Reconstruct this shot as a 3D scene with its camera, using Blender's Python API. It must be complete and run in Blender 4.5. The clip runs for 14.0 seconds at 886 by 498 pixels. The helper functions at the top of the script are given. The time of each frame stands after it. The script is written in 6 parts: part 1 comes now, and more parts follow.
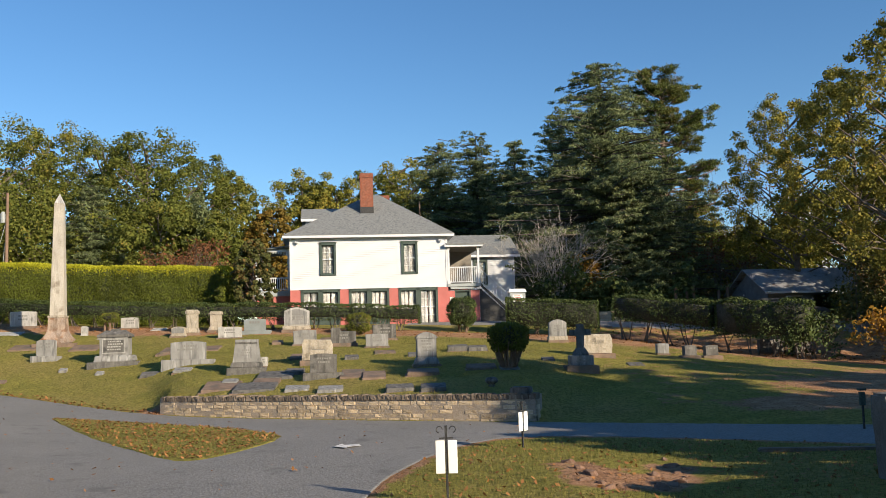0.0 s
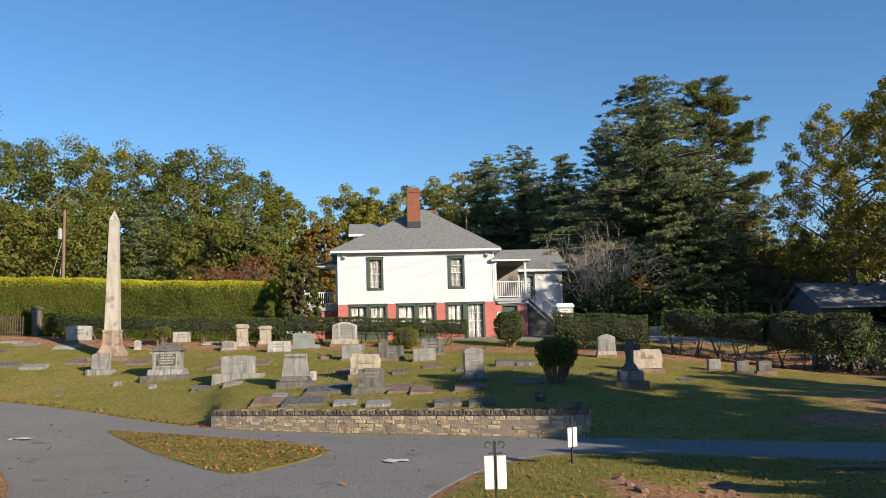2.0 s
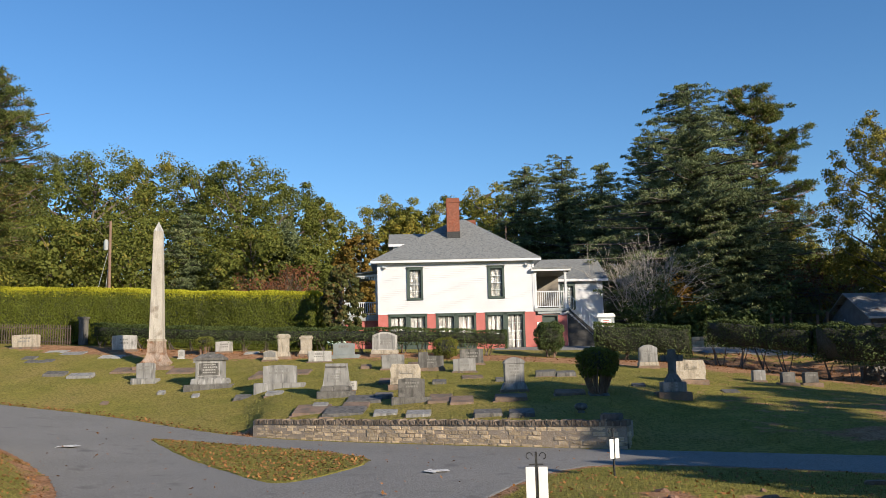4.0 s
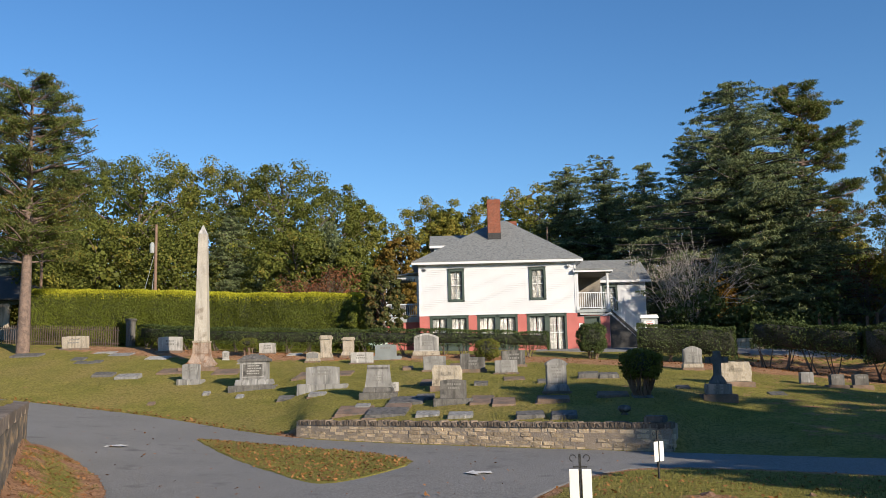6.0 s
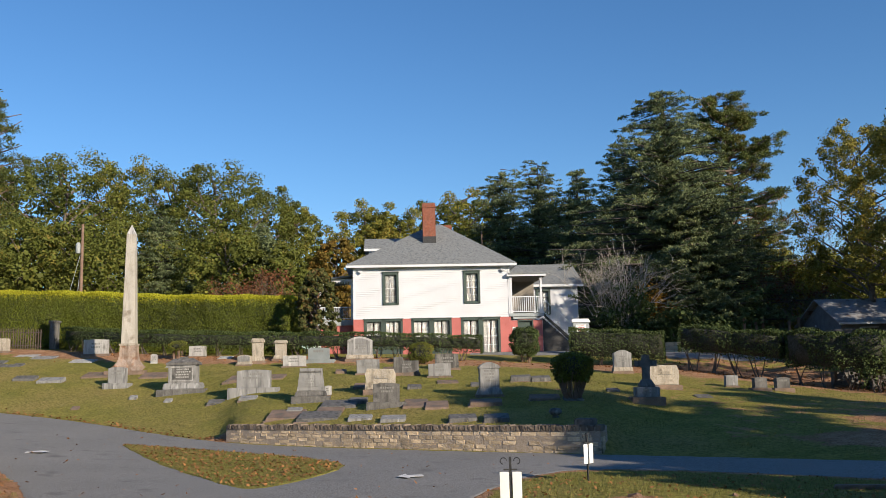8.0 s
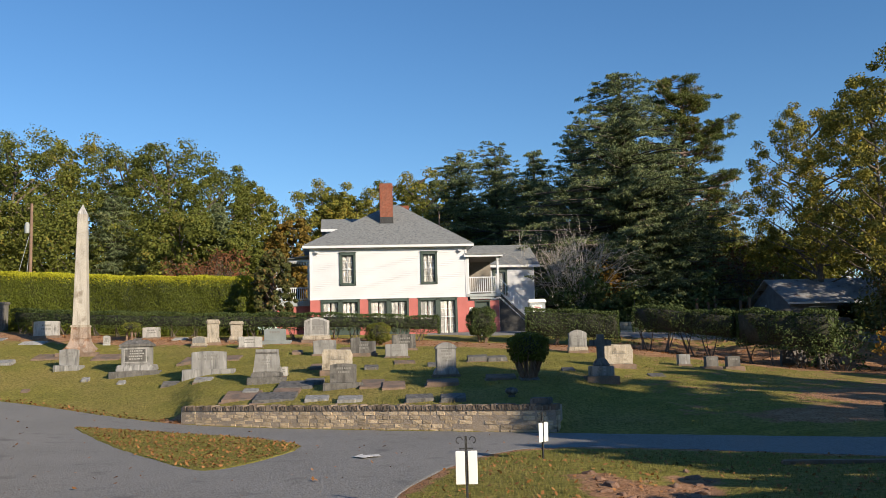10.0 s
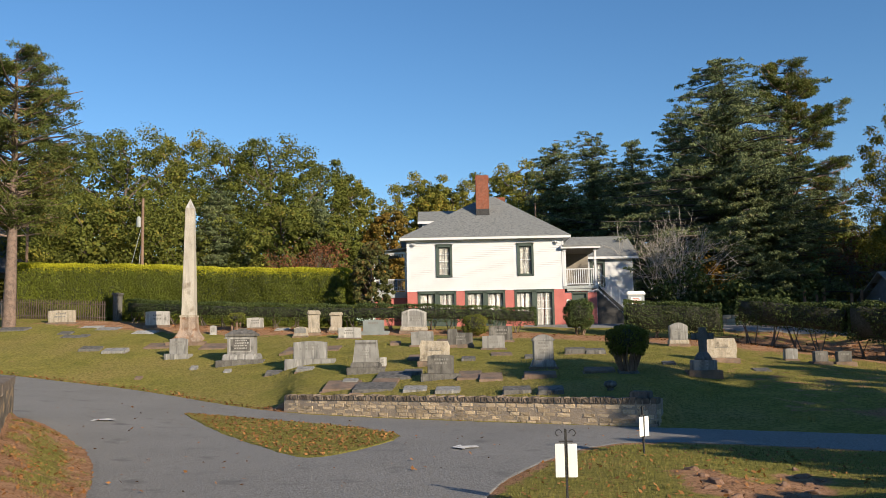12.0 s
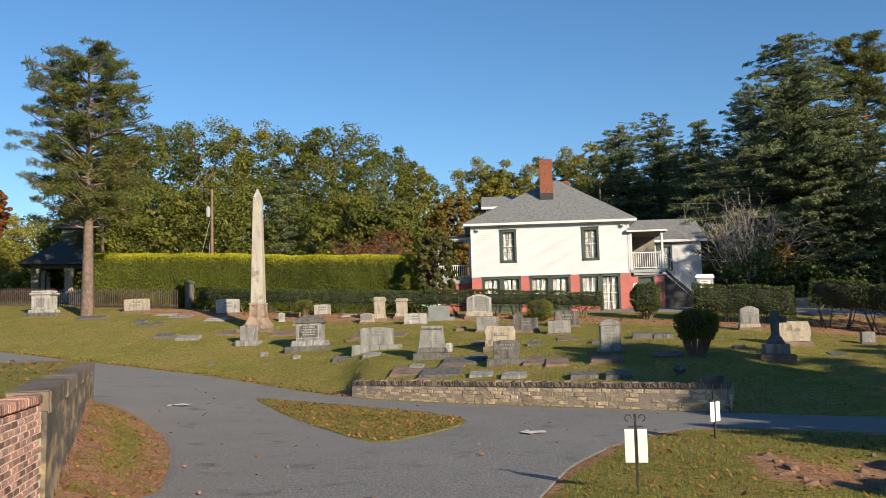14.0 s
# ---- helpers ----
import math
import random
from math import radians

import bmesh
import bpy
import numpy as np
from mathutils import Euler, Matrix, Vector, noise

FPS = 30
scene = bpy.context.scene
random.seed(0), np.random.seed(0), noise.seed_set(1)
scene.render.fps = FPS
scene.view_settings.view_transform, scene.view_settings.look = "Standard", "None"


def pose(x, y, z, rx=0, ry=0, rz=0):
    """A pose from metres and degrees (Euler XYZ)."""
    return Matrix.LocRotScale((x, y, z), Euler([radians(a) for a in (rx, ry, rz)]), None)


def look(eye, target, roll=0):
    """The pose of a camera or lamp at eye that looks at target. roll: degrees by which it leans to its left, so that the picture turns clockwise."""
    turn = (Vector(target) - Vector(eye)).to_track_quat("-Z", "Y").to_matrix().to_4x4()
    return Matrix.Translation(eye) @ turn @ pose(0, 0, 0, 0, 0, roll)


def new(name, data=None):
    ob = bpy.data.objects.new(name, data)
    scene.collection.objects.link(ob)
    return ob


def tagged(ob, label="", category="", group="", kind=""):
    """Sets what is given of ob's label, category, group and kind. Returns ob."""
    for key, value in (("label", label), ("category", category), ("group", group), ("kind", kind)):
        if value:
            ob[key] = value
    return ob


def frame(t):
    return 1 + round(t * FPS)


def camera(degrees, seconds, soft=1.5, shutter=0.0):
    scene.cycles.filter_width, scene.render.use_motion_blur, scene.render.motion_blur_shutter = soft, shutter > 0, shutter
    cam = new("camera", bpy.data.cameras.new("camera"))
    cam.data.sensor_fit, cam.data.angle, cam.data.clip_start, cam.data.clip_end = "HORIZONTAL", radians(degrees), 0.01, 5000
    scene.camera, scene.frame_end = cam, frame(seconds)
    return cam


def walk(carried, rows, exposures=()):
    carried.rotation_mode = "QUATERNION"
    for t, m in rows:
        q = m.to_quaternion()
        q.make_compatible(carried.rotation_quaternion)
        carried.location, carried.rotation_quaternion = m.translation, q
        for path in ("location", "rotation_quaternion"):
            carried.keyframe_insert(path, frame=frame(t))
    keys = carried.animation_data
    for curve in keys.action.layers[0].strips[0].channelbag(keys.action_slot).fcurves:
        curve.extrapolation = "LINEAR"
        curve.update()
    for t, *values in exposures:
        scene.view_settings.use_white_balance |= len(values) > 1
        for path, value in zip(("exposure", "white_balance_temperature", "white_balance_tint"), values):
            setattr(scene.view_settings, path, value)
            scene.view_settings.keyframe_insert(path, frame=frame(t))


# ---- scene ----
cam = camera(53.2, 14.0, soft=0.75)
EYE, ARM = 2.4, 0.39
# seconds, yaw, pitch, roll: a hand-held pan, the eye on a short arm about the body
ROWS = [
    (0, 0.000, 5.663, 1.708),
    (0.5, 0.655, 5.955, 1.728),
    (1, 1.326, 6.196, 1.690),
    (1.5, 2.446, 6.491, 1.653),
    (2, 3.020, 6.689, 1.572),
    (2.5, 3.688, 6.842, 1.547),
    (3, 4.156, 7.088, 1.465),
    (3.5, 4.769, 7.261, 1.452),
    (4, 5.563, 7.401, 1.398),
    (5.25, 8.000, 7.550, 1.360),
    (6.3, 8.215, 7.565, 1.309),
    (6.5, 7.808, 7.611, 1.366),
    (7, 6.997, 7.742, 1.378),
    (7.5, 6.019, 7.812, 1.395),
    (8, 3.986, 7.678, 1.320),
    (8.2, 3.209, 7.689, 1.184),
    (9.25, 1.050, 6.950, 1.450),
    (10.3, 1.481, 6.208, 1.701),
    (10.5, 1.717, 6.166, 1.760),
    (11, 2.498, 6.162, 1.588),
    (11.3, 2.950, 6.130, 1.500),
    (11.4, 6.100, 6.016, 1.173),
    (11.5, 6.316, 6.016, 1.173),
    (12, 7.417, 5.968, 1.117),
    (12.5, 8.561, 5.900, 1.181),
    (13, 9.664, 5.705, 1.327),
    (13.5, 10.777, 5.361, 1.395),
    (14, 11.590, 5.132, 1.486),
]
walk(cam, [(t, pose(-ARM * math.sin(radians(a)), ARM * (math.cos(radians(a)) - 1), EYE, 90 + p, r, a)) for t, a, p, r in ROWS],
     ((0.0, 0.47, 6500, 10), (3.0, 0.42, 6250, 11), (4.0, 0.4, 6180, 11), (7.5, 0.32, 6120, 12), (10.5, 0.37, 6380, 11), (14.0, 0.38, 6500, 10)))

# ---- light ----
SUN = Vector((0.74 * math.cos(radians(20)), -0.673 * math.cos(radians(20)), math.sin(radians(20))))
world = bpy.data.worlds.new("sky")
world.use_nodes = True
scene.world = world
wn = world.node_tree.nodes
sky = wn.new("ShaderNodeTexSky")
sky.sky_type = "NISHITA"
sky.sun_disc = False
sky.sun_elevation = radians(20)
sky.sun_rotation = math.atan2(SUN.x, SUN.y)
sky.air_density, sky.dust_density, sky.ozone_density = 1.0, 0.0, 4.0
deep = wn.new("ShaderNodeHueSaturation")
deep.inputs["Saturation"].default_value = 1.12
world.node_tree.links.new(sky.outputs[0], deep.inputs["Color"])
world.node_tree.links.new(deep.outputs[0], wn["Background"].inputs[0])
wn["Background"].inputs[1].default_value = 0.11
sun = new("sun", bpy.data.lights.new("sun", "SUN"))
sun.data.energy, sun.data.angle, sun.data.color = 5.8, radians(0.55), (1.0, 0.83, 0.61)
sun.matrix_world = look(SUN * 100, (0, 0, 0))


# ---- materials ----
def mat(name, color, rough=0.8, dark=0.7, scale=3.0, fine=40.0, bump=0.3, metal=0.0, spec=0.3, stain=None, stain_at=0.55, island=0.0, rand=0.0, streak=0.0, grain=0.12, along=None):
    """A weathered surface: broad blotches, fine grain, optional stains, in metres."""
    m = bpy.data.materials.new(name)
    m.use_nodes = True
    n, l = m.node_tree.nodes, m.node_tree.links
    b = n["Principled BSDF"]
    b.inputs["Roughness"].default_value, b.inputs["Metallic"].default_value = rough, metal
    b.inputs["Specular IOR Level"].default_value = spec
    tc = n.new("ShaderNodeNewGeometry")
    where = tc.outputs["Position"]
    if along:
        turned = n.new("ShaderNodeMapping")
        turned.vector_type = "TEXTURE"
        turned.inputs["Rotation"].default_value = (0, 0, radians(along))
        turned.inputs["Scale"].default_value = (3.5, 1, 1)
        l.new(where, turned.inputs["Vector"])
        where = turned.outputs[0]
    def noise_tex(sc, detail=6):
        t = n.new("ShaderNodeTexNoise")
        t.inputs["Scale"].default_value, t.inputs["Detail"].default_value = sc, detail
        l.new(where, t.inputs["Vector"])
        return t.outputs["Fac"]
    def mix(fac, a, c):
        x = n.new("ShaderNodeMix")
        x.data_type = "RGBA"
        for s, v in ((x.inputs[0], fac), (x.inputs[6], a), (x.inputs[7], c)):
            if isinstance(v, bpy.types.NodeSocket):
                l.new(v, s)
            else:
                s.default_value = v if isinstance(v, float) else (*v, 1)
        return x.outputs[2]
    def ramp(v, lo, hi):
        r = n.new("ShaderNodeMapRange")
        r.inputs[1].default_value, r.inputs[2].default_value = lo, hi
        l.new(v, r.inputs[0])
        return r.outputs[0]
    c = mix(ramp(noise_tex(scale), 0.35, 0.65), tuple(v * dark for v in color), color)
    c = mix(ramp(noise_tex(fine), 0.3, 0.7), c, mix(grain * 2, c, (0.9, 0.9, 0.9)) if max(color) > 0.25 else mix(grain, c, (0.5, 0.5, 0.5)))
    if stain:
        c = mix(ramp(noise_tex(scale * 0.7 + 0.9, 10), stain_at, stain_at + 0.12), c, stain)
    if streak:
        mp = n.new("ShaderNodeMapping")
        mp.inputs["Scale"].default_value = (7, 7, 0.9)
        l.new(tc.outputs["Position"], mp.inputs["Vector"])
        for off, lo, tone in ((0.0, 0.5, tuple(v * 0.35 for v in color)), (37.0, 0.56, tuple(min(0.75, v * 1.9) for v in color))):
            t = n.new("ShaderNodeTexNoise")
            t.noise_dimensions = "4D"
            t.inputs["Scale"].default_value, t.inputs["Detail"].default_value, t.inputs["W"].default_value = 1.0, 6, off
            l.new(mp.outputs[0], t.inputs["Vector"])
            r = ramp(t.outputs["Fac"], lo, lo + 0.16)
            mm = n.new("ShaderNodeMath")
            mm.operation = "MULTIPLY"
            mm.inputs[1].default_value = streak
            l.new(r, mm.inputs[0])
            c = mix(mm.outputs[0], c, tone)
    for k, out in ((island, "Random Per Island"), ):
        if k:
            h = n.new("ShaderNodeHueSaturation")
            l.new(c, h.inputs["Color"])
            r = n.new("ShaderNodeMapRange")
            r.inputs[3].default_value, r.inputs[4].default_value = 1 - k, 1 + k
            l.new(tc.outputs[out], r.inputs[0])
            l.new(r.outputs[0], h.inputs["Value"])
            c = h.outputs[0]
    if rand:
        oi = n.new("ShaderNodeObjectInfo")
        h = n.new("ShaderNodeHueSaturation")
        r = n.new("ShaderNodeMapRange")
        r.inputs[3].default_value, r.inputs[4].default_value = 1 - rand, 1 + rand
        l.new(oi.outputs["Random"], r.inputs[0])
        l.new(r.outputs[0], h.inputs["Value"])
        l.new(c, h.inputs["Color"])
        c = h.outputs[0]
    l.new(c, b.inputs["Base Color"])
    if bump:
        bp = n.new("ShaderNodeBump")
        bp.inputs["Strength"].default_value, bp.inputs["Distance"].default_value = bump, 0.02
        l.new(noise_tex(fine * 0.6), bp.inputs["Height"])
        l.new(bp.outputs[0], b.inputs["Normal"])
    return m


def leaf_mat(name, color, other, share=0.3, through_light=0.25, vary=0.7):
    """Leaves that differ one by one, partly of a second colour, and let some light through."""
    m = bpy.data.materials.new(name)
    m.use_nodes = True
    n, l = m.node_tree.nodes, m.node_tree.links
    b = n["Principled BSDF"]
    b.inputs["Roughness"].default_value, b.inputs["Specular IOR Level"].default_value = 0.6, 0.12
    geo = n.new("ShaderNodeNewGeometry")
    cr = n.new("ShaderNodeValToRGB")
    e = cr.color_ramp.elements
    e[0].position, e[0].color = 0.0, (*[c * 0.55 for c in color], 1)
    e[1].position, e[1].color = 1.0, (*other, 1)
    k = cr.color_ramp.elements.new(max(0.05, 1 - share))
    k.color = (*[c * 1.25 for c in color], 1)
    big = n.new("ShaderNodeTexNoise")
    big.inputs["Scale"].default_value, big.inputs["Detail"].default_value = 0.35, 3
    l.new(geo.outputs["Position"], big.inputs["Vector"])
    add = n.new("ShaderNodeMath")
    add.operation = "MULTIPLY_ADD"
    l.new(big.outputs["Fac"], add.inputs[0])
    add.inputs[1].default_value = 1.4
    sub = n.new("ShaderNodeMath")
    sub.operation = "MULTIPLY_ADD"
    l.new(geo.outputs["Random Per Island"], sub.inputs[0])
    sub.inputs[1].default_value, sub.inputs[2].default_value = vary, -0.2 - vary / 2
    l.new(sub.outputs[0], add.inputs[2])
    l.new(add.outputs[0], cr.inputs["Fac"])
    l.new(cr.outputs[0], b.inputs["Base Color"])
    tr = n.new("ShaderNodeBsdfTranslucent")
    l.new(cr.outputs[0], tr.inputs["Color"])
    mx = n.new("ShaderNodeMixShader")
    mx.inputs[0].default_value = through_light
    l.new(b.outputs[0], mx.inputs[1])
    l.new(tr.outputs[0], mx.inputs[2])
    l.new(mx.outputs[0], n["Material Output"].inputs["Surface"])
    return m


GRANITE = mat("grey_granite", (0.25, 0.25, 0.242), 0.75, 0.75, 2.5, 60, 0.25, stain=(0.12, 0.12, 0.11), stain_at=0.6, streak=0.7)
MARBLE = mat("weathered_marble", (0.35, 0.345, 0.325), 0.75, 0.7, 2.0, 50, 0.25, stain=(0.17, 0.165, 0.15), stain_at=0.6, streak=0.6)
TANSTONE = mat("tan_granite", (0.34, 0.29, 0.21), 0.85, 0.7, 3.0, 30, 0.6, stain=(0.16, 0.14, 0.11), stain_at=0.6, streak=0.6)
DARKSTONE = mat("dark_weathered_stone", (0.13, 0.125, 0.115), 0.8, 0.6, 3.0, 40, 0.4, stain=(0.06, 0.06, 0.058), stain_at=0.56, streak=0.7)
BLUESTONE = mat("blue_grey_granite", (0.22, 0.25, 0.25), 0.6, 0.8, 2.0, 60, 0.15)
REDBASE = mat("clay_stained_stone", (0.21, 0.14, 0.095), 0.9, 0.6, 2.5, 30, 0.5, stain=(0.13, 0.11, 0.09), stain_at=0.52)
OBSTONE = mat("buff_obelisk_stone", (0.385, 0.35, 0.285), 0.8, 0.75, 1.2, 30, 0.3, stain=(0.22, 0.19, 0.15), stain_at=0.6, streak=0.35)
OBBASE = mat("rust_streaked_stone", (0.27, 0.18, 0.115), 0.9, 0.65, 2.5, 30, 0.4, stain=(0.2, 0.1, 0.055), stain_at=0.53, streak=0.6)
ETCH = mat("worn_lettering_and_shade", (0.2, 0.198, 0.185), 0.9, 0.8, 8, 60, 0.0)
WHITE = mat("white_paint", (0.565, 0.59, 0.625), 0.55, 0.93, 0.8, 25, 0.05)
GREEN = mat("dark_green_paint", (0.028, 0.055, 0.042), 0.5, 0.8, 2, 30, 0.05)
REDBRICK = mat("painted_red_brick", (0.45, 0.125, 0.11), 0.8, 0.86, 1.5, 20, 0.2, grain=0.03)
GREYPAINT = mat("grey_paint", (0.25, 0.29, 0.30), 0.6, 0.85, 2, 30, 0.05)
# dull taupe puts the shade inside the porch into its boards' colour
PORCHSHADE = mat("shaded_porch_boards", (0.24, 0.215, 0.18), 0.8, 0.8, 2, 30, 0.05)
CURTAIN = mat("pale_curtain", (0.45, 0.46, 0.46), 0.9, 0.75, 6, 30, 0.0)
# near-black stands in for unlit rooms behind windows and below the stair
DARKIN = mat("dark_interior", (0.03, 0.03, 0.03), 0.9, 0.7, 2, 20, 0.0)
RUSTIRON = mat("rusty_iron", (0.13, 0.09, 0.07), 0.8, 0.6, 5, 40, 0.2, stain=(0.05, 0.045, 0.04))
IRON = mat("black_iron", (0.02, 0.02, 0.02), 0.5, 0.8, 5, 40, 0.1, metal=0.3)
WORNPAINT = mat("worn_road_paint", (0.66, 0.65, 0.62), 0.8, 0.75, 6, 40, 0.3, stain=(0.25, 0.24, 0.23), stain_at=0.6)
SIGNWHITE = mat("white_sign_enamel", (0.8, 0.8, 0.77), 0.4, 0.95, 3, 30, 0.0)
POLEWOOD = mat("weathered_pole_wood", (0.21, 0.13, 0.085), 0.9, 0.7, 4, 40, 0.3)
BARK = mat("grey_brown_bark", (0.16, 0.125, 0.095), 0.95, 0.55, 4, 25, 0.8)
CEDARBARK = mat("dark_cedar_bark", (0.075, 0.062, 0.05), 0.95, 0.55, 4, 25, 0.8)
PINEBARK = mat("pine_bark", (0.19, 0.13, 0.1), 0.95, 0.5, 5, 20, 0.9)
PALEBARK = mat("pale_bare_twigs", (0.42, 0.37, 0.31), 0.95, 0.7, 3, 25, 0.3)
MORTAR = mat("dark_joint_mortar", (0.29, 0.22, 0.145), 0.95, 0.7, 3, 40, 0.5)
PALEMORTAR = mat("pale_brick_mortar", (0.66, 0.58, 0.45), 0.95, 0.75, 3, 40, 0.5)
WALLSTONE = mat("sandy_wall_stone", (0.57, 0.42, 0.235), 0.9, 0.62, 2.5, 25, 0.7, stain=(0.13, 0.11, 0.08), stain_at=0.6, rand=0.3)
CAPSTONE = mat("lichened_cap_stone", (0.215, 0.165, 0.118), 0.95, 0.5, 3, 30, 0.8, stain=(0.34, 0.29, 0.2), stain_at=0.64, rand=0.35)
STUCCO = mat("blackened_stucco", (0.17, 0.14, 0.1), 0.95, 0.35, 3.2, 22, 1.0, stain=(0.42, 0.3, 0.17), stain_at=0.53, along=121.7)
BRICK = mat("red_brown_brick", (0.36, 0.145, 0.085), 0.9, 0.5, 6, 40, 0.5, stain=(0.48, 0.38, 0.29), stain_at=0.66, rand=0.65)
CHIMBRICK = mat("orange_red_brick", (0.25, 0.075, 0.034), 0.9, 0.6, 9, 30, 0.3, stain=(0.2, 0.055, 0.03), stain_at=0.55)
ROCK = mat("brown_field_rock", (0.22, 0.12, 0.072), 0.95, 0.5, 4, 25, 0.7)

L_OAK = leaf_mat("dark_oak_leaves", (0.118, 0.135, 0.027), (0.21, 0.17, 0.036), 0.28)
L_OLIVE = leaf_mat("olive_autumn_leaves", (0.19, 0.19, 0.036), (0.33, 0.24, 0.04), 0.35)
L_YELLOW = leaf_mat("yellow_green_autumn_leaves", (0.185, 0.175, 0.035), (0.34, 0.24, 0.035), 0.36)
L_GOLD = leaf_mat("golden_autumn_leaves", (0.29, 0.165, 0.03), (0.38, 0.2, 0.03), 0.5)
L_AMBER = leaf_mat("amber_and_olive_leaves", (0.17, 0.125, 0.028), (0.33, 0.17, 0.03), 0.45)
L_RUST = leaf_mat("rust_orange_leaves", (0.2, 0.085, 0.03), (0.3, 0.13, 0.04), 0.4)
L_RED = leaf_mat("rusty_leaves", (0.16, 0.075, 0.035), (0.2, 0.06, 0.03), 0.4)
L_CEDAR = leaf_mat("blue_green_cedar_needles", (0.132, 0.163, 0.074), (0.22, 0.23, 0.1), 0.32, 0.2)
L_PINE = leaf_mat("pine_needles", (0.1, 0.125, 0.033), (0.21, 0.145, 0.04), 0.33, 0.25)
L_MAG = leaf_mat("leathery_magnolia_leaves", (0.075, 0.085, 0.028), (0.17, 0.095, 0.035), 0.35, 0.15)
L_HEDGE = leaf_mat("clipped_conifer_hedge", (0.115, 0.138, 0.02), (0.18, 0.195, 0.026), 0.3, 0.2, 0.35)
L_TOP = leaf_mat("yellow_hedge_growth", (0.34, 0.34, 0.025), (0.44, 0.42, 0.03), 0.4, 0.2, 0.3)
L_HOLLY = leaf_mat("dark_holly_leaves", (0.06, 0.085, 0.028), (0.1, 0.125, 0.04), 0.3, 0.12)
L_FALLEN = leaf_mat("fallen_leaves", (0.25, 0.12, 0.045), (0.42, 0.2, 0.07), 0.45, 0.1)


# ---- mesh helpers ----
def mesh_np(name, verts, quads, smooth=False):
    me = bpy.data.meshes.new(name)
    verts, quads = np.asarray(verts, np.float32), np.asarray(quads, np.int32)
    k = quads.shape[1]
    me.vertices.add(len(verts))
    me.vertices.foreach_set("co", verts.ravel())
    me.loops.add(quads.size)
    me.loops.foreach_set("vertex_index", quads.ravel())
    me.polygons.add(len(quads))
    me.polygons.foreach_set("loop_start", np.arange(0, quads.size, k, dtype=np.int32))
    if smooth:
        me.polygons.foreach_set("use_smooth", np.ones(len(quads), bool))
    me.update(calc_edges=True)
    return me


def thing(name, x, y, z, turn=0, label="", category="", group="", kind=""):
    ob = new(name)
    ob.matrix_world = pose(x, y, z, 0, 0, turn)
    ob.empty_display_size = 0.1
    return tagged(ob, label, category, group, kind)


def child(name, me, material, parent, label=""):
    if material and not me.materials:
        me.materials.append(material)
    ob = new(name, me)
    ob.parent = parent
    return tagged(ob, label)


def part(name, bm, material, parent, label="", smooth=False, kind=""):
    me = bpy.data.meshes.new(name)
    bmesh.ops.recalc_face_normals(bm, faces=bm.faces)
    if smooth:
        for fc in bm.faces:
            fc.smooth = True
    bm.to_mesh(me)
    bm.free()
    return tagged(child(name, me, material, parent, label), kind=kind)


def box(bm, x, y, z, sx, sy, sz, bevel=0.0, top=(1.0, 1.0), jitter=0.0):
    """A block standing on z, centred on x, y; top: how far it narrows upwards."""
    vs = bmesh.ops.create_cube(bm, size=1)["verts"]
    for v in vs:
        k = top if v.co.z > 0 else (1, 1)
        v.co = Vector((x + v.co.x * sx * k[0], y + v.co.y * sy * k[1], z + (v.co.z + 0.5) * sz))
    if bevel:
        es = list({e for v in vs for e in v.link_edges})
        bmesh.ops.bevel(bm, geom=es, offset=bevel, segments=2, affect="EDGES")
    return bm


def B(*a, **k):
    return box(bmesh.new(), *a, **k)


def prism(bm, pts, y0, y1, bevel=0.0):
    """A front outline (x, z) drawn back from y0 to y1."""
    a = [bm.verts.new((x, y0, z)) for x, z in pts]
    b = [bm.verts.new((x, y1, z)) for x, z in pts]
    k = len(pts)
    fs = [bm.faces.new(a), bm.faces.new(b[::-1])] + [bm.faces.new((a[i], b[i], b[(i + 1) % k], a[(i + 1) % k])) for i in range(k)]
    if bevel:
        bmesh.ops.bevel(bm, geom=list({e for fc in fs[:2] for e in fc.edges}), offset=bevel, segments=2, affect="EDGES")
    return bm


def roughen(bm, amount, cuts=3, scale=5.0, seed=0):
    bmesh.ops.subdivide_edges(bm, edges=bm.edges, cuts=cuts, use_grid_fill=True)
    for v in bm.verts:
        v.co += noise.noise_vector(v.co * scale + Vector((seed * 7.1, seed, 0))) * amount
    return bm


def lathe(bm, rz, n=24, x=0.0, y=0.0):
    rings = [[bm.verts.new((x + r * math.cos(6.28319 * i / n), y + r * math.sin(6.28319 * i / n), z)) for i in range(n)] for r, z in rz]
    for a, b in zip(rings, rings[1:]):
        for i in range(n):
            bm.faces.new((a[i], a[(i + 1) % n], b[(i + 1) % n], b[i]))
    bm.faces.new(rings[0][::-1])
    bm.faces.new(rings[-1])
    return bm


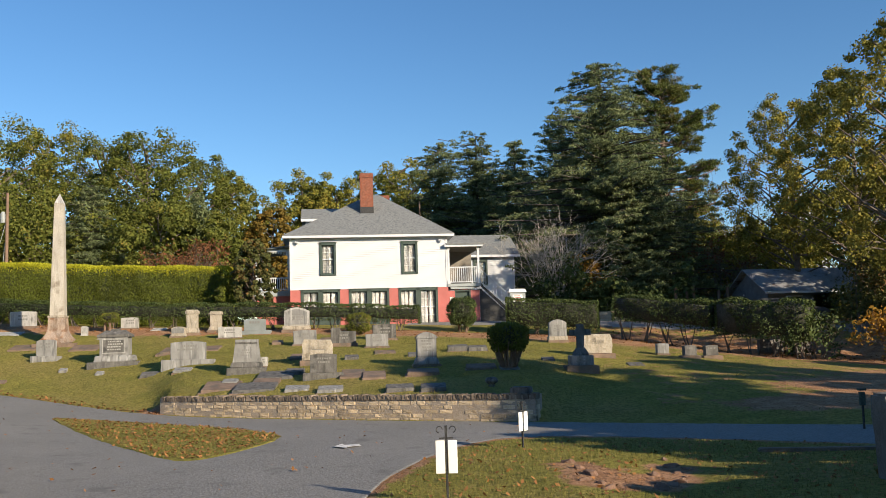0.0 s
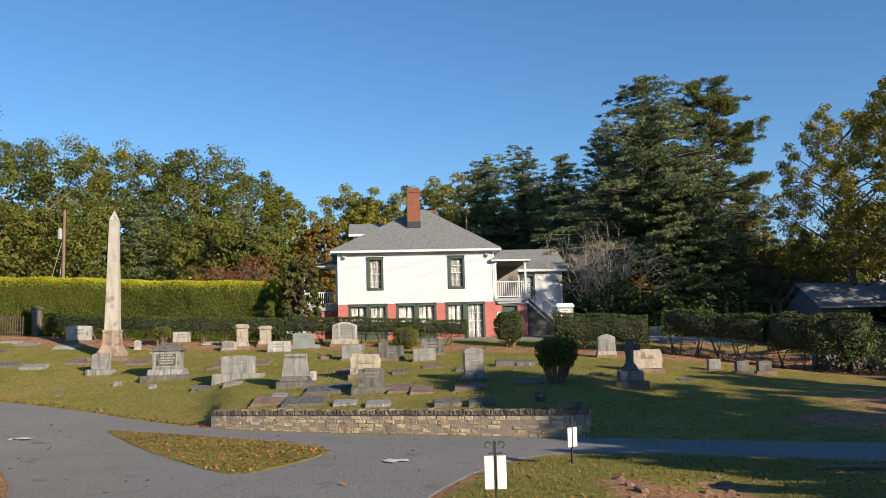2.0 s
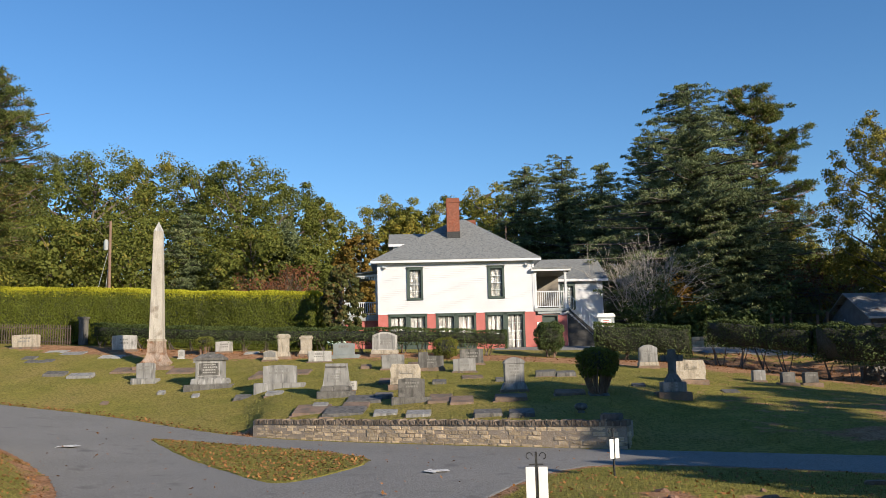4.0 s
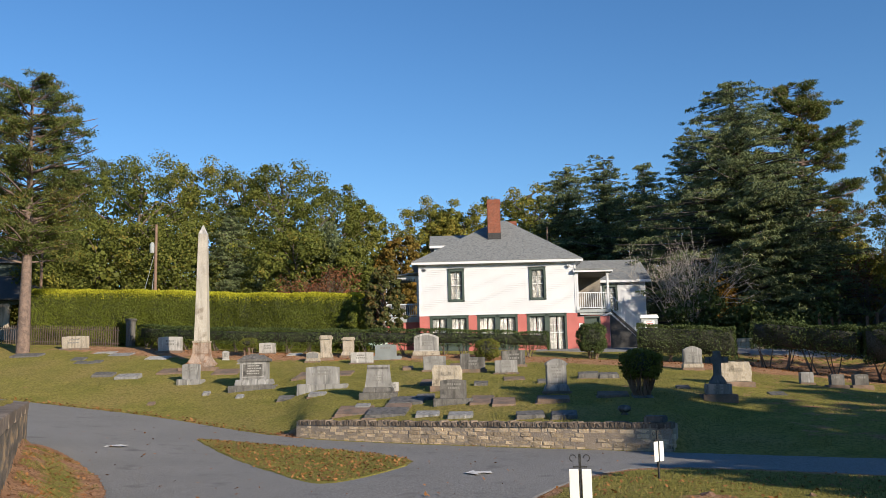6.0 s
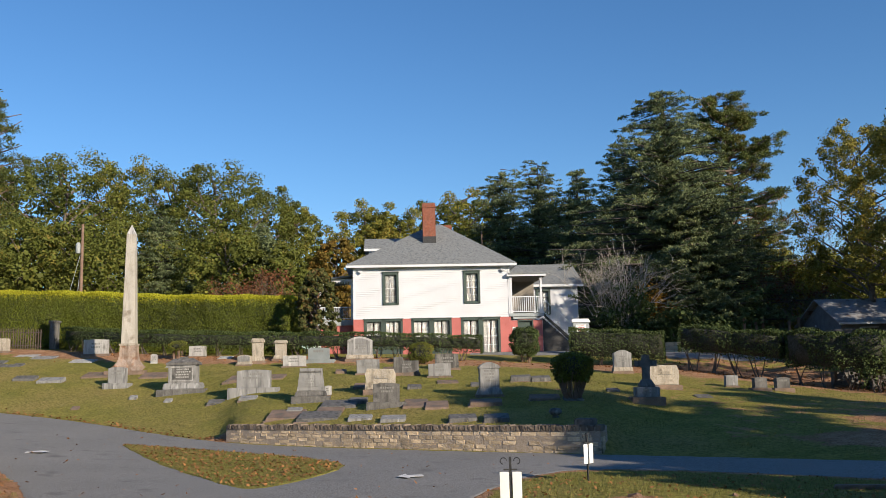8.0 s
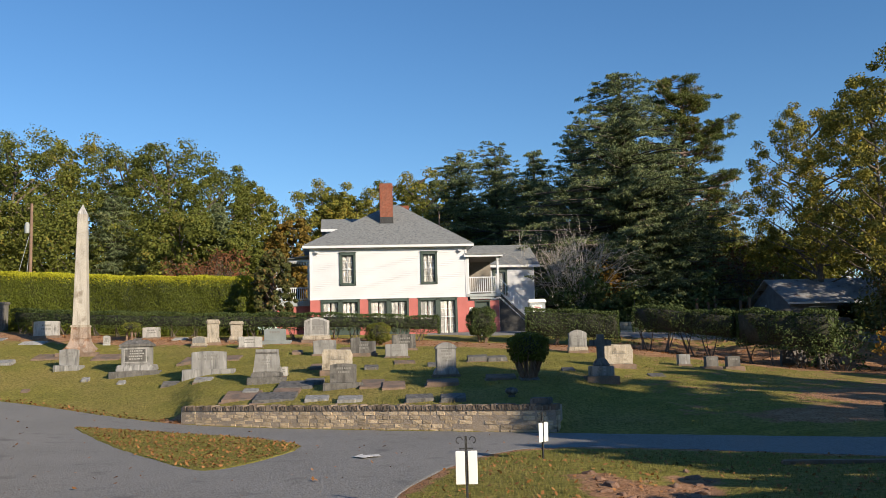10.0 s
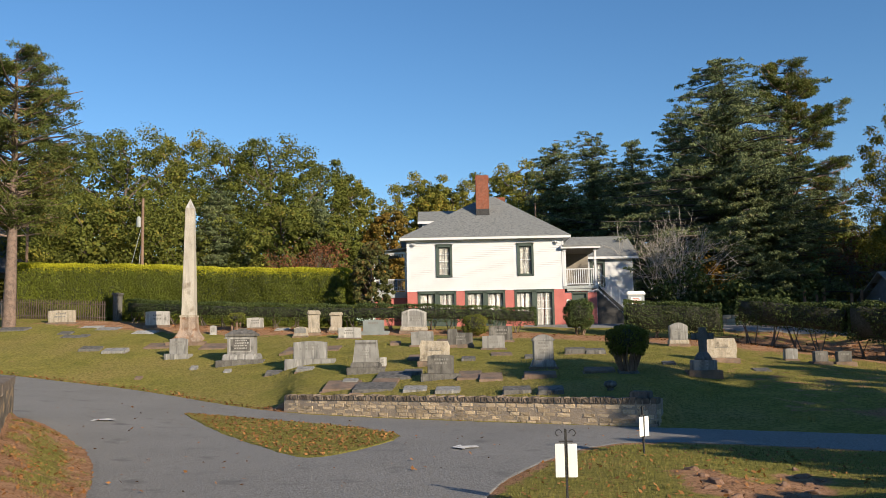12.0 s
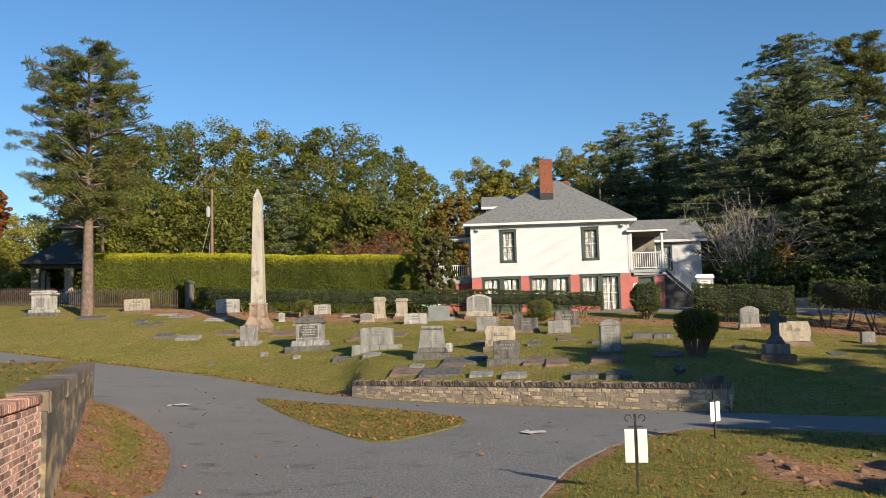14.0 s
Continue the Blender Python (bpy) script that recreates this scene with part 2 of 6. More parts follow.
def tubes(paths, sides=6):
    """Tapered round limbs: each path is rows of (x, y, z, radius)."""
    vs, fs, at = [], [], 0
    ang = np.arange(sides) * 2 * np.pi / sides
    for p in paths:
        p = np.asarray(p, float)
        d = np.gradient(p[:, :3], axis=0)
        d /= np.linalg.norm(d, axis=1)[:, None] + 1e-9
        ref = np.where(np.abs(d[:, 2:3]) > 0.9, [[1.0, 0, 0]], [[0, 0, 1.0]])
        u = np.cross(d, ref)
        u /= np.linalg.norm(u, axis=1)[:, None] + 1e-9
        w = np.cross(d, u)
        ring = p[:, None, :3] + p[:, None, 3:] * (np.cos(ang)[None, :, None] * u[:, None] + np.sin(ang)[None, :, None] * w[:, None])
        vs.append(ring.reshape(-1, 3))
        k = np.arange(len(p) - 1)[:, None] * sides + at
        i, j = np.arange(sides)[None], (np.arange(sides)[None] + 1) % sides
        fs.append(np.stack([k + i, k + j, k + sides + j, k + sides + i], -1).reshape(-1, 4))
        at += len(p) * sides
    return np.concatenate(vs), np.concatenate(fs)


def leaves(centres, radii, count, size, rng, flat=1.0, slim=0.55, radial=0.0, shell=0.5, droop=0.0):
    """Small four-cornered leaves scattered in clumps: verts and faces."""
    c = np.repeat(np.asarray(centres, float), count, axis=0)
    r = np.repeat(np.asarray(radii, float), count)
    d = rng.normal(size=c.shape)
    d /= np.linalg.norm(d, axis=1)[:, None]
    p = c + d * (r * (shell + (1 - shell) * rng.random(len(c)) ** 0.5) * rng.uniform(0.6, 1.05, len(c)))[:, None] * [1, 1, flat]
    n = rng.normal(size=c.shape) * 0.55 + d * 1.0 + [0, 0, 0.35]
    a = np.cross(n, rng.normal(size=c.shape)) * (1 - radial) + d * radial * 2 - np.array([0, 0, droop])
    a /= np.linalg.norm(a, axis=1)[:, None]
    b = np.cross(a, n)
    b /= np.linalg.norm(b, axis=1)[:, None] + 1e-9
    s = (size * rng.uniform(0.6, 1.35, len(c)))[:, None]
    v = np.stack([p - a * s * 0.5, p + b * s * slim * 0.5, p + a * s * 0.5, p - b * s * slim * 0.5], 1).reshape(-1, 3)
    return v, np.arange(len(v)).reshape(-1, 4)


# ---- the lie of the land ----
def glide(x, xs, zs, w=2.0):
    x = np.asarray(x, float)
    return sum(np.interp(x + o, xs, zs) for o in np.linspace(-w, w, 9)) / 9


def step(a, b, x):
    t = np.clip((x - a) / (b - a), 0, 1)
    return t * t * (3 - 2 * t)


def road_far(x):
    return glide(x, [-60, -29, -17.2, -9.5, 2.6, 10.2, 20, 60], [50, 38, 35, 30, 24.5, 21.4, 19, 14])


def road_z(x):
    return 0.135 * np.logaddexp(0, -(np.asarray(x, float) + 10) / 1.5)


def hedge_y(x):
    return glide(x, [-60, -28.7, -17, -5, 9, 18, 30, 60], [54, 49.5, 47, 46, 45, 41, 36, 30], 3)


BANK = np.array([-5.9, 8.1]), np.array([-0.525, 0.851]), 18.5   # start, way and length of the brick and stone wall


def ground_z(x, y):
    x, y = np.asarray(x, float), np.asarray(y, float)
    yr, yh, zr = road_far(x), hedge_y(x), road_z(x)
    zh = glide(x, [-60, -28.7, -17, -5, 9, 12.6, 18, 30], [5.5, 4.1, 3.36, 2.94, 2.06, 1.4, 0.8, 0.5])
    zd = glide(x, [-60, -28.7, -17, -5, 4, 9, 18, 30, 60], [6, 4.5, 3.6, 3.25, 3.2, 3.0, 2.6, 2.6, 3])
    s = np.clip((y - yr) / (yh - yr), 0, 1)
    held = step(-9.8 - 9 * s, -9.3 - 2 * s, x) * (1 - step(2.4 + 2 * s, 2.7 + 9 * s, x))
    z = zr + (zh - zr) * s * (1.15 - 0.15 * s) + 0.58 * held * step(0.3, 0.55, y - yr) * (1 - s) ** 1.5
    q = np.clip((y - yh) / 7, 0, 1)
    z = z + (zd - zh) * q * q * (3 - 2 * q) + 0.02 * np.clip(y - yh - 7, 0, 60)
    # the bank behind the brick and stone wall, and the strip of earth before it
    dx, dy = x - BANK[0][0], y - BANK[0][1]
    side, along = dx * 0.851 + dy * 0.525, dx * BANK[1][0] + dy * BANK[1][1]
    side = side + 0.14 * np.maximum(-along, 0)
    inside = 1 - step(BANK[2] - 0.3, BANK[2] - 0.1, along)
    high = 1.75 - z
    z = z + inside * (1 - step(-0.35, -0.15, side)) * np.maximum(high, 0)
    z = z + (1 - step(BANK[2] - 6, BANK[2] + 1, along)) * step(-0.35, -0.15, side) * (1 - step(0.1, 1.5, side)) * 0.5
    # the swell and the gully of the near verge
    z = z + 0.08 * np.exp(-((x - 2.6) / 2.2) ** 2 - ((y - 16.0) / 2.2) ** 2)
    z = z - 0.15 * np.exp(-((x - 3.7) / 0.9) ** 2 - ((y - 14.6) / 1.8) ** 2)
    z = z + 0.2 * np.exp(-((x - 9) / 3) ** 2 - ((y - 13) / 3) ** 2)
    return z


def gz(x, y):
    return float(ground_z(x, y))


# ---- ground ----
def ground_material():
    m = bpy.data.materials.new("autumn_lawn_and_red_clay")
    m.use_nodes = True
    n, l = m.node_tree.nodes, m.node_tree.links
    b = n["Principled BSDF"]
    b.inputs["Roughness"].default_value, b.inputs["Specular IOR Level"].default_value = 0.95, 0.1
    geo = n.new("ShaderNodeNewGeometry")
    def tex(sc, det=5, rough=0.55):
        t = n.new("ShaderNodeTexNoise")
        t.inputs["Scale"].default_value, t.inputs["Detail"].default_value, t.inputs["Roughness"].default_value = sc, det, rough
        l.new(geo.outputs["Position"], t.inputs["Vector"])
        return t.outputs["Fac"]
    def rng_(v, lo, hi):
        r = n.new("ShaderNodeMapRange")
        r.inputs[1].default_value, r.inputs[2].default_value = lo, hi
        l.new(v, r.inputs[0])
        return r.outputs[0]
    def mix(fac, a, c):
        x = n.new("ShaderNodeMix")
        x.data_type = "RGBA"
        for s, v in ((x.inputs[0], fac), (x.inputs[6], a), (x.inputs[7], c)):
            if isinstance(v, bpy.types.NodeSocket):
                l.new(v, s)
            else:
                s.default_value = v if isinstance(v, float) else (*v, 1)
        return x.outputs[2]
    green = mix(rng_(tex(1.1), 0.35, 0.65), (0.18, 0.178, 0.036), (0.285, 0.25, 0.06))
    green = mix(rng_(tex(0.22), 0.47, 0.66), green, (0.30, 0.235, 0.08))
    green = mix(rng_(tex(9, 8), 0.42, 0.7), green, (0.105, 0.105, 0.024))
    green = mix(rng_(tex(45, 4), 0.5, 0.75), green, (0.31, 0.26, 0.085))
    clay = mix(rng_(tex(2.2, 8), 0.35, 0.65), (0.3, 0.16, 0.085), (0.43, 0.255, 0.15))
    clay = mix(rng_(tex(14, 8), 0.5, 0.7), clay, (0.12, 0.07, 0.035))
    at = n.new("ShaderNodeAttribute")
    at.attribute_name = "clay"
    add = n.new("ShaderNodeMath")
    add.operation = "ADD"
    l.new(at.outputs["Fac"], add.inputs[0])
    ns = n.new("ShaderNodeMath")
    ns.operation = "MULTIPLY_ADD"
    l.new(tex(1.7, 10, 0.65), ns.inputs[0])
    ns.inputs[1].default_value, ns.inputs[2].default_value = 1.3, -0.75
    l.new(ns.outputs[0], add.inputs[1])
    l.new(mix(rng_(add.outputs[0], 0.42, 0.6), green, clay), b.inputs["Base Color"])
    bp = n.new("ShaderNodeBump")
    bp.inputs["Strength"].default_value, bp.inputs["Distance"].default_value = 0.9, 0.05
    l.new(tex(25, 8, 0.7), bp.inputs["Height"])
    l.new(bp.outputs[0], b.inputs["Normal"])
    return m


LAWN = ground_material()


def near_edge(x):
    left = glide(x, [-60, -29, -20, -15.3, -14.1, -12.4, -10.5, -9.2, -8.0, -6.9, -5.5], [40, 32.5, 26.5, 23.3, 22.4, 21.0, 18.8, 16.7, 14.4, 12.0, 6.0], 0.4)
    right = glide(x, [-2.2, -1.35, -1.15, -0.9, -0.35, 0.4, 1.2, 2.3, 4.0, 6.25, 8.5, 14, 20, 60], [2.0, 12.5, 15, 16.1, 18.2, 20.0, 20.9, 21.2, 20.6, 19.5, 18.1, 15.8, 14, 8], 0.15)
    return np.where(x < -5.5, left, np.where(x > -2.2, right, np.interp(x, [-5.5, -4.6, -2.5, -2.2], [6, 2, 2, 2])))


def clay_share(x, y):
    """Where the turf is worn to red earth."""
    yh = hedge_y(x)
    c = 1.0 * np.exp(-((y - yh + 0.6) / 2.3) ** 2) * step(-38, -24, x)
    c = c + 0.6 * step(-1, 3, y - yh) * step(6, 10, x) * (1 - step(20, 30, y - yh))
    dx, dy = x - BANK[0][0], y - BANK[0][1]
    side = dx * 0.851 + dy * 0.525
    c = c + (0.4 + 0.6 * (1 - step(0.25, 0.7, side))) * step(-0.3, 0, side) * (1 - step(1.4, 2.2, side)) * (1 - step(20, 24, y))
    c = c + 0.9 * np.exp(-((x + 9.9) / 0.5) ** 2 - ((y - road_far(x) - 0.2) / 0.6) ** 2)
    for cx, cy, r in ((2.2, 16.1, 0.75), (2.35, 15.1, 0.8), (2.45, 14.2, 0.75), (3.95, 16.0, 0.7), (3.75, 15.1, 0.8), (3.4, 14.4, 0.85), (14.0, 27.0, 2.0), (12.5, 28.5, 1.4), (2.2, 34.5, 1.0), (9.5, 24.5, 1.2), (11.0, 25.0, 1.3), (18, 30, 4)):
        c = c + 0.7 * np.exp(-((x - cx) / r) ** 2 - ((y - cy) / (r * 0.8)) ** 2)
    c = c + 0.35 * (1 - step(-0.4, -0.2, side)) * (1 - step(19, 22, y)) * (1 - step(-6, -4, x))
    inner = np.abs(y - near_edge(x)) / np.sqrt(1 + ((near_edge(x + 0.1) - near_edge(x - 0.1)) / 0.2) ** 2)
    c = c + 0.8 * np.exp(-(inner / 0.45) ** 2) * (x > -16) * (x < 9)
    c = c + 0.42 * np.exp(-((y - road_far(x) - 1.9) / 0.45) ** 2) * (1 - step(-15, -11, x))
    c = c + 0.47 * step(2.0, 7, x) * step(0.8, 2.5, y - road_far(x)) * (1 - step(0, 3, y - yh))
    edge = np.abs(y - road_far(x))
    return np.clip(c + 0.30 * np.exp(-(edge / 0.5) ** 2), 0, 1)


def build_ground():
    xs = np.concatenate([[-2500, -1200, -600, -300, -160, -110, -80, -62], np.arange(-50, 34, 0.3), [40, 48, 60, 80, 110, 160, 300, 600, 1200, 2500]])
    ys = np.concatenate([[-2500, -900, -300, -100, -50, -25, -12, -6, -2, 1], np.arange(4, 58, 0.25), [60, 63, 67, 72, 80, 90, 105, 130, 170, 250, 400, 800, 1500, 2500]])
    X, Y = np.meshgrid(xs, ys)
    Z = ground_z(np.clip(X, -60, 60), np.clip(Y, -10, 140))
    Z = Z + 0.3 * (1 - step(-3, 3, Y))
    Z = Z + step(0.6, 1.6, Y - road_far(X)) * np.where(Y < 56, 0.025 * np.sin(X * 1.3 + np.sin(Y)) * np.sin(Y * 1.7 + np.cos(X * 0.7)), 0)
    Z = Z - 0.05 * ((Y < road_far(X) - 0.25) & (Y > near_edge(X) + 0.25) & (np.abs(X) < 55))
    w = len(xs)
    i = (np.arange(len(ys) - 1)[:, None] * w + np.arange(w - 1)[None]).ravel()
    me = mesh_np("ground", np.stack([X.ravel(), Y.ravel(), Z.ravel()], 1), np.stack([i, i + 1, i + w + 1, i + w], 1), True)
    at = me.attributes.new("clay", "FLOAT", "POINT")
    at.data.foreach_set("value", clay_share(X.ravel(), Y.ravel()).astype(np.float32))
    me.materials.append(LAWN)
    return tagged(new("ground", me), "autumn lawn with worn red clay patches rising in a slope", "ground", kind="structure")


build_ground()


def sheet(name, xs, low, high, lift, material, rows=24, edge=0.0):
    """A sheet lying on the land between two edges, each a function of x; edge: how far its rim wavers."""
    xs = np.asarray(xs, float)
    wob = edge * (np.sin(xs * 5.1) + np.sin(xs * 11.3 + 1) * 0.6 + np.sin(xs * 23.7) * 0.4)
    lo, hi = low(xs) + wob, high(xs) - wob[::-1]
    v = np.linspace(0, 1, rows)[:, None]
    Y = lo * (1 - v) + hi * v
    X = np.broadcast_to(xs, Y.shape)
    Z = ground_z(X, Y) + lift
    Z[0] -= lift + 0.005
    Z[-1] -= lift + 0.005
    w = len(xs)
    i = (np.arange(rows - 1)[:, None] * w + np.arange(w - 1)[None]).ravel()
    me = mesh_np(name, np.stack([X.ravel(), Y.ravel(), Z.ravel()], 1), np.stack([i, i + 1, i + w + 1, i + w], 1), True)
    me.materials.append(material)
    return new(name, me)


ASPHALT = mat("worn_grey_asphalt", (0.148, 0.144, 0.13), 0.9, 0.82, 0.35, 34, 0.9, grain=0.42, spec=0.15, stain=(0.145, 0.142, 0.138), stain_at=0.6)


tagged(sheet("road", np.concatenate([np.arange(-60, -15, 0.5), np.arange(-15, 8, 0.1), np.arange(8, 60, 0.5)]), near_edge, lambda x: road_far(x) - 0.05, 0.012, ASPHALT, 60, 0.035),
       "worn grey asphalt cemetery lane forking round a grass island", "road", kind="structure")
ISLE_X = [-12.1, -10.6, -9.2, -7.9, -6.9, -6.1, -5.5, -5.0, -4.6, -4.3, -4.12]
ISLE_LOW = [27.6, 25.3, 23.2, 21.4, 20.1, 19.0, 18.35, 18.6, 19.6, 20.8, 22.0]
ISLE_HIGH = [27.9, 27.75, 27.2, 26.5, 25.9, 25.3, 24.7, 24.15, 23.6, 23.1, 22.5]
tagged(sheet("grass_island", np.concatenate([np.arange(-12.1, -4.4, 0.08), np.arange(-4.4, -4.11, 0.03)]),
             lambda x: glide(x, ISLE_X, ISLE_LOW, 0.12), lambda x: glide(x, ISLE_X, ISLE_HIGH, 0.12), 0.035, LAWN, 30, 0.03),
       "leaf-strewn grass traffic island in the asphalt", "traffic island", kind="structure")
tagged(sheet("driveway", np.arange(-2, 34, 0.5), lambda x: hedge_y(x) + 4.4, lambda x: hedge_y(x) + 6.8, 0.04, ASPHALT, 8, 0.03),
       "grey asphalt driveway behind the clipped hedge", "driveway", kind="structure")


# ---- the house ----
SHINGLE = mat("grey_asphalt_shingles", (0.2, 0.214, 0.214), 0.9, 0.7, 9.0, 20, 0.8, stain=(0.125, 0.134, 0.138), stain_at=0.52)
GLASS = bpy.data.materials.new("window_glass")
GLASS.use_nodes = True
gb = GLASS.node_tree.nodes["Principled BSDF"]
gb.inputs["Transmission Weight"].default_value, gb.inputs["Roughness"].default_value, gb.inputs["IOR"].default_value = 1.0, 0.02, 1.3


def gaps(lo, hi, holes):
    out, at = [], lo
    for a, b in sorted(holes):
        if a > at:
            out.append((at, min(a, hi)))
        at = max(at, b)
    if at < hi:
        out.append((at, hi))
    return out


def siding(bm, u0, u1, z0, z1, holes, v=0.0, pitch=0.115):
    """Lapped boards with the openings left out; holes: (u0, u1, z0, z1)."""
    z = z0
    while z < z1 - 0.01:
        top = min(z + pitch, z1)
        cut = [(a, b) for a, b, c, d in holes if c < top - 0.02 and d > z + 0.02]
        for a, b in gaps(u0, u1, cut):
            k = [bm.verts.new(p) for p in ((a, v - 0.03, z), (b, v - 0.03, z), (b, v - 0.008, top), (a, v - 0.008, top), (a, v + 0.1, z), (b, v + 0.1, z), (b, v + 0.1, top), (a, v + 0.1, top))]
            for q in ((0, 1, 2, 3), (4, 7, 6, 5), (0, 4, 5, 1), (3, 2, 6, 7), (0, 3, 7, 4), (1, 5, 6, 2)):
                bm.faces.new([k[i] for i in q])
        z = top
    return bm


def window_unit(parent, u0, u1, z0, z1, v=0.0, cols=2, rows=2, trim=0.13, sash=True, panel=0.0, name="window"):
    """Trim, sill, sash bars, glass and a curtain; panel: height of a solid foot, for a glazed door."""
    w = thing(name, 0, 0, 0)
    w.parent = parent
    bm = bmesh.new()
    for a, b, c, d in ((u0, u0 + trim, z0, z1), (u1 - trim, u1, z0, z1), (u0, u1, z1 - trim, z1), (u0, u1, z0, z0 + trim * 0.8)):
        box(bm, (a + b) / 2, v - 0.02, c, b - a, 0.12, d - c)
    box(bm, (u0 + u1) / 2, v - 0.03, z1, u1 - u0 + 0.08, 0.16, 0.04)
    part("frame", bm, GREEN, w)
    a, b, c, d = u0 + trim, u1 - trim, z0 + trim * 0.8 + panel, z1 - trim
    if panel:
        part("panel", B((a + b) / 2, v + 0.03, c - panel, b - a, 0.06, panel), GREEN, w)
    bm = bmesh.new()
    s = 0.05
    for p, q, r, t in ((a, a + s, c, d), (b - s, b, c, d), (a, b, d - s, d), (a, b, c, c + s)):
        box(bm, (p + q) / 2, v + 0.04, r, q - p, 0.05, t - r)
    part("sash", bm, GREEN, w)
    bm = bmesh.new()
    for i in range(1, cols):
        box(bm, a + (b - a) * i / cols, v + 0.045, c, 0.022, 0.03, d - c)
    for i in range(1, rows * (2 if sash else 1)):
        big = sash and i == rows
        box(bm, (a + b) / 2, v + 0.045, c + (d - c) * i / (rows * (2 if sash else 1)) - 0.01, b - a, 0.035, 0.05 if big else 0.022)
    part("glazing_bar", bm, WHITE, w)
    g = part("pane", B((a + b) / 2, v + 0.065, c, b - a, 0.006, d - c), GLASS, w)
    g.visible_shadow = False
    bm = bmesh.new()
    n = 24
    for k in range(2):
        p0, p1 = (a, (a + b) / 2 - 0.03) if k == 0 else ((a + b) / 2 + 0.03, b)
        top = [(p0 + (p1 - p0) * i / n, v + 0.13 + 0.02 * math.sin(i * 1.9 + k)) for i in range(n + 1)]
        r0 = [bm.verts.new((x, y, c)) for x, y in top]
        r1 = [bm.verts.new((x, y, d)) for x, y in top]
        r2 = [bm.verts.new((x, y + 0.01, d)) for x, y in top]
        r3 = [bm.verts.new((x, y + 0.01, c)) for x, y in top]
        for i in range(n):
            bm.faces.new((r0[i], r0[i + 1], r1[i + 1], r1[i]))
            bm.faces.new((r3[i + 1], r3[i], r2[i], r2[i + 1]))
    part("curtain", bm, CURTAIN, w, "pale drawn curtain")
    return w


def balustrade(parent, p0, p1, z0, z1, gap=0.13):
    """Two rails and square balusters between two points (u, v, rise)."""
    a, b = Vector(p0), Vector(p1)
    d = b - a
    n = max(2, int(Vector((d.x, d.y)).length / gap))
    for zz, t in ((z1 - 0.06, 0.06), (z0 + 0.06, 0.05)):
        bm = bmesh.new()
        vs = [bm.verts.new((p.x + sx * 0.03 * (abs(d.y) > abs(d.x)), p.y + sx * 0.03 * (abs(d.x) >= abs(d.y)), p.z + zz + k)) for p in (a, b) for sx in (-1, 1) for k in (0, t)]
        for q in ((0, 2, 3, 1), (4, 5, 7, 6), (0, 1, 5, 4), (2, 6, 7, 3), (1, 3, 7, 5), (0, 4, 6, 2)):
            bm.faces.new([vs[i] for i in q])
        part("rail", bm, WHITE, parent)
    me = bpy.data.meshes.new("baluster")
    bm = B(0, 0, 0, 0.035, 0.035, z1 - z0 - 0.12)
    bm.to_mesh(me)
    bm.free()
    me.materials.append(WHITE)
    for i in range(n + 1):
        ob = child("baluster", me, None, parent)
        p = a + d * (i / n)
        ob.location = (p.x, p.y, p.z + z0 + 0.08)


def quad_roof(name, corners, parent, thick=0.09, material=None):
    """A sloping roof plane of some thickness through four or three corners."""
    bm = bmesh.new()
    a = [bm.verts.new(c) for c in corners]
    b = [bm.verts.new((c[0], c[1], c[2] - thick)) for c in corners]
    k = len(a)
    bm.faces.new(a), bm.faces.new(b[::-1])
    for i in range(k):
        bm.faces.new((a[i], b[i], b[(i + 1) % k], a[(i + 1) % k]))
    return part(name, bm, material or SHINGLE, parent)


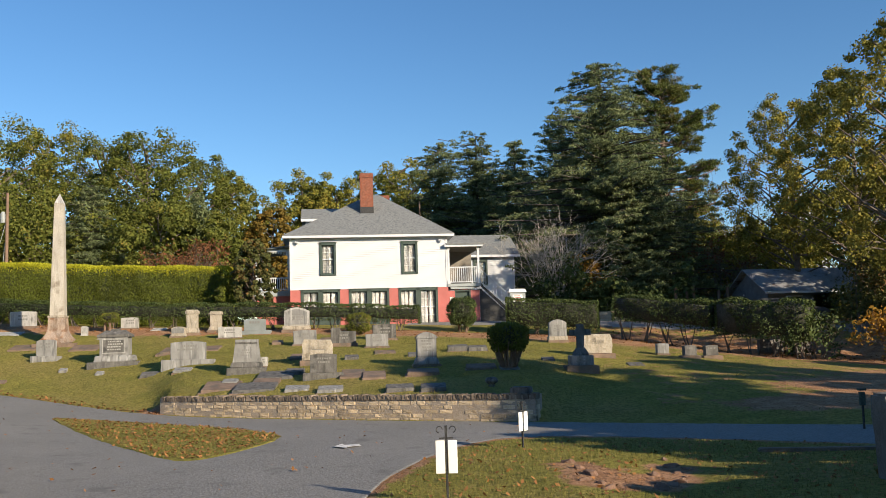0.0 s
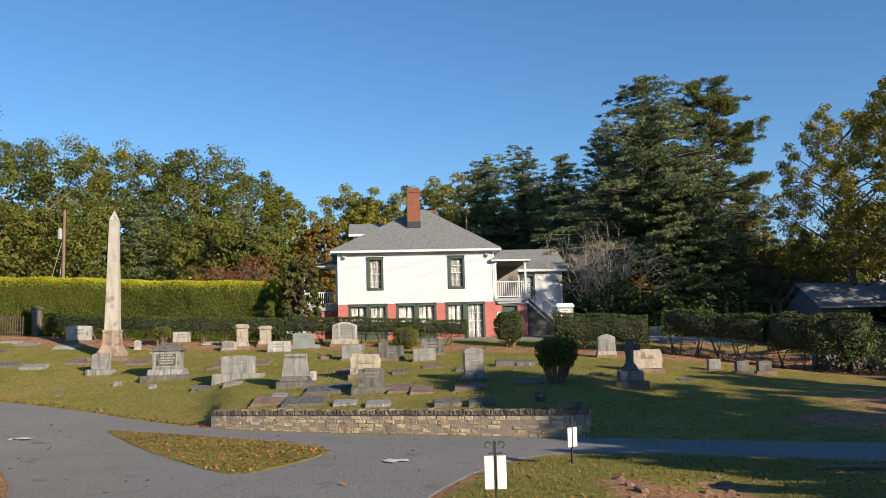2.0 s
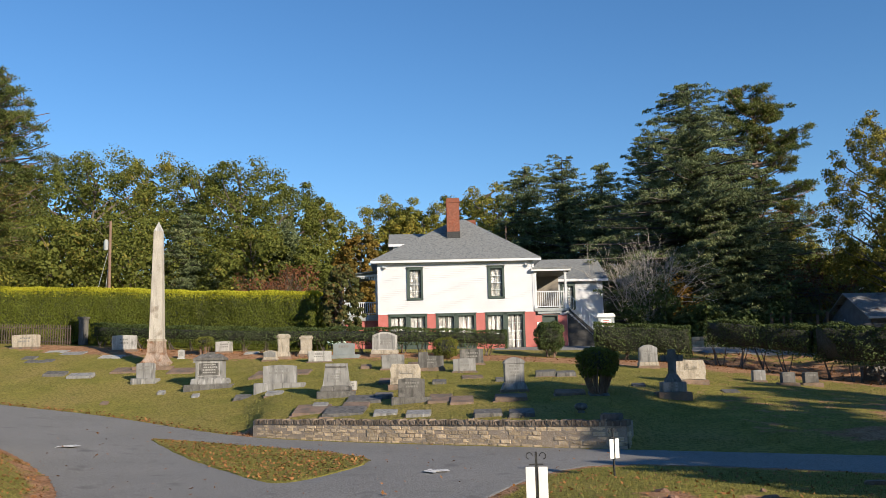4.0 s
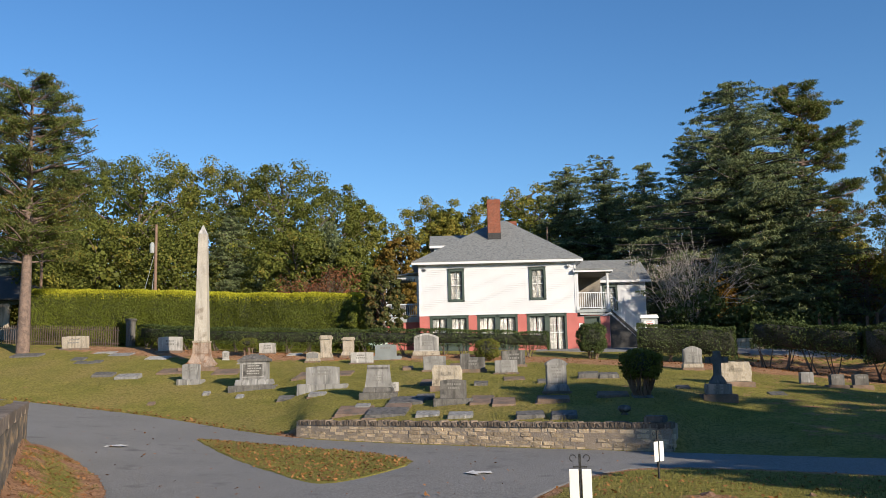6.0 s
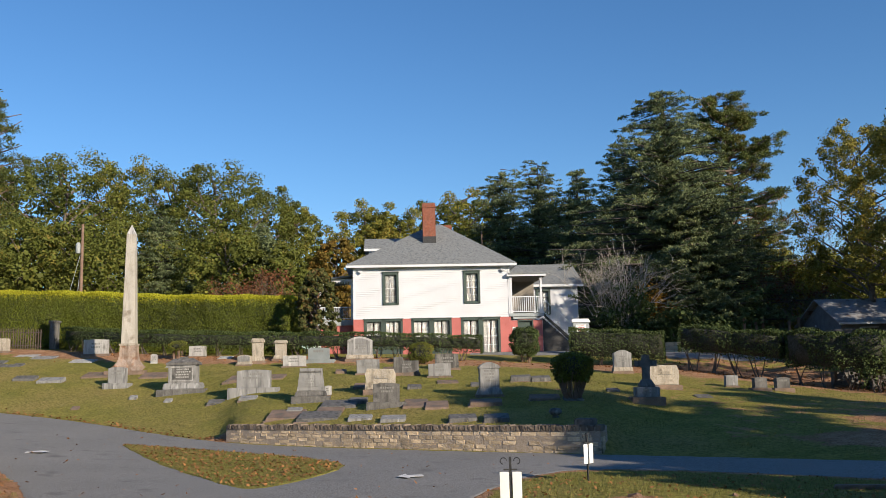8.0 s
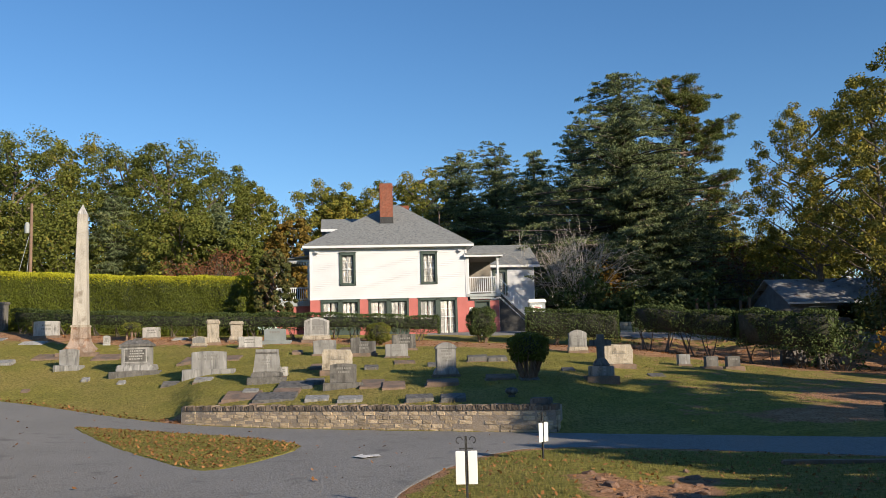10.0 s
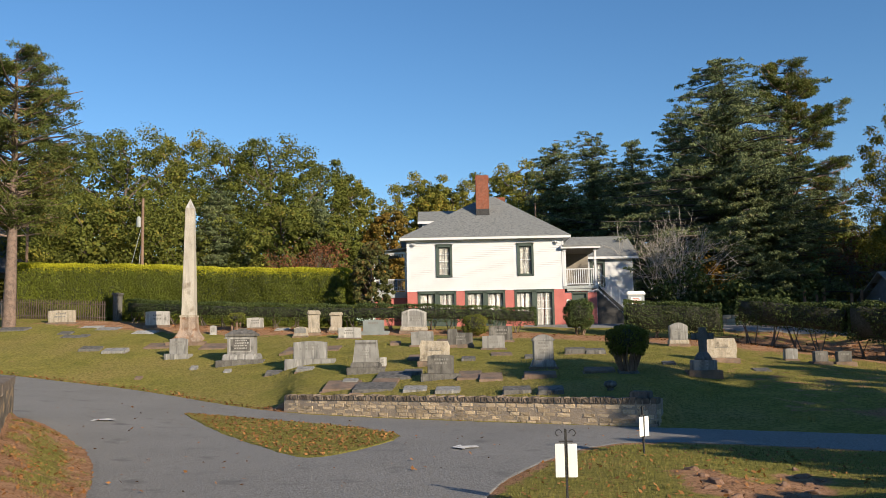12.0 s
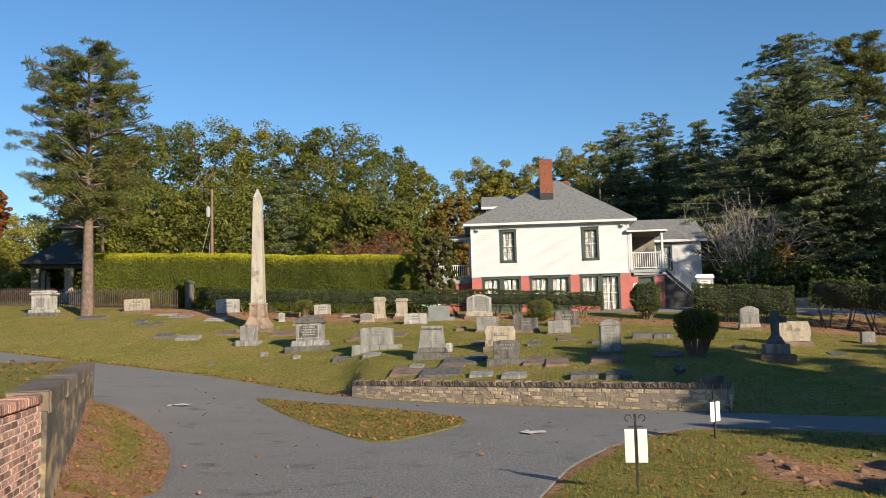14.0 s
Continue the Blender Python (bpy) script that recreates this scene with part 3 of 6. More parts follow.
def house():
    h = thing("house", -9.11, 53.23, 3.0, 7.4, "white clapboard house with green trim on a red-painted brick lower storey", "house")
    LOW, EAVE = 2.47, 5.62
    groups = ((0.62, 2.98), (3.50, 5.96), (6.52, 8.94))
    wins = ((1.78, 2.77, 3.29, 5.27), (6.74, 7.76, 3.29, 5.27))
    part("upper_wall", siding(bmesh.new(), 0.1, 9.5, LOW, EAVE, wins), WHITE, h, "white lapped wooden siding", kind="stuff")
    bm = bmesh.new()
    for x in (0.05, 9.55):
        box(bm, x, 0.03, LOW, 0.12, 0.16, EAVE - LOW)
    box(bm, 4.8, -0.02, LOW - 0.03, 9.6, 0.05, 0.06)
    part("corner_board", bm, WHITE, h)
    bm = bmesh.new()
    box(bm, 0.06, 5.0, LOW, 0.12, 9.6, EAVE - LOW)
    box(bm, 9.54, 5.0, LOW, 0.12, 9.6, EAVE - LOW)
    box(bm, 4.8, 9.7, LOW, 9.6, 0.12, EAVE - LOW)
    part("side_wall", bm, WHITE, h)
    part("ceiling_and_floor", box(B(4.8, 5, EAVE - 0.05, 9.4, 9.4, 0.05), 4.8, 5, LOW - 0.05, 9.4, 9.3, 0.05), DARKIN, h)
    bm = bmesh.new()
    for a, b in gaps(0, 9.6, groups):
        box(bm, (a + b) / 2, 0.06, -0.4, b - a, 0.2, LOW + 0.37)
    for a, b in groups:
        box(bm, (a + b) / 2, 0.06, -0.4, b - a, 0.2, 0.45)
    box(bm, 0.1, 5, -0.4, 0.2, 9.5, LOW + 0.37)
    box(bm, 9.5, 5, -0.4, 0.2, 9.5, LOW + 0.37)
    box(bm, 4.8, 9.7, -0.4, 9.6, 0.2, LOW + 0.37)
    part("lower_wall", bm, REDBRICK, h, "red-painted brick lower storey")
    for a, b, c, d in wins:
        window_unit(h, a, b, c, d)
    for k, (a, b) in enumerate(groups):
        m = (a + b) / 2
        window_unit(h, a, m, 0.9 if k else 0.05, LOW - 0.05, 0.02, 3, 1, sash=False, panel=0.0 if k else 0.9)
        if k:
            part("spandrel", B((a + m) / 2, 0.05, 0.05, m - a, 0.16, 0.85), REDBRICK, h)
        window_unit(h, m, b, 0.05, LOW - 0.05, 0.02, 3, 2 if k == 2 else 1, sash=k == 2, panel=0.1 if k == 2 else 0.95, name="garden_door")
    # roof: a hip with a short ridge
    e, z0, z1 = 0.42, EAVE + 0.12, 9.0
    c = [(-e, -e, z0), (9.6 + e, -e, z0), (9.6 + e, 10.2, z0), (-e, 10.2, z0)]
    r0, r1 = (5.15, 4.8, z1), (5.75, 4.8, z1)
    quad_roof("roof_front", (c[0], c[1], r1, r0), h)
    quad_roof("roof_side", (c[1], c[2], r1), h)
    quad_roof("roof_back", (c[2], c[3], r0, r1), h)
    quad_roof("roof_side", (c[3], c[0], r0), h)
    bm = bmesh.new()
    for u, v, su, sv in ((4.8, -e + 0.02, 9.6 + 2 * e, 0.05), (4.8, 10.18, 9.6 + 2 * e, 0.05), (-e + 0.02, 4.9, 0.05, 10.5), (9.6 + e - 0.02, 4.9, 0.05, 10.5)):
        box(bm, u, v, EAVE - 0.06, su, sv, 0.14)
    part("fascia", bm, WHITE, h)
    part("soffit", B(4.8, 4.9, EAVE - 0.02, 9.6 + 2 * e - 0.1, 10.4, 0.03), WHITE, h)
    # chimneys
    for x, y, s, lo, hi in ((4.82, 2.65, 0.82, 7.2, 10.0), (6.25, 6.6, 0.6, 7.5, 9.2)):
        ch = part("chimney", box(box(B(x, y, lo, s, s, hi - lo - 0.3), x, y, hi - 0.3, s * 1.1, s * 1.1, 0.12, 0.01), x, y, hi - 0.18, s * 1.02, s * 1.02, 0.18, 0.01), CHIMBRICK, h, "orange-red brick chimney")
        part("flashing", B(x, y, lo - 0.1, s + 0.04, s + 0.04, 0.72), IRON, ch, "black roof flashing")
    # side dormer
    bm = prism(bmesh.new(), [(3.7, 7.35), (4.9, 8.0), (6.1, 7.35), (6.1, 6.3), (3.7, 6.3)], 0.9, 4.4)
    bmesh.ops.rotate(bm, verts=bm.verts, cent=(0, 0, 0), matrix=Matrix(((0, 1, 0), (1, 0, 0), (0, 0, 1))))
    dm = part("dormer", bm, WHITE, h, "white side dormer")
    quad_roof("dormer_roof", ((0.6, 3.45, 7.28), (4.6, 3.45, 7.28), (4.6, 4.9, 8.1), (0.6, 4.9, 8.1)), dm)
    quad_roof("dormer_roof", ((0.6, 6.35, 7.28), (0.6, 4.9, 8.1), (4.6, 4.9, 8.1), (4.6, 6.35, 7.28)), dm)
    part("dormer_fascia", B(2.6, 3.47, 7.08, 4.0, 0.05, 0.16), WHITE, dm)
    # gutters' ends and small lights under the eave
    for x in (0.35, 9.1):
        part("floodlight", box(B(x, -0.12, 5.3, 0.1, 0.2, 0.1, 0.02), x + 0.13, -0.2, 5.25, 0.12, 0.16, 0.12, 0.02), WHITE, h)
    return h


HOUSE = house()


def right_porch(h):
    """The brick entry bay with its roofed porch over it and the stair down its side."""
    p = thing("right_porch", 9.6, 0, 0)
    p.parent = h
    bm = bmesh.new()
    for a, b in gaps(0, 1.95, ((0.42, 1.38),)):
        box(bm, (a + b) / 2, 0.1, -0.4, b - a, 0.2, 2.6)
    box(bm, 0.9, 0.1, 2.15, 0.96, 0.2, 0.1)
    box(bm, 1.87, 2.2, -0.4, 0.16, 4.0, 2.6)
    part("brick_bay", bm, REDBRICK, p, "red-painted brick bay")
    d = part("door", B(0.9, 0.16, 0, 0.96, 0.06, 2.15), GREEN, p, "dark green door")
    part("door_frame", box(box(B(0.45, 0.02, 0, 0.08, 0.06, 2.2), 1.35, 0.02, 0, 0.08, 0.06, 2.2), 0.9, 0.02, 2.15, 0.98, 0.06, 0.09), GREEN, p)
    part("sign_board", B(0.9, -0.02, 2.3, 1.5, 0.03, 0.14), GREYPAINT, p, "faded grey sign board")
    part("notice", B(0.2, -0.02, 1.5, 0.22, 0.03, 0.3), SIGNWHITE, p, "white notice board")
    part("porch_floor", B(1.0, 2.0, 2.45, 2.1, 4.2, 0.18), GREYPAINT, p, "grey-painted porch floor")
    balustrade(p, (0.08, 0.0, 0), (1.92, 0.0, 0), 2.65, 3.68)
    balustrade(p, (1.92, 0.05, 0), (1.92, 1.0, 0), 2.65, 3.68)
    for x in (0.06, 1.92):
        part("porch_post", box(box(B(x, 0.0, 2.63, 0.13, 0.13, 2.35, 0.01), x, 0, 2.63, 0.17, 0.17, 0.2), x, 0, 4.75, 0.18, 0.18, 0.15), WHITE, p)
    part("porch_post", B(1.92, 3.9, 2.63, 0.13, 0.13, 2.35, 0.01), WHITE, p)
    quad_roof("porch_roof", ((-0.1, -0.35, 5.12), (2.25, -0.35, 5.12), (2.25, 4.6, 5.2), (-0.1, 4.6, 5.55)), p, 0.1)
    part("porch_beam", box(B(1.0, -0.28, 4.9, 2.4, 0.06, 0.17), 2.2, 2.1, 4.9, 0.06, 4.7, 0.17), WHITE, p)
    part("porch_back_wall", box(B(1.0, 3.2, 2.6, 2.0, 0.1, 2.4), 0.06, 1.7, 2.6, 0.05, 3.0, 2.4), PORCHSHADE, p)
    part("porch_ceiling", B(1.05, 2.1, 4.88, 2.2, 4.6, 0.03), PORCHSHADE, p)
    part("porch_lantern", lathe(bmesh.new(), [(0.02, 4.3), (0.1, 4.35), (0.12, 4.6), (0.03, 4.7)], 8, 0.2, 1.2), IRON, p, "black hanging lantern")
    # stair
    st = thing("porch_stair", 9.6, 0, 0)
    st.parent = h
    for i in range(13):
        part("stair_step", B(2.1 + i * 0.21, 0.6, 2.45 - (i + 1) * 0.19, 0.25, 1.1, 0.05), GREYPAINT, st)
    bm = prism(bmesh.new(), [(1.98, 2.5), (2.05, 2.6), (4.75, 0.12), (4.75, -0.1), (4.6, -0.1)], 0.02, 0.07)
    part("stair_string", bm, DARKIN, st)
    for i in range(17):
        x = 2.05 + i * 0.16
        part("stair_baluster", B(x, 0.02, 2.6 - i * 0.147, 0.025, 0.025, 0.9), WHITE, st)
    for k in (0.12, 0.92):
        bm = prism(bmesh.new(), [(1.95, 2.64 + k), (1.95, 2.69 + k), (4.7, 0.17 + k), (4.7, 0.12 + k)], -0.02, 0.06)
        part("stair_rail", bm, WHITE, st)
    # solid near-black sheet put in for the dark below the stair
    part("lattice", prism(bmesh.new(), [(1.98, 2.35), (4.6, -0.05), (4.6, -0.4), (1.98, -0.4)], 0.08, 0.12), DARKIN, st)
    return p


right_porch(HOUSE)


def left_porch(h):
    p = thing("left_porch", 0, 0, 0)
    p.parent = h
    part("porch_base", B(-1.0, 3.2, -0.6, 2.1, 4.4, 2.75), REDBRICK, p, "red-painted brick porch base")
    part("porch_floor", B(-1.05, 3.2, 2.15, 2.2, 4.6, 0.35), GREYPAINT, p)
    balustrade(p, (-2.05, 0.95, 0), (-0.05, 0.95, 0), 2.5, 3.3, 0.12)
    for x in (-2.05, -0.12):
        part("porch_post", B(x, 1.0, 2.5, 0.12, 0.12, 2.4, 0.01), WHITE, p)
    part("porch_post", B(-2.05, 5.2, 2.5, 0.12, 0.12, 2.4, 0.01), WHITE, p)
    bm = bmesh.new()
    for i in range(13):
        x = -2.0 + i * 0.16
        k = 0.12 + 0.22 * abs(i - 6) ** 2 / 36
        box(bm, x, 1.0, 4.9 - k, 0.1, 0.03, k, 0.01)
    part("scroll_trim", bm, WHITE, p, "white sawn scroll trim")
    part("porch_beam", B(-1.1, 0.95, 4.86, 2.4, 0.08, 0.16), WHITE, p)
    quad_roof("porch_roof", ((-2.4, 0.6, 4.98), (0.0, 0.6, 5.25), (0.0, 5.6, 5.25), (-2.4, 5.6, 4.98)), p, 0.08)
    part("porch_chair", box(B(-1.0, 2.5, 2.5, 0.5, 0.5, 0.4, 0.03), -1.0, 2.75, 2.9, 0.5, 0.06, 0.55, 0.02), DARKIN, p)
    return p


left_porch(HOUSE)


def wing(h):
    w = thing("rear_wing", 0, 0, 0)
    w.parent = h
    win = (12.2, 13.2, 2.9, 4.6)
    part("wing_wall", siding(bmesh.new(), 9.7, 15.1, 0.0, 4.85, (win,), 6.0, 0.14), WHITE, w, "white lapped wooden siding", kind="stuff")
    part("wing_side", box(B(15.05, 8.6, 0, 0.1, 5.1, 4.85), 12.4, 11.1, 0, 5.4, 0.1, 4.85), WHITE, w)
    window_unit(h, *win, v=6.0)
    quad_roof("wing_roof", ((9.0, 5.6, 4.95), (15.45, 5.6, 4.95), (15.3, 8.5, 6.6), (9.0, 8.5, 6.6)), w)
    quad_roof("wing_roof", ((15.45, 11.4, 4.95), (9.0, 11.4, 4.95), (9.0, 8.5, 6.6), (15.3, 8.5, 6.6)), w)
    part("wing_fascia", B(12.2, 5.62, 4.75, 6.5, 0.05, 0.16), WHITE, w)
    bm = prism(bmesh.new(), [(6.0, 4.8), (8.5, 6.5), (11.1, 4.8)], 15.0, 15.1)
    bmesh.ops.rotate(bm, verts=bm.verts, cent=(0, 0, 0), matrix=Matrix(((0, 1, 0), (1, 0, 0), (0, 0, 1))))
    part("wing_gable", bm, WHITE, w)


wing(HOUSE)


# ---- trees and shrubs ----
def limb(a, b, r0, r1, rng, bend=0.12, n=6):
    a, b = np.asarray(a, float), np.asarray(b, float)
    t = np.linspace(0, 1, n)[:, None]
    off = rng.normal(size=3) * np.linalg.norm(b - a) * bend
    p = a + (b - a) * t + off * (t * (1 - t) * 2)
    return np.concatenate([p, r0 + (r1 - r0) * t], 1)


def tree_thing(name, x, y, paths, bark, clouds, label, category="tree", sides=6, sink=0.15, group=""):
    ob = thing(name, x, y, gz(x, y) - sink, 0, label, category, group)
    if paths:
        child("trunk", mesh_np("trunk", *tubes(paths, sides), True), bark, ob)
    for nm, (v, q), m in clouds:
        child(nm, mesh_np(nm, v, q), m, ob)
    return ob


def broadleaf(x, y, h, w, material, seed, low=0.2, leaf=0.2, clumps=120, count=170, label="", bark=None, name="broadleaf_tree", lean=0.0, spread=0.085, bough=0.008, inner=26):
    """A spreading hardwood: trunk, limbs, billows of leaves over the crown's uneven skin and coarser leaves within."""
    rng = np.random.default_rng(seed)
    paths = [limb((0, 0, 0), (lean, 0, h * 0.8), h * 0.016, h * 0.004, rng, 0.03, 10)]
    shift = Vector((seed * 3.7, seed * 1.3, 0))
    cs, rs = [], []
    for i in range(clumps):
        k = (i + 0.5) / clumps
        prof = math.sin(math.pi * min(1, k ** 0.85 * 0.84 + 0.13)) ** 0.62
        a = i * 2.39996 + rng.normal() * 0.25
        swell = 1 + 0.45 * noise.noise(Vector((math.cos(a) * 1.1, math.sin(a) * 1.1, k * 2.2)) + shift)
        rad = w / 2 * prof * swell * rng.uniform(0.74, 1.0)
        top = 1 + 0.11 * noise.noise(Vector((math.cos(a) * 0.9, math.sin(a) * 0.9, 5)) + shift)
        c = np.array([lean * k + rad * math.cos(a), rad * math.sin(a), h * (low + (0.97 - low) * k * top)])
        cs.append(c)
        rs.append(w * rng.uniform(spread * 0.6, spread * 1.35))
        if i % 4 == 0:
            z = max(h * (0.16 + 0.16 * rng.random()), c[2] - rad * rng.uniform(0.5, 0.9))
            paths.append(limb((lean * z / h, 0, z), c, h * bough, h * 0.0015, rng))
    v, q = leaves(cs, rs, count, leaf, rng, 0.7, 0.8, shell=0.3)
    if inner:
        t = rng.random(inner)
        a, r = rng.uniform(0, 6.283, inner), w * 0.28 * np.sqrt(rng.random(inner)) * np.sin(np.pi * (0.15 + 0.75 * t))
        vi, qi = leaves(np.stack([r * np.cos(a), r * np.sin(a), h * (low + (0.84 - low) * t)], 1), np.full(inner, w * 0.15), 46, 0.42, rng, 0.8, 0.8, shell=0.1)
        v, q = np.concatenate([v, vi]), np.concatenate([q, qi + len(v)])
    return tree_thing(name, x, y, paths, bark or BARK, [("crown", (v, q), material)], label)


def cedar(x, y, h, w, material, seed, label, low=0.05, dense=1.0, name="cedar_tree", leaf=0.31, count=34):
    """A conifer with flat, drooping sprays on long level boughs that sink at their tips."""
    rng = np.random.default_rng(seed)
    paths = [limb((0, 0, 0), (0, 0, h * 0.98), h * 0.02, 0.03, rng, 0.01, 10)]
    cs, rs = [], []
    tiers = int(38 * dense)
    for i in range(tiers):
        k = low + (0.985 - low) * (i / tiers) ** 0.95
        reach = w / 2 * min(1.0, (1 - k) * 1.25 + 0.07) ** 0.72
        for j in range(int(6 + 7 * (1 - k))):
            a = rng.uniform(0, 6.283)
            r = reach * rng.uniform(0.5, 1.0) * (1 + 0.14 * math.sin(3 * a + seed + 5 * k))
            z0 = h * k + rng.normal() * 0.3
            droop = r * rng.uniform(0.08, 0.26)
            tip = np.array([r * math.cos(a), r * math.sin(a), z0 + 0.12 * r - droop])
            paths.append(limb((0, 0, z0), tip, 0.02 + 0.012 * r, 0.012, rng, 0.04, 4))
            n = max(2, int(r / 0.55))
            for q in range(n):
                t = (q + 0.8) / n
                c = np.array([0, 0, z0]) * (1 - t) + tip * t + [0, 0, 0.35 * r * 0.3 * t * (1 - t)]
                cs.append(c + rng.normal(size=3) * [0.28, 0.28, 0.12])
                rs.append((0.55 + 0.4 * (1 - t)) * (0.65 + 0.35 * (1 - k)))
    return tree_thing(name, x, y, paths, CEDARBARK, [("crown", leaves(cs, rs, count, leaf, rng, 0.32, 0.24, 0.4, 0.15, 0.5), material)], label, sides=4)


def pine(x, y, h, w, seed, label, low=0.5, clumps=120, lean=0.0, count=190, leaf=0.21):
    """A tall pine: a bare stem, crooked boughs and tufts of long needles."""
    rng = np.random.default_rng(seed)
    top = h
    h = h - 0.7
    stem = limb((0, 0, -0.3), (lean, 0, h * 0.97), h * 0.025, 0.05, rng, 0.015, 12)
    paths, cs, rs = [stem], [], []
    for i in range(clumps // 4):
        k = low + (1 - low) * (i + 0.5) / (clumps / 4)
        k = low + (1 - low) * (round((k - low) / (1 - low) * 12) / 12 + rng.uniform(-0.035, 0.035))
        kk = (k - low) / (1 - low)
        prof = math.sqrt(max(0.06, 1 - ((kk - 0.46) / 0.63) ** 2))
        a = i * 2.4 + rng.normal() * 0.4
        r = w / 2 * prof * rng.uniform(0.35, 1.0)
        base = np.array([lean * k, 0, h * k - r * 0.3])
        tip = np.array([lean * k + r * math.cos(a), r * math.sin(a), h * k + rng.normal() * 0.2])
        paths.append(limb(base, tip, 0.03 + 0.012 * r, 0.02, rng, 0.12))
        for q in range(5):
            t = rng.uniform(0.5, 1.0)
            c = base * (1 - t) + tip * t + rng.normal(size=3) * [0.42, 0.42, 0.16]
            c[2] = min(c[2], top - 0.45)
            cs.append(c)
            rs.append(rng.uniform(0.38, 0.66))
            paths.append(limb(base * 0.5 + tip * 0.5, c, 0.025, 0.01, rng, 0.1, 4))
    return tree_thing("pine_tree", x, y, paths, PINEBARK, [("crown", leaves(cs, rs, count, leaf, rng, 0.55, 0.22, 0.5, 0.2), L_PINE)], label, sides=8)


def twiggy(x, y, h, w, seed, material, label, name="bare_tree", sprigs=None, depth=4, stems=5, r=0.045):
    """Bare branching stems, with a few leaves where sprigs gives a material."""
    rng = np.random.default_rng(seed)
    paths, tips = [], []
    def grow(p, d, length, rad, left):
        e = p + d * length
        paths.append(limb(p, e, rad, rad * 0.6, rng, 0.1, 4))
        if not left:
            tips.append(e)
            return
        for _ in range(3):
            nd = d + rng.normal(size=3) * 0.42 + [0, 0, 0.05]
            grow(p + d * length * rng.uniform(0.55, 1.0), nd / np.linalg.norm(nd), length * rng.uniform(0.6, 0.85), rad * 0.58, left - 1)
    for i in range(stems):
        a = i * 6.283 / stems + rng.normal() * 0.4
        d = np.array([math.cos(a) * w / h * 0.7, math.sin(a) * w / h * 0.7, 1.0])
        grow(np.array([math.cos(a) * 0.1, math.sin(a) * 0.1, 0.0]), d / np.linalg.norm(d), h * 0.36, r, depth)
    cl = [("foliage", leaves(tips, [0.3] * len(tips), 3, 0.2, rng), sprigs)] if sprigs else []
    return tree_thing(name, x, y, paths, material, cl, label, sides=4)


def clipped(name, pts, hgt, depth, material, seed, label, leaf=0.09, per=170, lift=0.0, category="hedge", wave=0.05, round_top=0.25, stems=True, core=None, growth=None, upright=0.0, slim=0.6):
    """A clipped hedge along plan points: a leafy skin over a dark body, with stems below where it is lifted."""
    rng = np.random.default_rng(seed)
    pts = np.asarray(pts, float)
    seg = np.linalg.norm(np.diff(pts, axis=0), axis=1)
    cum = np.concatenate([[0], np.cumsum(seg)])
    total = cum[-1]
    def along(s):
        x, y = np.interp(s, cum, pts[:, 0]), np.interp(s, cum, pts[:, 1])
        i = np.clip(np.searchsorted(cum, s, "right") - 1, 0, len(seg) - 1)
        d = np.diff(pts, axis=0)[i] / seg[i][..., None]
        return x, y, d
    ox, oy = pts[0]
    oz = gz(ox, oy)
    ob = thing(name, ox, oy, oz, 0, label, category)
    # outline round the section: front, top, back; u from 0 to 1
    n = int((2 * (hgt - lift) + depth) * total * per)
    s = rng.random(n) * total
    face = rng.random(n) * (2 * (hgt - lift) + depth)
    front, top = face < hgt - lift, (face >= hgt - lift) & (face < hgt - lift + depth)
    off = np.where(front, -depth / 2, np.where(top, face - (hgt - lift) - depth / 2, depth / 2))
    up = np.where(front, lift + face, np.where(top, hgt, lift + (face - (hgt - lift) - depth)))
    e = round_top
    near_top = np.clip((up - (hgt - e)) / e, 0, 1)
    off = np.where(top, off, off * (1 - 0.35 * near_top ** 2 * e / depth))
    up = np.where(top, up - e * 0.5 * np.clip((np.abs(off) * 2 / depth - 0.6) / 0.4, 0, 1) ** 2, up)
    # the two ends
    m = int(2 * (hgt - lift) * depth * per)
    s = np.concatenate([s, np.where(rng.random(m) < 0.5, 0.0, total)])
    off = np.concatenate([off, (rng.random(m) - 0.5) * depth])
    up = np.concatenate([up, lift + rng.random(m) * (hgt - lift)])
    bulge = wave * (np.sin(s * 2.1 + up * 3 + seed) + np.sin(s * 5.3 + up * 1.3) * 0.6 + np.sin(s * 0.7 + seed) * 0.8)
    x, y, d = along(s)
    nx, ny = -d[:, 1], d[:, 0]
    k = off + np.sign(off) * bulge
    px, py = x + nx * k, y + ny * k
    pz = ground_z(x, y) + up + bulge * 0.6 * (up > hgt * 0.8)
    P = np.stack([px - ox, py - oy, pz - oz], 1)
    v, q = leaves(P, np.full(len(P), leaf * 0.9), 1, leaf, rng, 1.0, slim, 0.0, 0.1, upright)
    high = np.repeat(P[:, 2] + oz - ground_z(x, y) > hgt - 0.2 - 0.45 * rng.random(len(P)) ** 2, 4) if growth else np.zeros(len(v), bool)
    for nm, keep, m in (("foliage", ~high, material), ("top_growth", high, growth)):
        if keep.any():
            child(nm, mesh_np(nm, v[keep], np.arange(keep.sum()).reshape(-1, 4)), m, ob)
    cnt = max(2, int(total / 0.5))
    ss = np.linspace(0.06, total - 0.06, cnt)
    x, y, d = along(ss)
    g = ground_z(x, y)
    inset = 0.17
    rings = []
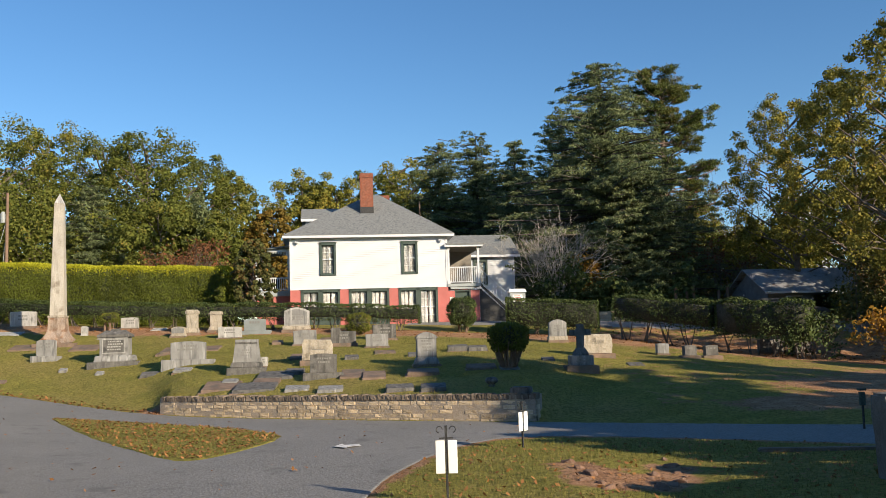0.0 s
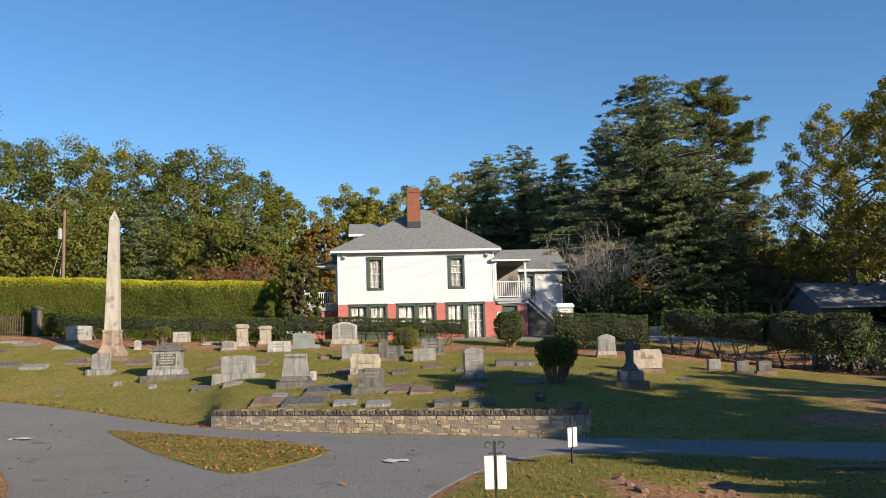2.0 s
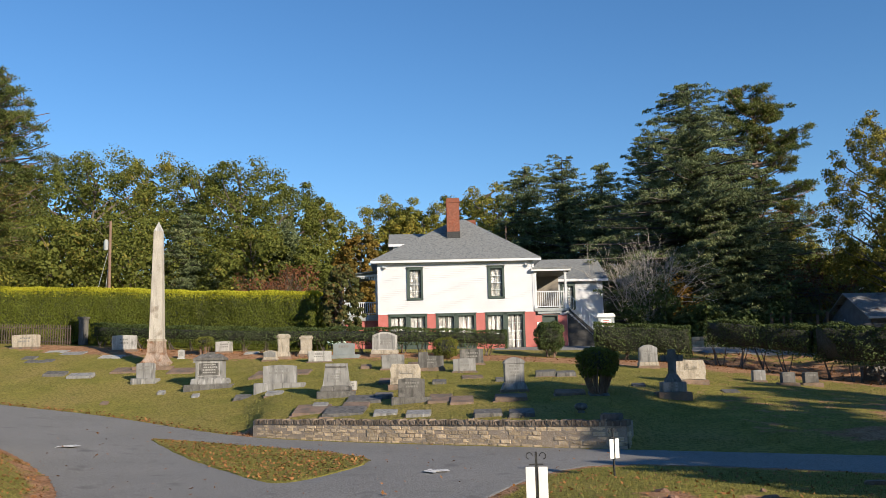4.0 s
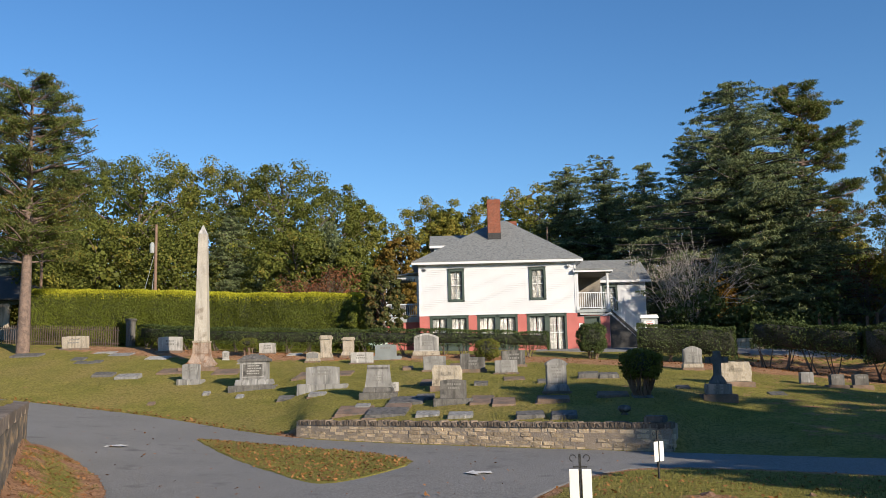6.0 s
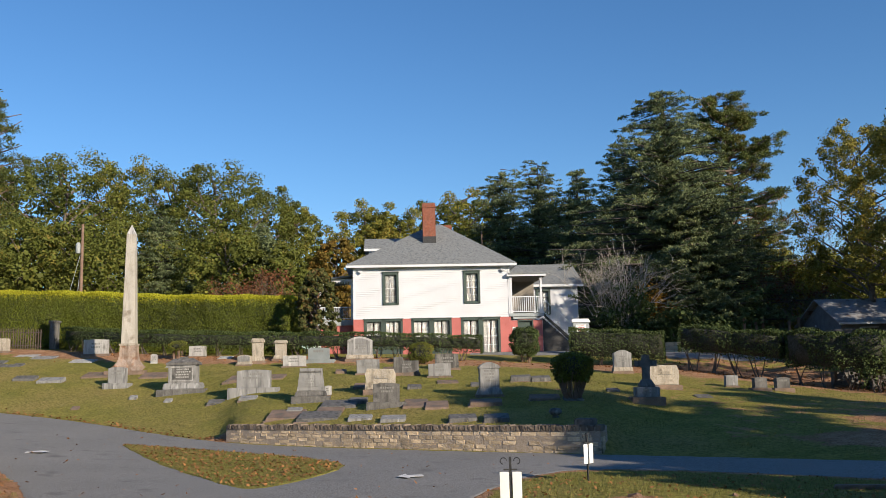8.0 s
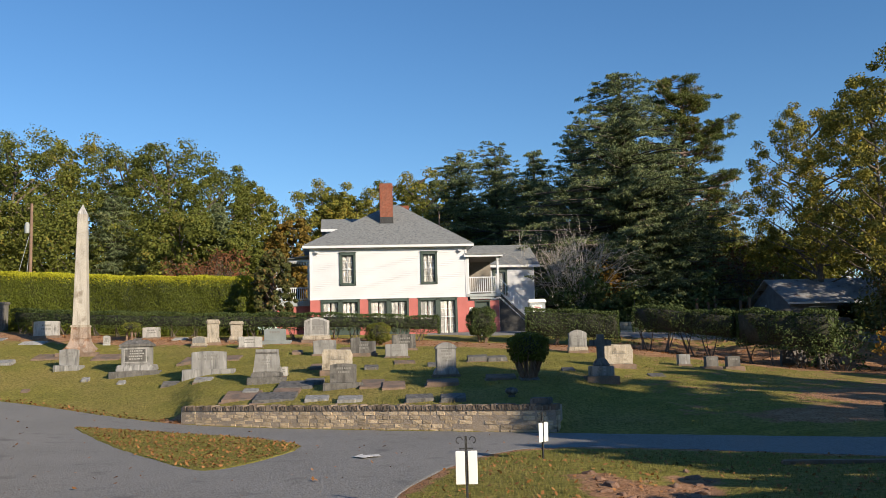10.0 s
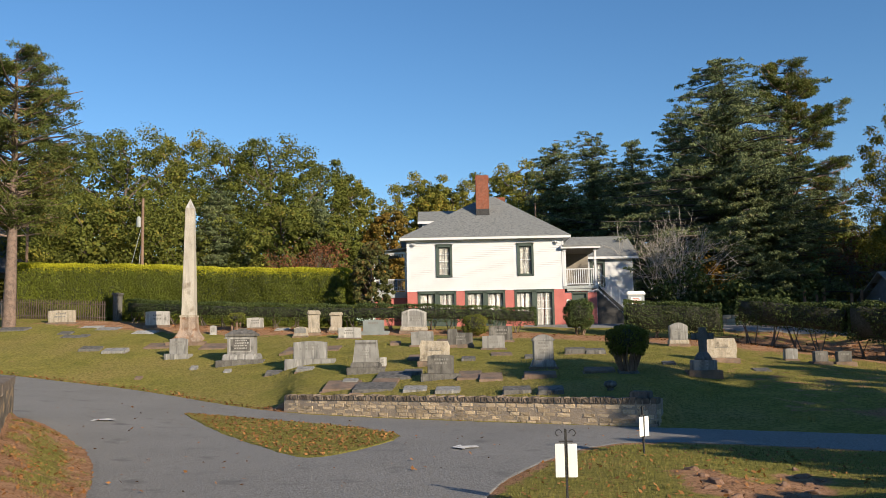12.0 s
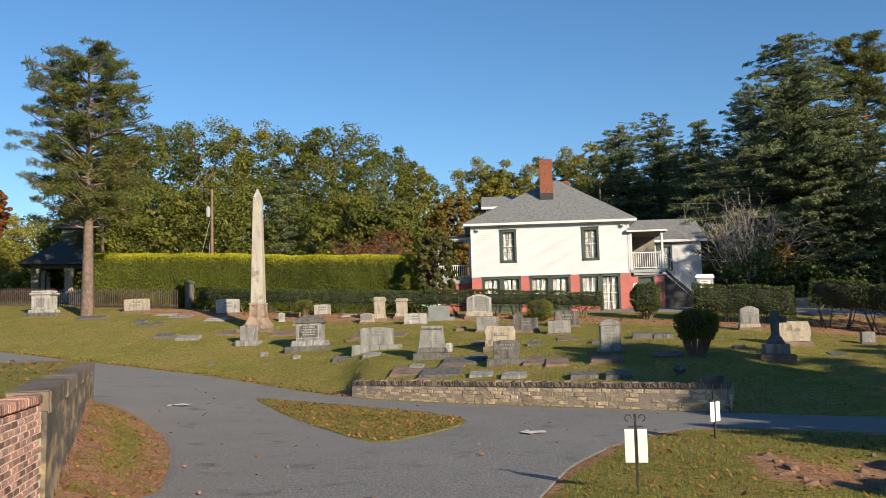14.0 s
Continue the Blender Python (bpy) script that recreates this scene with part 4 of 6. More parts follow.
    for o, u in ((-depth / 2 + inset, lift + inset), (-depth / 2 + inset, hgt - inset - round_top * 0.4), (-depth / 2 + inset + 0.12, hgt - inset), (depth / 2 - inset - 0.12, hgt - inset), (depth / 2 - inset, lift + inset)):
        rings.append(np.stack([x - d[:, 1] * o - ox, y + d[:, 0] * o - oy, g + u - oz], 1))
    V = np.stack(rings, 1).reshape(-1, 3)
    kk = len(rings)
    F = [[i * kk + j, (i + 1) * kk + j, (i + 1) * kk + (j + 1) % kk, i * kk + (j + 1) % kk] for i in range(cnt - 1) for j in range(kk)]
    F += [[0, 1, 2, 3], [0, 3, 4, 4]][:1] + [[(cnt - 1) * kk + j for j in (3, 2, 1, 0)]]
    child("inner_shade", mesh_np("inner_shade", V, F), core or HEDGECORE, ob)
    if lift and stems:
        paths = []
        for s0 in np.arange(0.4, total - 0.2, 1.1):
            x0, y0, _ = along(np.array([s0]))
            z0 = gz(x0[0], y0[0]) - oz
            for _ in range(4):
                a = rng.uniform(0, 6.28)
                paths.append(limb((x0[0] - ox + rng.normal() * 0.12, y0[0] - oy + rng.normal() * 0.08, z0 - 0.05), (x0[0] - ox + math.cos(a) * 0.45, y0[0] - oy + math.sin(a) * 0.3, z0 + lift + 0.25), 0.035, 0.015, rng, 0.08, 4))
        tagged(child("stem", mesh_np("stem", *tubes(paths, 5), True), BARK, ob), kind="stuff")
    return ob


# near-black body: the shade between the leaves is put into its colour
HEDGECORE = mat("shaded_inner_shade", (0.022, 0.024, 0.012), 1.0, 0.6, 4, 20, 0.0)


def shrub(x, y, h, w, material, seed, label, leaf=0.1, lift=0.0, name="shrub", per=1500, flare=0.0):
    """A rounded or flared bush of leaves over a dark core, on several stems."""
    rng = np.random.default_rng(seed)
    n = int(per * w * h)
    d = rng.normal(size=(n, 3))
    d /= np.linalg.norm(d, axis=1)[:, None]
    box_ = np.sign(d) * np.abs(d) ** 0.7
    r = rng.uniform(0.82, 1.0, n)[:, None] * (1 + 0.09 * np.sin(d[:, :1] * 5 + seed) * np.cos(d[:, 2:] * 6 + seed))
    P = box_ * r * [w / 2, w / 2, (h - lift) / 2] + [0, 0, lift + (h - lift) / 2]
    if flare:
        k = 1 - flare * np.clip(1 - P[:, 2] / h, 0, 1)
        P[:, :2] *= k[:, None]
    ob = thing(name, x, y, gz(x, y), 0, label, "shrub")
    v, q = leaves(P, np.full(n, leaf), 1, leaf, rng, 1.0, 0.55, 0.0, 0.1)
    child("foliage", mesh_np("foliage", v, q), material, ob)
    # dark body under the leaves, coloured as the shade inside the bush
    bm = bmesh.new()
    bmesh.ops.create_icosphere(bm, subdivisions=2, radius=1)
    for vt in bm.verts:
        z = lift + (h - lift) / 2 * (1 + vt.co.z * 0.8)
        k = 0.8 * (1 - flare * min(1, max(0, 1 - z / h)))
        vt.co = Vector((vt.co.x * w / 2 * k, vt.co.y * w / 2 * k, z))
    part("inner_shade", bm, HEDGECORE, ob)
    paths = []
    for i in range(60 if flare else 9):
        a = rng.uniform(0, 6.28)
        k = rng.uniform(0.5, 1.1)
        paths.append(limb((0.22 * k * math.cos(a), 0.22 * k * math.sin(a), -0.05), (w * (0.4 if flare else 0.3) * k * math.cos(a), w * (0.4 if flare else 0.3) * k * math.sin(a), lift + (h - lift) * 0.35), 0.022 if flare else 0.03, 0.015, rng, 0.08, 4))
    tagged(child("stem", mesh_np("stem", *tubes(paths, 5), True), POLEWOOD, ob), kind="stuff")
    return ob


def thicket(x, y, w, d, h, material, seed, label, leaf=0.22, clumps=60, count=140):
    """Unclipped undergrowth: an irregular bank of leafy clumps on thin stems."""
    rng = np.random.default_rng(seed)
    cs, rs, paths = [], [], []
    for i in range(clumps):
        px, py = rng.uniform(-w / 2, w / 2), rng.uniform(-d / 2, d / 2)
        top = h * (0.55 + 0.45 * noise.noise(Vector((px * 0.35 + seed, py * 0.35, 0))) + 0.15 * rng.normal())
        z = max(0.3, top * rng.uniform(0.15, 1.0))
        cs.append((px, py, z))
        rs.append(rng.uniform(0.5, 1.0) * min(1.3, 0.35 * h))
        if i % 3 == 0:
            paths.append(limb((px * 0.95, py * 0.95, -0.6), (px, py, z), 0.05, 0.015, rng, 0.08, 4))
    return tree_thing("thicket", x, y, paths, BARK, [("foliage", leaves(cs, rs, count, leaf, rng, 0.85, 0.8, shell=0.35), material)], label, "undergrowth")


# ---- graves ----
def bars(parent, w, z0, z1, y, rows=3, seed=0, fill=0.8, material=None):
    """Cut lines of lettering too small to read, as plain bars."""
    rng = random.Random(seed)
    bm = bmesh.new()
    for i in range(rows):
        z = z1 - (i + 0.5) * (z1 - z0) / rows
        x, end = -w / 2 * rng.uniform(0.6, 1) * fill, w / 2 * fill * rng.uniform(0.6, 1)
        while x < end:
            k = rng.uniform(0.03, 0.09)
            box(bm, x + k / 2, y, z, k, 0.012, (z1 - z0) / rows * 0.5)
            x += k + 0.025
    return part("lettering", bm, material or ETCH, parent, kind="stuff")


def grave(name, x, y, material, label, turn=4.0, group="gravestones"):
    rng = random.Random(int(x * 100) + int(y * 10))
    z = gz(x, y)
    ob = thing(name, x, y, z - 0.03, turn + rng.uniform(-3, 3), label, "gravestone", group)
    ob.rotation_euler.x, ob.rotation_euler.y = rng.uniform(-0.012, 0.012), rng.uniform(-0.015, 0.015)
    return ob


def top_curve(w, z0, z1, n=10):
    return [(w / 2 - w * i / n, z0 + (z1 - z0) * math.sin(math.pi * i / n)) for i in range(n + 1)]


def tablet(x, y, w, h, material, label):
    g = grave("headstone", x, y, material, label)
    t = 0.34
    part("plinth", roughen(B(0, 0.25, -0.25, w, t + 0.28, h * 0.27 + 0.25, 0.02), 0.012, 2), material if h > 0.7 else REDBASE, g)
    z0 = h * 0.27
    part("die", prism(bmesh.new(), [(-w * 0.33, z0), (w * 0.33, z0)] + top_curve(w * 0.66, h * 0.95, h, 8), 0.09, 0.09 + t, 0.012), material, g)
    bars(g, w * 0.5, z0 + h * 0.3, h * 0.85, 0.088, 1 + int(h > 0.9), int(x * 7))


def slant(x, y, w, h, material, label):
    g = grave("headstone", x, y, material, label)
    part("plinth", roughen(B(0, 0.2, -0.25, w * 1.04, 0.5, h * 0.16 + 0.25, 0.015), 0.015, 2), REDBASE, g)
    part("die", prism(bmesh.new(), [(-w * 0.45, h * 0.16), (w * 0.45, h * 0.16)] + top_curve(w * 0.9, h * 0.97, h, 8), 0.04, 0.34, 0.015), material, g)
    bars(g, w * 0.6, h * 0.4, h * 0.8, 0.04, 2, int(x * 9))


def twostep(x, y, w, h, material, label):
    g = grave("headstone", x, y, material, label)
    part("plinth", B(0, 0.2, -0.25, w, 0.55, h * 0.2 + 0.25, 0.02), REDBASE, g)
    part("die", prism(bmesh.new(), [(-w * 0.47, h * 0.2), (w * 0.45, h * 0.2), (w * 0.45, h * 0.8), (-w * 0.12, h * 0.8), (-w * 0.12, h), (-w * 0.47, h)], 0.04, 0.36, 0.015), material, g)
    bars(g, w * 0.5, h * 0.35, h * 0.65, 0.04, 2, int(x * 9))


def arched(x, y, w, h, material, label):
    g = grave("headstone", x, y, material, label)
    part("plinth", roughen(B(0, 0.22, -0.25, w, 0.6, h * 0.13 + 0.25, 0.02), 0.01, 2), REDBASE, g)
    part("base", B(0, 0.22, h * 0.13, w * 0.92, 0.5, h * 0.16, 0.02), TANSTONE, g)
    z0 = h * 0.29
    part("die", prism(bmesh.new(), [(-w * 0.42, z0), (w * 0.42, z0)] + top_curve(w * 0.84, h * 0.86, h, 12), 0.06, 0.38, 0.015), material, g)
    part("panel", prism(bmesh.new(), [(-w * 0.36, z0 + 0.06), (w * 0.36, z0 + 0.06)] + top_curve(w * 0.72, h * 0.80, h * 0.93, 12), 0.045, 0.07), GRANITE, g)
    bars(g, w * 0.5, h * 0.45, h * 0.75, 0.044, 3, int(x * 5))


def capped(x, y, w, h, material, label):
    g = grave("monument", x, y, material, label)
    d = w * 0.62
    part("plinth", roughen(B(0, d / 2, -0.3, w, d, h * 0.16 + 0.3, 0.02), 0.012, 2), DARKSTONE, g)
    part("step", B(0, d / 2, h * 0.16, w * 0.78, d * 0.8, h * 0.16, 0.03, (0.92, 0.92)), material, g)
    dw, dd = w * 0.56, d * 0.6
    part("die", B(0, d / 2, h * 0.32, dw, dd, h * 0.46, 0.012), material, g)
    f = d / 2 - dd / 2
    part("panel", box(box(box(B(0, f - 0.012, h * 0.37, dw * 0.82, 0.02, 0.03), 0, f - 0.012, h * 0.72, dw * 0.82, 0.02, 0.03), -dw * 0.4, f - 0.012, h * 0.37, 0.03, 0.02, h * 0.37), dw * 0.4, f - 0.012, h * 0.37, 0.03, 0.02, h * 0.37), MARBLE, g)
    part("tablet_face", B(0, f - 0.006, h * 0.4, dw * 0.72, 0.008, h * 0.31), DARKSTONE, g)
    bars(g, dw * 0.7, h * 0.42, h * 0.69, f - 0.014, 4, 3, material=MARBLE)
    part("cap", box(box(B(0, d / 2, h * 0.78, dw * 1.16, dd * 1.16, h * 0.07, 0.015), 0, d / 2, h * 0.85, dw * 1.1, dd * 1.1, h * 0.11, 0.01, (0.62, 0.3)), 0, d / 2, h * 0.95, dw * 0.3, dd * 0.3, h * 0.05, 0.02), DARKSTONE, g)


def tapered(x, y, w, h, material, label):
    g = grave("monument", x, y, material, label)
    part("plinth", roughen(B(0, 0.42, -0.3, w, 0.84, h * 0.2 + 0.3, 0.02), 0.012, 2), DARKSTONE, g)
    part("step", B(0, 0.42, h * 0.2, w * 0.84, 0.64, h * 0.16, 0.03, (0.9, 0.85)), DARKSTONE, g)
    a, b = w * 0.36, w * 0.29
    pts = [(-a, h * 0.36), (a, h * 0.36), (a * 0.9, h * 0.5), (b, h * 0.9), (b, h), (-b, h), (-b, h * 0.9), (-a * 0.9, h * 0.5)]
    part("die", prism(bmesh.new(), pts, 0.18, 0.64, 0.015), material, g)
    part("band", B(0, 0.40, h * 0.88, w * 0.56, 0.50, h * 0.05, 0.01), DARKSTONE, g)
    part("shield", prism(bmesh.new(), [(-b * 0.75, h * 0.48), (b * 0.75, h * 0.48), (b * 0.75, h * 0.72)] + top_curve(b * 1.5, h * 0.74, h * 0.82, 8) + [(-b * 0.75, h * 0.72)], 0.165, 0.19), material, g)
    bars(g, b * 1.3, h * 0.5, h * 0.72, 0.163, 3, 4)


def rockface(x, y, w, h, material, label):
    g = grave("headstone", x, y, material, label)
    part("plinth", roughen(B(0, 0.28, -0.25, w * 1.06, 0.7, h * 0.2 + 0.25, 0.02), 0.03, 3, 6, 2), REDBASE, g)
    part("die", roughen(prism(bmesh.new(), [(-w * 0.44, h * 0.2), (w * 0.44, h * 0.2), (w * 0.46, h * 0.8), (w * 0.4, h * 0.98), (-w * 0.4, h), (-w * 0.46, h * 0.78)], 0.06, 0.46), 0.03, 3, 7, 3), material, g)
    bars(g, w * 0.62, h * 0.52, h * 0.74, 0.045, 1, int(x * 3), material=TANSTONE)
    # dark copy, lower and behind: the raised letters' shadow put into colour
    bars(g, w * 0.62, h * 0.50, h * 0.72, 0.052, 1, int(x * 3))


def pedestal(x, y, w, h, material, label):
    g = grave("monument", x, y, material, label)
    part("plinth", B(0, 0.36, -0.25, w, w * 0.7, h * 0.1 + 0.25, 0.02), REDBASE, g)
    part("flare", B(0, 0.36, h * 0.1, w * 0.92, w * 0.62, h * 0.2, 0.03, (0.78, 0.78)), material, g)
    part("die", prism(bmesh.new(), [(-w * 0.35, h * 0.3), (w * 0.35, h * 0.3)] + top_curve(w * 0.7, h * 0.9, h, 10), 0.36 - w * 0.22, 0.36 + w * 0.22, 0.02), material, g)
    part("moulding", B(0, 0.36, h * 0.82, w * 0.78, w * 0.5, h * 0.05, 0.012), material, g)
    bars(g, w * 0.5, h * 0.42, h * 0.78, 0.355 - w * 0.22, 4, int(x * 11))


def pillar(x, y, w, h, material, label):
    g = grave("grave_pillar", x, y, material, label)
    part("plinth", B(0, 0.3, -0.25, w * 1.1, 0.7, h * 0.12 + 0.25, 0.02), REDBASE, g)
    part("flare", B(0, 0.3, h * 0.12, w * 0.95, 0.55, h * 0.2, 0.03, (0.8, 0.8)), material, g)
    part("die", roughen(B(0, 0.3, h * 0.3, w * 0.72, 0.4, h * 0.52, 0.02), 0.015, 2), material, g)
    part("scroll_cap", roughen(B(0, 0.3, h * 0.8, w * 0.86, 0.5, h * 0.2, 0.06), 0.02, 2, 8), material, g)


def slab(x, y, w, d, t, material, label):
    g = grave("grave_slab", x, y, material, label, group="low grave markers")
    t *= 0.75
    z1, z2 = gz(x, y), gz(x, y + d)
    bm = B(0, d / 2, -0.25, w, d, t + 0.25, 0.018, (0.94, 0.94))
    for v in bm.verts:
        v.co.z += (z2 - z1) * v.co.y / d * 0.8 + (0.05 if v.co.y > d / 2 else 0)
    part("ledger", roughen(bm, 0.008, 1), material, g)
    bm = B(0, d / 2, -0.28, w * 1.08, d * 1.06, 0.25 + t * 0.4, 0.015)
    for v in bm.verts:
        v.co.z += (z2 - z1) * v.co.y / d * 0.8
    part("kerb", bm, REDBASE, g)


def cross(x, y, w, h, material, label):
    g = grave("stone_cross", x, y, material, label)
    part("plinth", roughen(B(0, 0.35, -0.25, w, w * 0.8, h * 0.16 + 0.25, 0.02), 0.02, 2), REDBASE, g)
    part("die", B(0, 0.35, h * 0.16, w * 0.72, w * 0.55, h * 0.2, 0.02), GRANITE, g)
    bars(g, w * 0.55, h * 0.2, h * 0.32, 0.345 - w * 0.275, 2, 8)
    part("flare", B(0, 0.35, h * 0.36, w * 0.52, w * 0.42, h * 0.16, 0.03, (0.5, 0.5)), material, g)
    a, b, c = w * 0.1, w * 0.33, h * 0.055
    zc = h * 0.83
    pts = [(-a * 1.2, h * 0.5), (a * 1.2, h * 0.5), (a, zc - c), (b, zc - c * 1.2), (b, zc + c * 1.0), (a, zc + c * 0.8), (a * 1.15, h), (-a * 1.15, h), (-a, zc + c * 0.8), (-b, zc + c * 1.0), (-b, zc - c * 1.2), (-a, zc - c)]
    part("cross_shaft", prism(bmesh.new(), pts, 0.26, 0.44, 0.02), material, g)


def obelisk(x, y, w, h, material, label):
    g = grave("obelisk", x, y, material, label, 8)
    g.rotation_euler.x = g.rotation_euler.y = 0
    d = w / 2
    part("plinth", roughen(B(0, d, -0.4, w * 0.86, w * 0.86, 0.66, 0.03), 0.015, 3), REDBASE, g)
    part("step", roughen(B(0, d, 0.26, w * 0.6, w * 0.6, 0.22, 0.03), 0.008, 2), OBBASE, g)
    fl = bmesh.new()
    for k in range(6):
        a0, a1 = k / 6, (k + 1) / 6
        s0, s1 = 1.24 - 0.42 * math.sin(a0 * 1.5708), 1.24 - 0.42 * math.sin(a1 * 1.5708)
        box(fl, 0, d, 0.48 + 0.45 * a0, s0, s0, 0.075, 0.0, (s1 / s0, s1 / s0))
    part("flare", fl, OBBASE, g)
    part("pedestal", B(0, d, 0.93, 0.80, 0.80, 0.59, 0.02, (0.94, 0.94)), OBBASE, g, "rust-streaked pale stone pedestal")
    part("collar", B(0, d, 1.5, 0.82, 0.82, 0.1, 0.02), TANSTONE, g)
    sh = bmesh.new()
    box(sh, 0, d, 1.6, 0.66, 0.66, h - 2.05, 0.015, (0.64, 0.64))
    part("shaft", sh, material, g)
    part("tip", B(0, d, h - 0.46, 0.42, 0.42, 0.5, 0.0, (0.04, 0.04)), MARBLE, g)


def tomb(x, y, w, h, material, label):
    g = grave("box_monument", x, y, material, label)
    d = w * 0.6
    part("plinth", B(0, d / 2, -0.3, w * 1.05, d * 1.1, 0.52, 0.02), DARKSTONE, g)
    part("step", B(0, d / 2, 0.22, w * 0.86, d * 0.9, 0.2, 0.03, (0.95, 0.95)), material, g)
    part("die", B(0, d / 2, 0.42, w * 0.66, d * 0.7, h * 0.52, 0.015), material, g)
    part("panel", B(0, d / 2 - d * 0.352, 0.56, w * 0.3, 0.02, h * 0.33, 0.005), GRANITE, g)
    part("cap", box(B(0, d / 2, 0.42 + h * 0.52, w * 0.8, d * 0.85, 0.12, 0.03), 0, d / 2, 0.54 + h * 0.52, w * 0.74, d * 0.8, 0.14, 0.05, (0.9, 0.9)), material, g)
    bars(g, w * 0.26, 0.6, 0.5 + h * 0.3, d / 2 - d * 0.365, 3, 5)


tablet(-17.79, 39.66, 1.19, 1.00, GRANITE, "small grey granite headstone with lettered face on a base")
capped(-14.12, 37.97, 2.10, 1.68, GRANITE, "large grey granite monument with hipped cap and lettered panel")
tablet(-10.37, 36.05, 2.08, 1.01, GRANITE, "wide grey granite headstone on a broad pale base")
tapered(-7.40, 33.29, 1.43, 1.32, GRANITE, "tall flared grey granite monument on a stepped base")
rockface(-4.90, 34.56, 1.29, 1.00, TANSTONE, "tan rock-faced headstone with a raised name band")
tablet(-4.22, 31.17, 1.41, 0.92, DARKSTONE, "dark streaked granite headstone with shallow curved top")
pedestal(-0.60, 32.69, 1.04, 1.31, GRANITE, "upright grey monument with domed top on a flared base")
arched(-7.39, 44.85, 1.51, 1.30, MARBLE, "large pale headstone with arched top and cap moulding")
tablet(-9.42, 44.37, 1.61, 0.81, BLUESTONE, "blue-grey polished granite headstone on a clay-stained base")
slant(-10.31, 42.94, 1.23, 0.62, MARBLE, "low pale marble block headstone")
pillar(-12.57, 44.42, 0.76, 1.31, TANSTONE, "tall rustic tan stone grave pillar")
pillar(-11.63, 45.34, 0.77, 1.09, TANSTONE, "rustic tan stone grave pillar with scroll top")
arched(-13.12, 43.99, 0.81, 0.55, TANSTONE, "small round-topped tan headstone")
slant(-16.47, 46.64, 0.98, 0.65, MARBLE, "plain white marble block headstone")
pedestal(-18.11, 44.68, 0.47, 0.59, MARBLE, "small white marble pedestal grave marker")
slant(-22.27, 47.06, 1.44, 0.94, MARBLE, "wide pale marble headstone streaked with grey")
slant(-28.57, 48.01, 1.68, 0.84, TANSTONE, "wide weathered tan headstone at the hedge")
slant(-6.21, 39.97, 1.14, 0.75, GRANITE, "pale grey headstone with streaked face")
twostep(-4.43, 39.61, 1.22, 0.87, DARKSTONE, "two-level dark weathered headstone")
slant(-2.73, 41.61, 1.22, 0.80, DARKSTONE, "broad grey headstone beside a round shrub")
slant(-2.89, 38.89, 1.10, 0.65, GRANITE, "grey granite headstone in front of a taller one")
arched(5.36, 41.35, 0.98, 1.11, GRANITE, "upright grey headstone with domed top")
rockface(6.16, 35.46, 1.32, 0.97, TANSTONE, "wide rock-faced tan headstone with raised lettering")
slant(9.16, 37.07, 0.55, 0.50, GRANITE, "small square grey headstone")
tablet(9.96, 35.78, 0.75, 0.57, DARKSTONE, "small grey headstone on a wide base")
tablet(11.01, 36.41, 0.80, 0.58, DARKSTONE, "small weathered headstone on a rough base")
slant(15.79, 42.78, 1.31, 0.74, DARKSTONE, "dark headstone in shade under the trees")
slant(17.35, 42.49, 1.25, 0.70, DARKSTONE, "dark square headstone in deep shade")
slant(-6.99, 34.61, 0.27, 0.43, MARBLE, "narrow pale upright grave marker")
cross(4.88, 31.34, 1.14, 1.74, DARKSTONE, "dark stone cross on a stepped pedestal")
obelisk(-18.56, 42.20, 2.24, 7.58, OBSTONE, "tall buff stone obelisk on a clay-stained plinth")
tomb(-34.45, 47.15, 1.85, 1.72, MARBLE, "white marble box monument with moulded cap")
slab(-22.94, 41.04, 1.10, 0.60, 0.19, DARKSTONE, "low dark slant grave marker")
slab(-21.44, 40.60, 1.25, 0.60, 0.22, GRANITE, "low grey slant grave marker")
slab(-25.08, 46.09, 1.86, 0.90, 0.06, GRANITE, "flat pale ledger stone in the grass")
slab(-22.21, 45.15, 1.33, 0.90, 0.06, MARBLE, "flat white ledger stone in the grass")
slab(-25.94, 43.99, 0.59, 0.50, 0.09, DARKSTONE, "small flat grave marker")
slab(-25.35, 43.99, 0.53, 0.50, 0.09, DARKSTONE, "small flat grave marker")
slab(-11.26, 39.33, 2.68, 1.20, 0.13, REDBASE, "clay-stained ledger slab")
slab(-11.80, 35.66, 0.75, 0.45, 0.12, DARKSTONE, "flat grey footstone")
slab(-10.21, 34.69, 0.73, 0.45, 0.14, GRANITE, "flat grey footstone")
slab(-7.54, 31.31, 0.57, 0.40, 0.20, GRANITE, "small grey footstone with a raised top")
slab(-7.63, 30.21, 1.30, 1.50, 0.14, REDBASE, "low ledger slab with a bevelled edge")
slab(-6.35, 29.58, 1.46, 1.40, 0.17, DARKSTONE, "low ledger slab beside the wall")
slab(-6.03, 31.64, 1.35, 1.30, 0.18, DARKSTONE, "dark ledger slab")
slab(-6.18, 30.84, 1.00, 0.80, 0.14, REDBASE, "clay-stained ledger slab")
slab(-4.82, 29.11, 0.83, 0.60, 0.15, GRANITE, "low grey footstone with bevelled top")
slab(-3.67, 28.52, 0.84, 0.60, 0.17, GRANITE, "low grey footstone with bevelled top")
slab(-3.20, 30.74, 0.87, 1.60, 0.16, REDBASE, "clay-stained coping slab")
slab(-2.38, 30.26, 0.85, 1.40, 0.16, REDBASE, "clay-stained coping slab")
slab(-1.36, 27.62, 0.92, 0.70, 0.21, DARKSTONE, "dark low block grave marker")
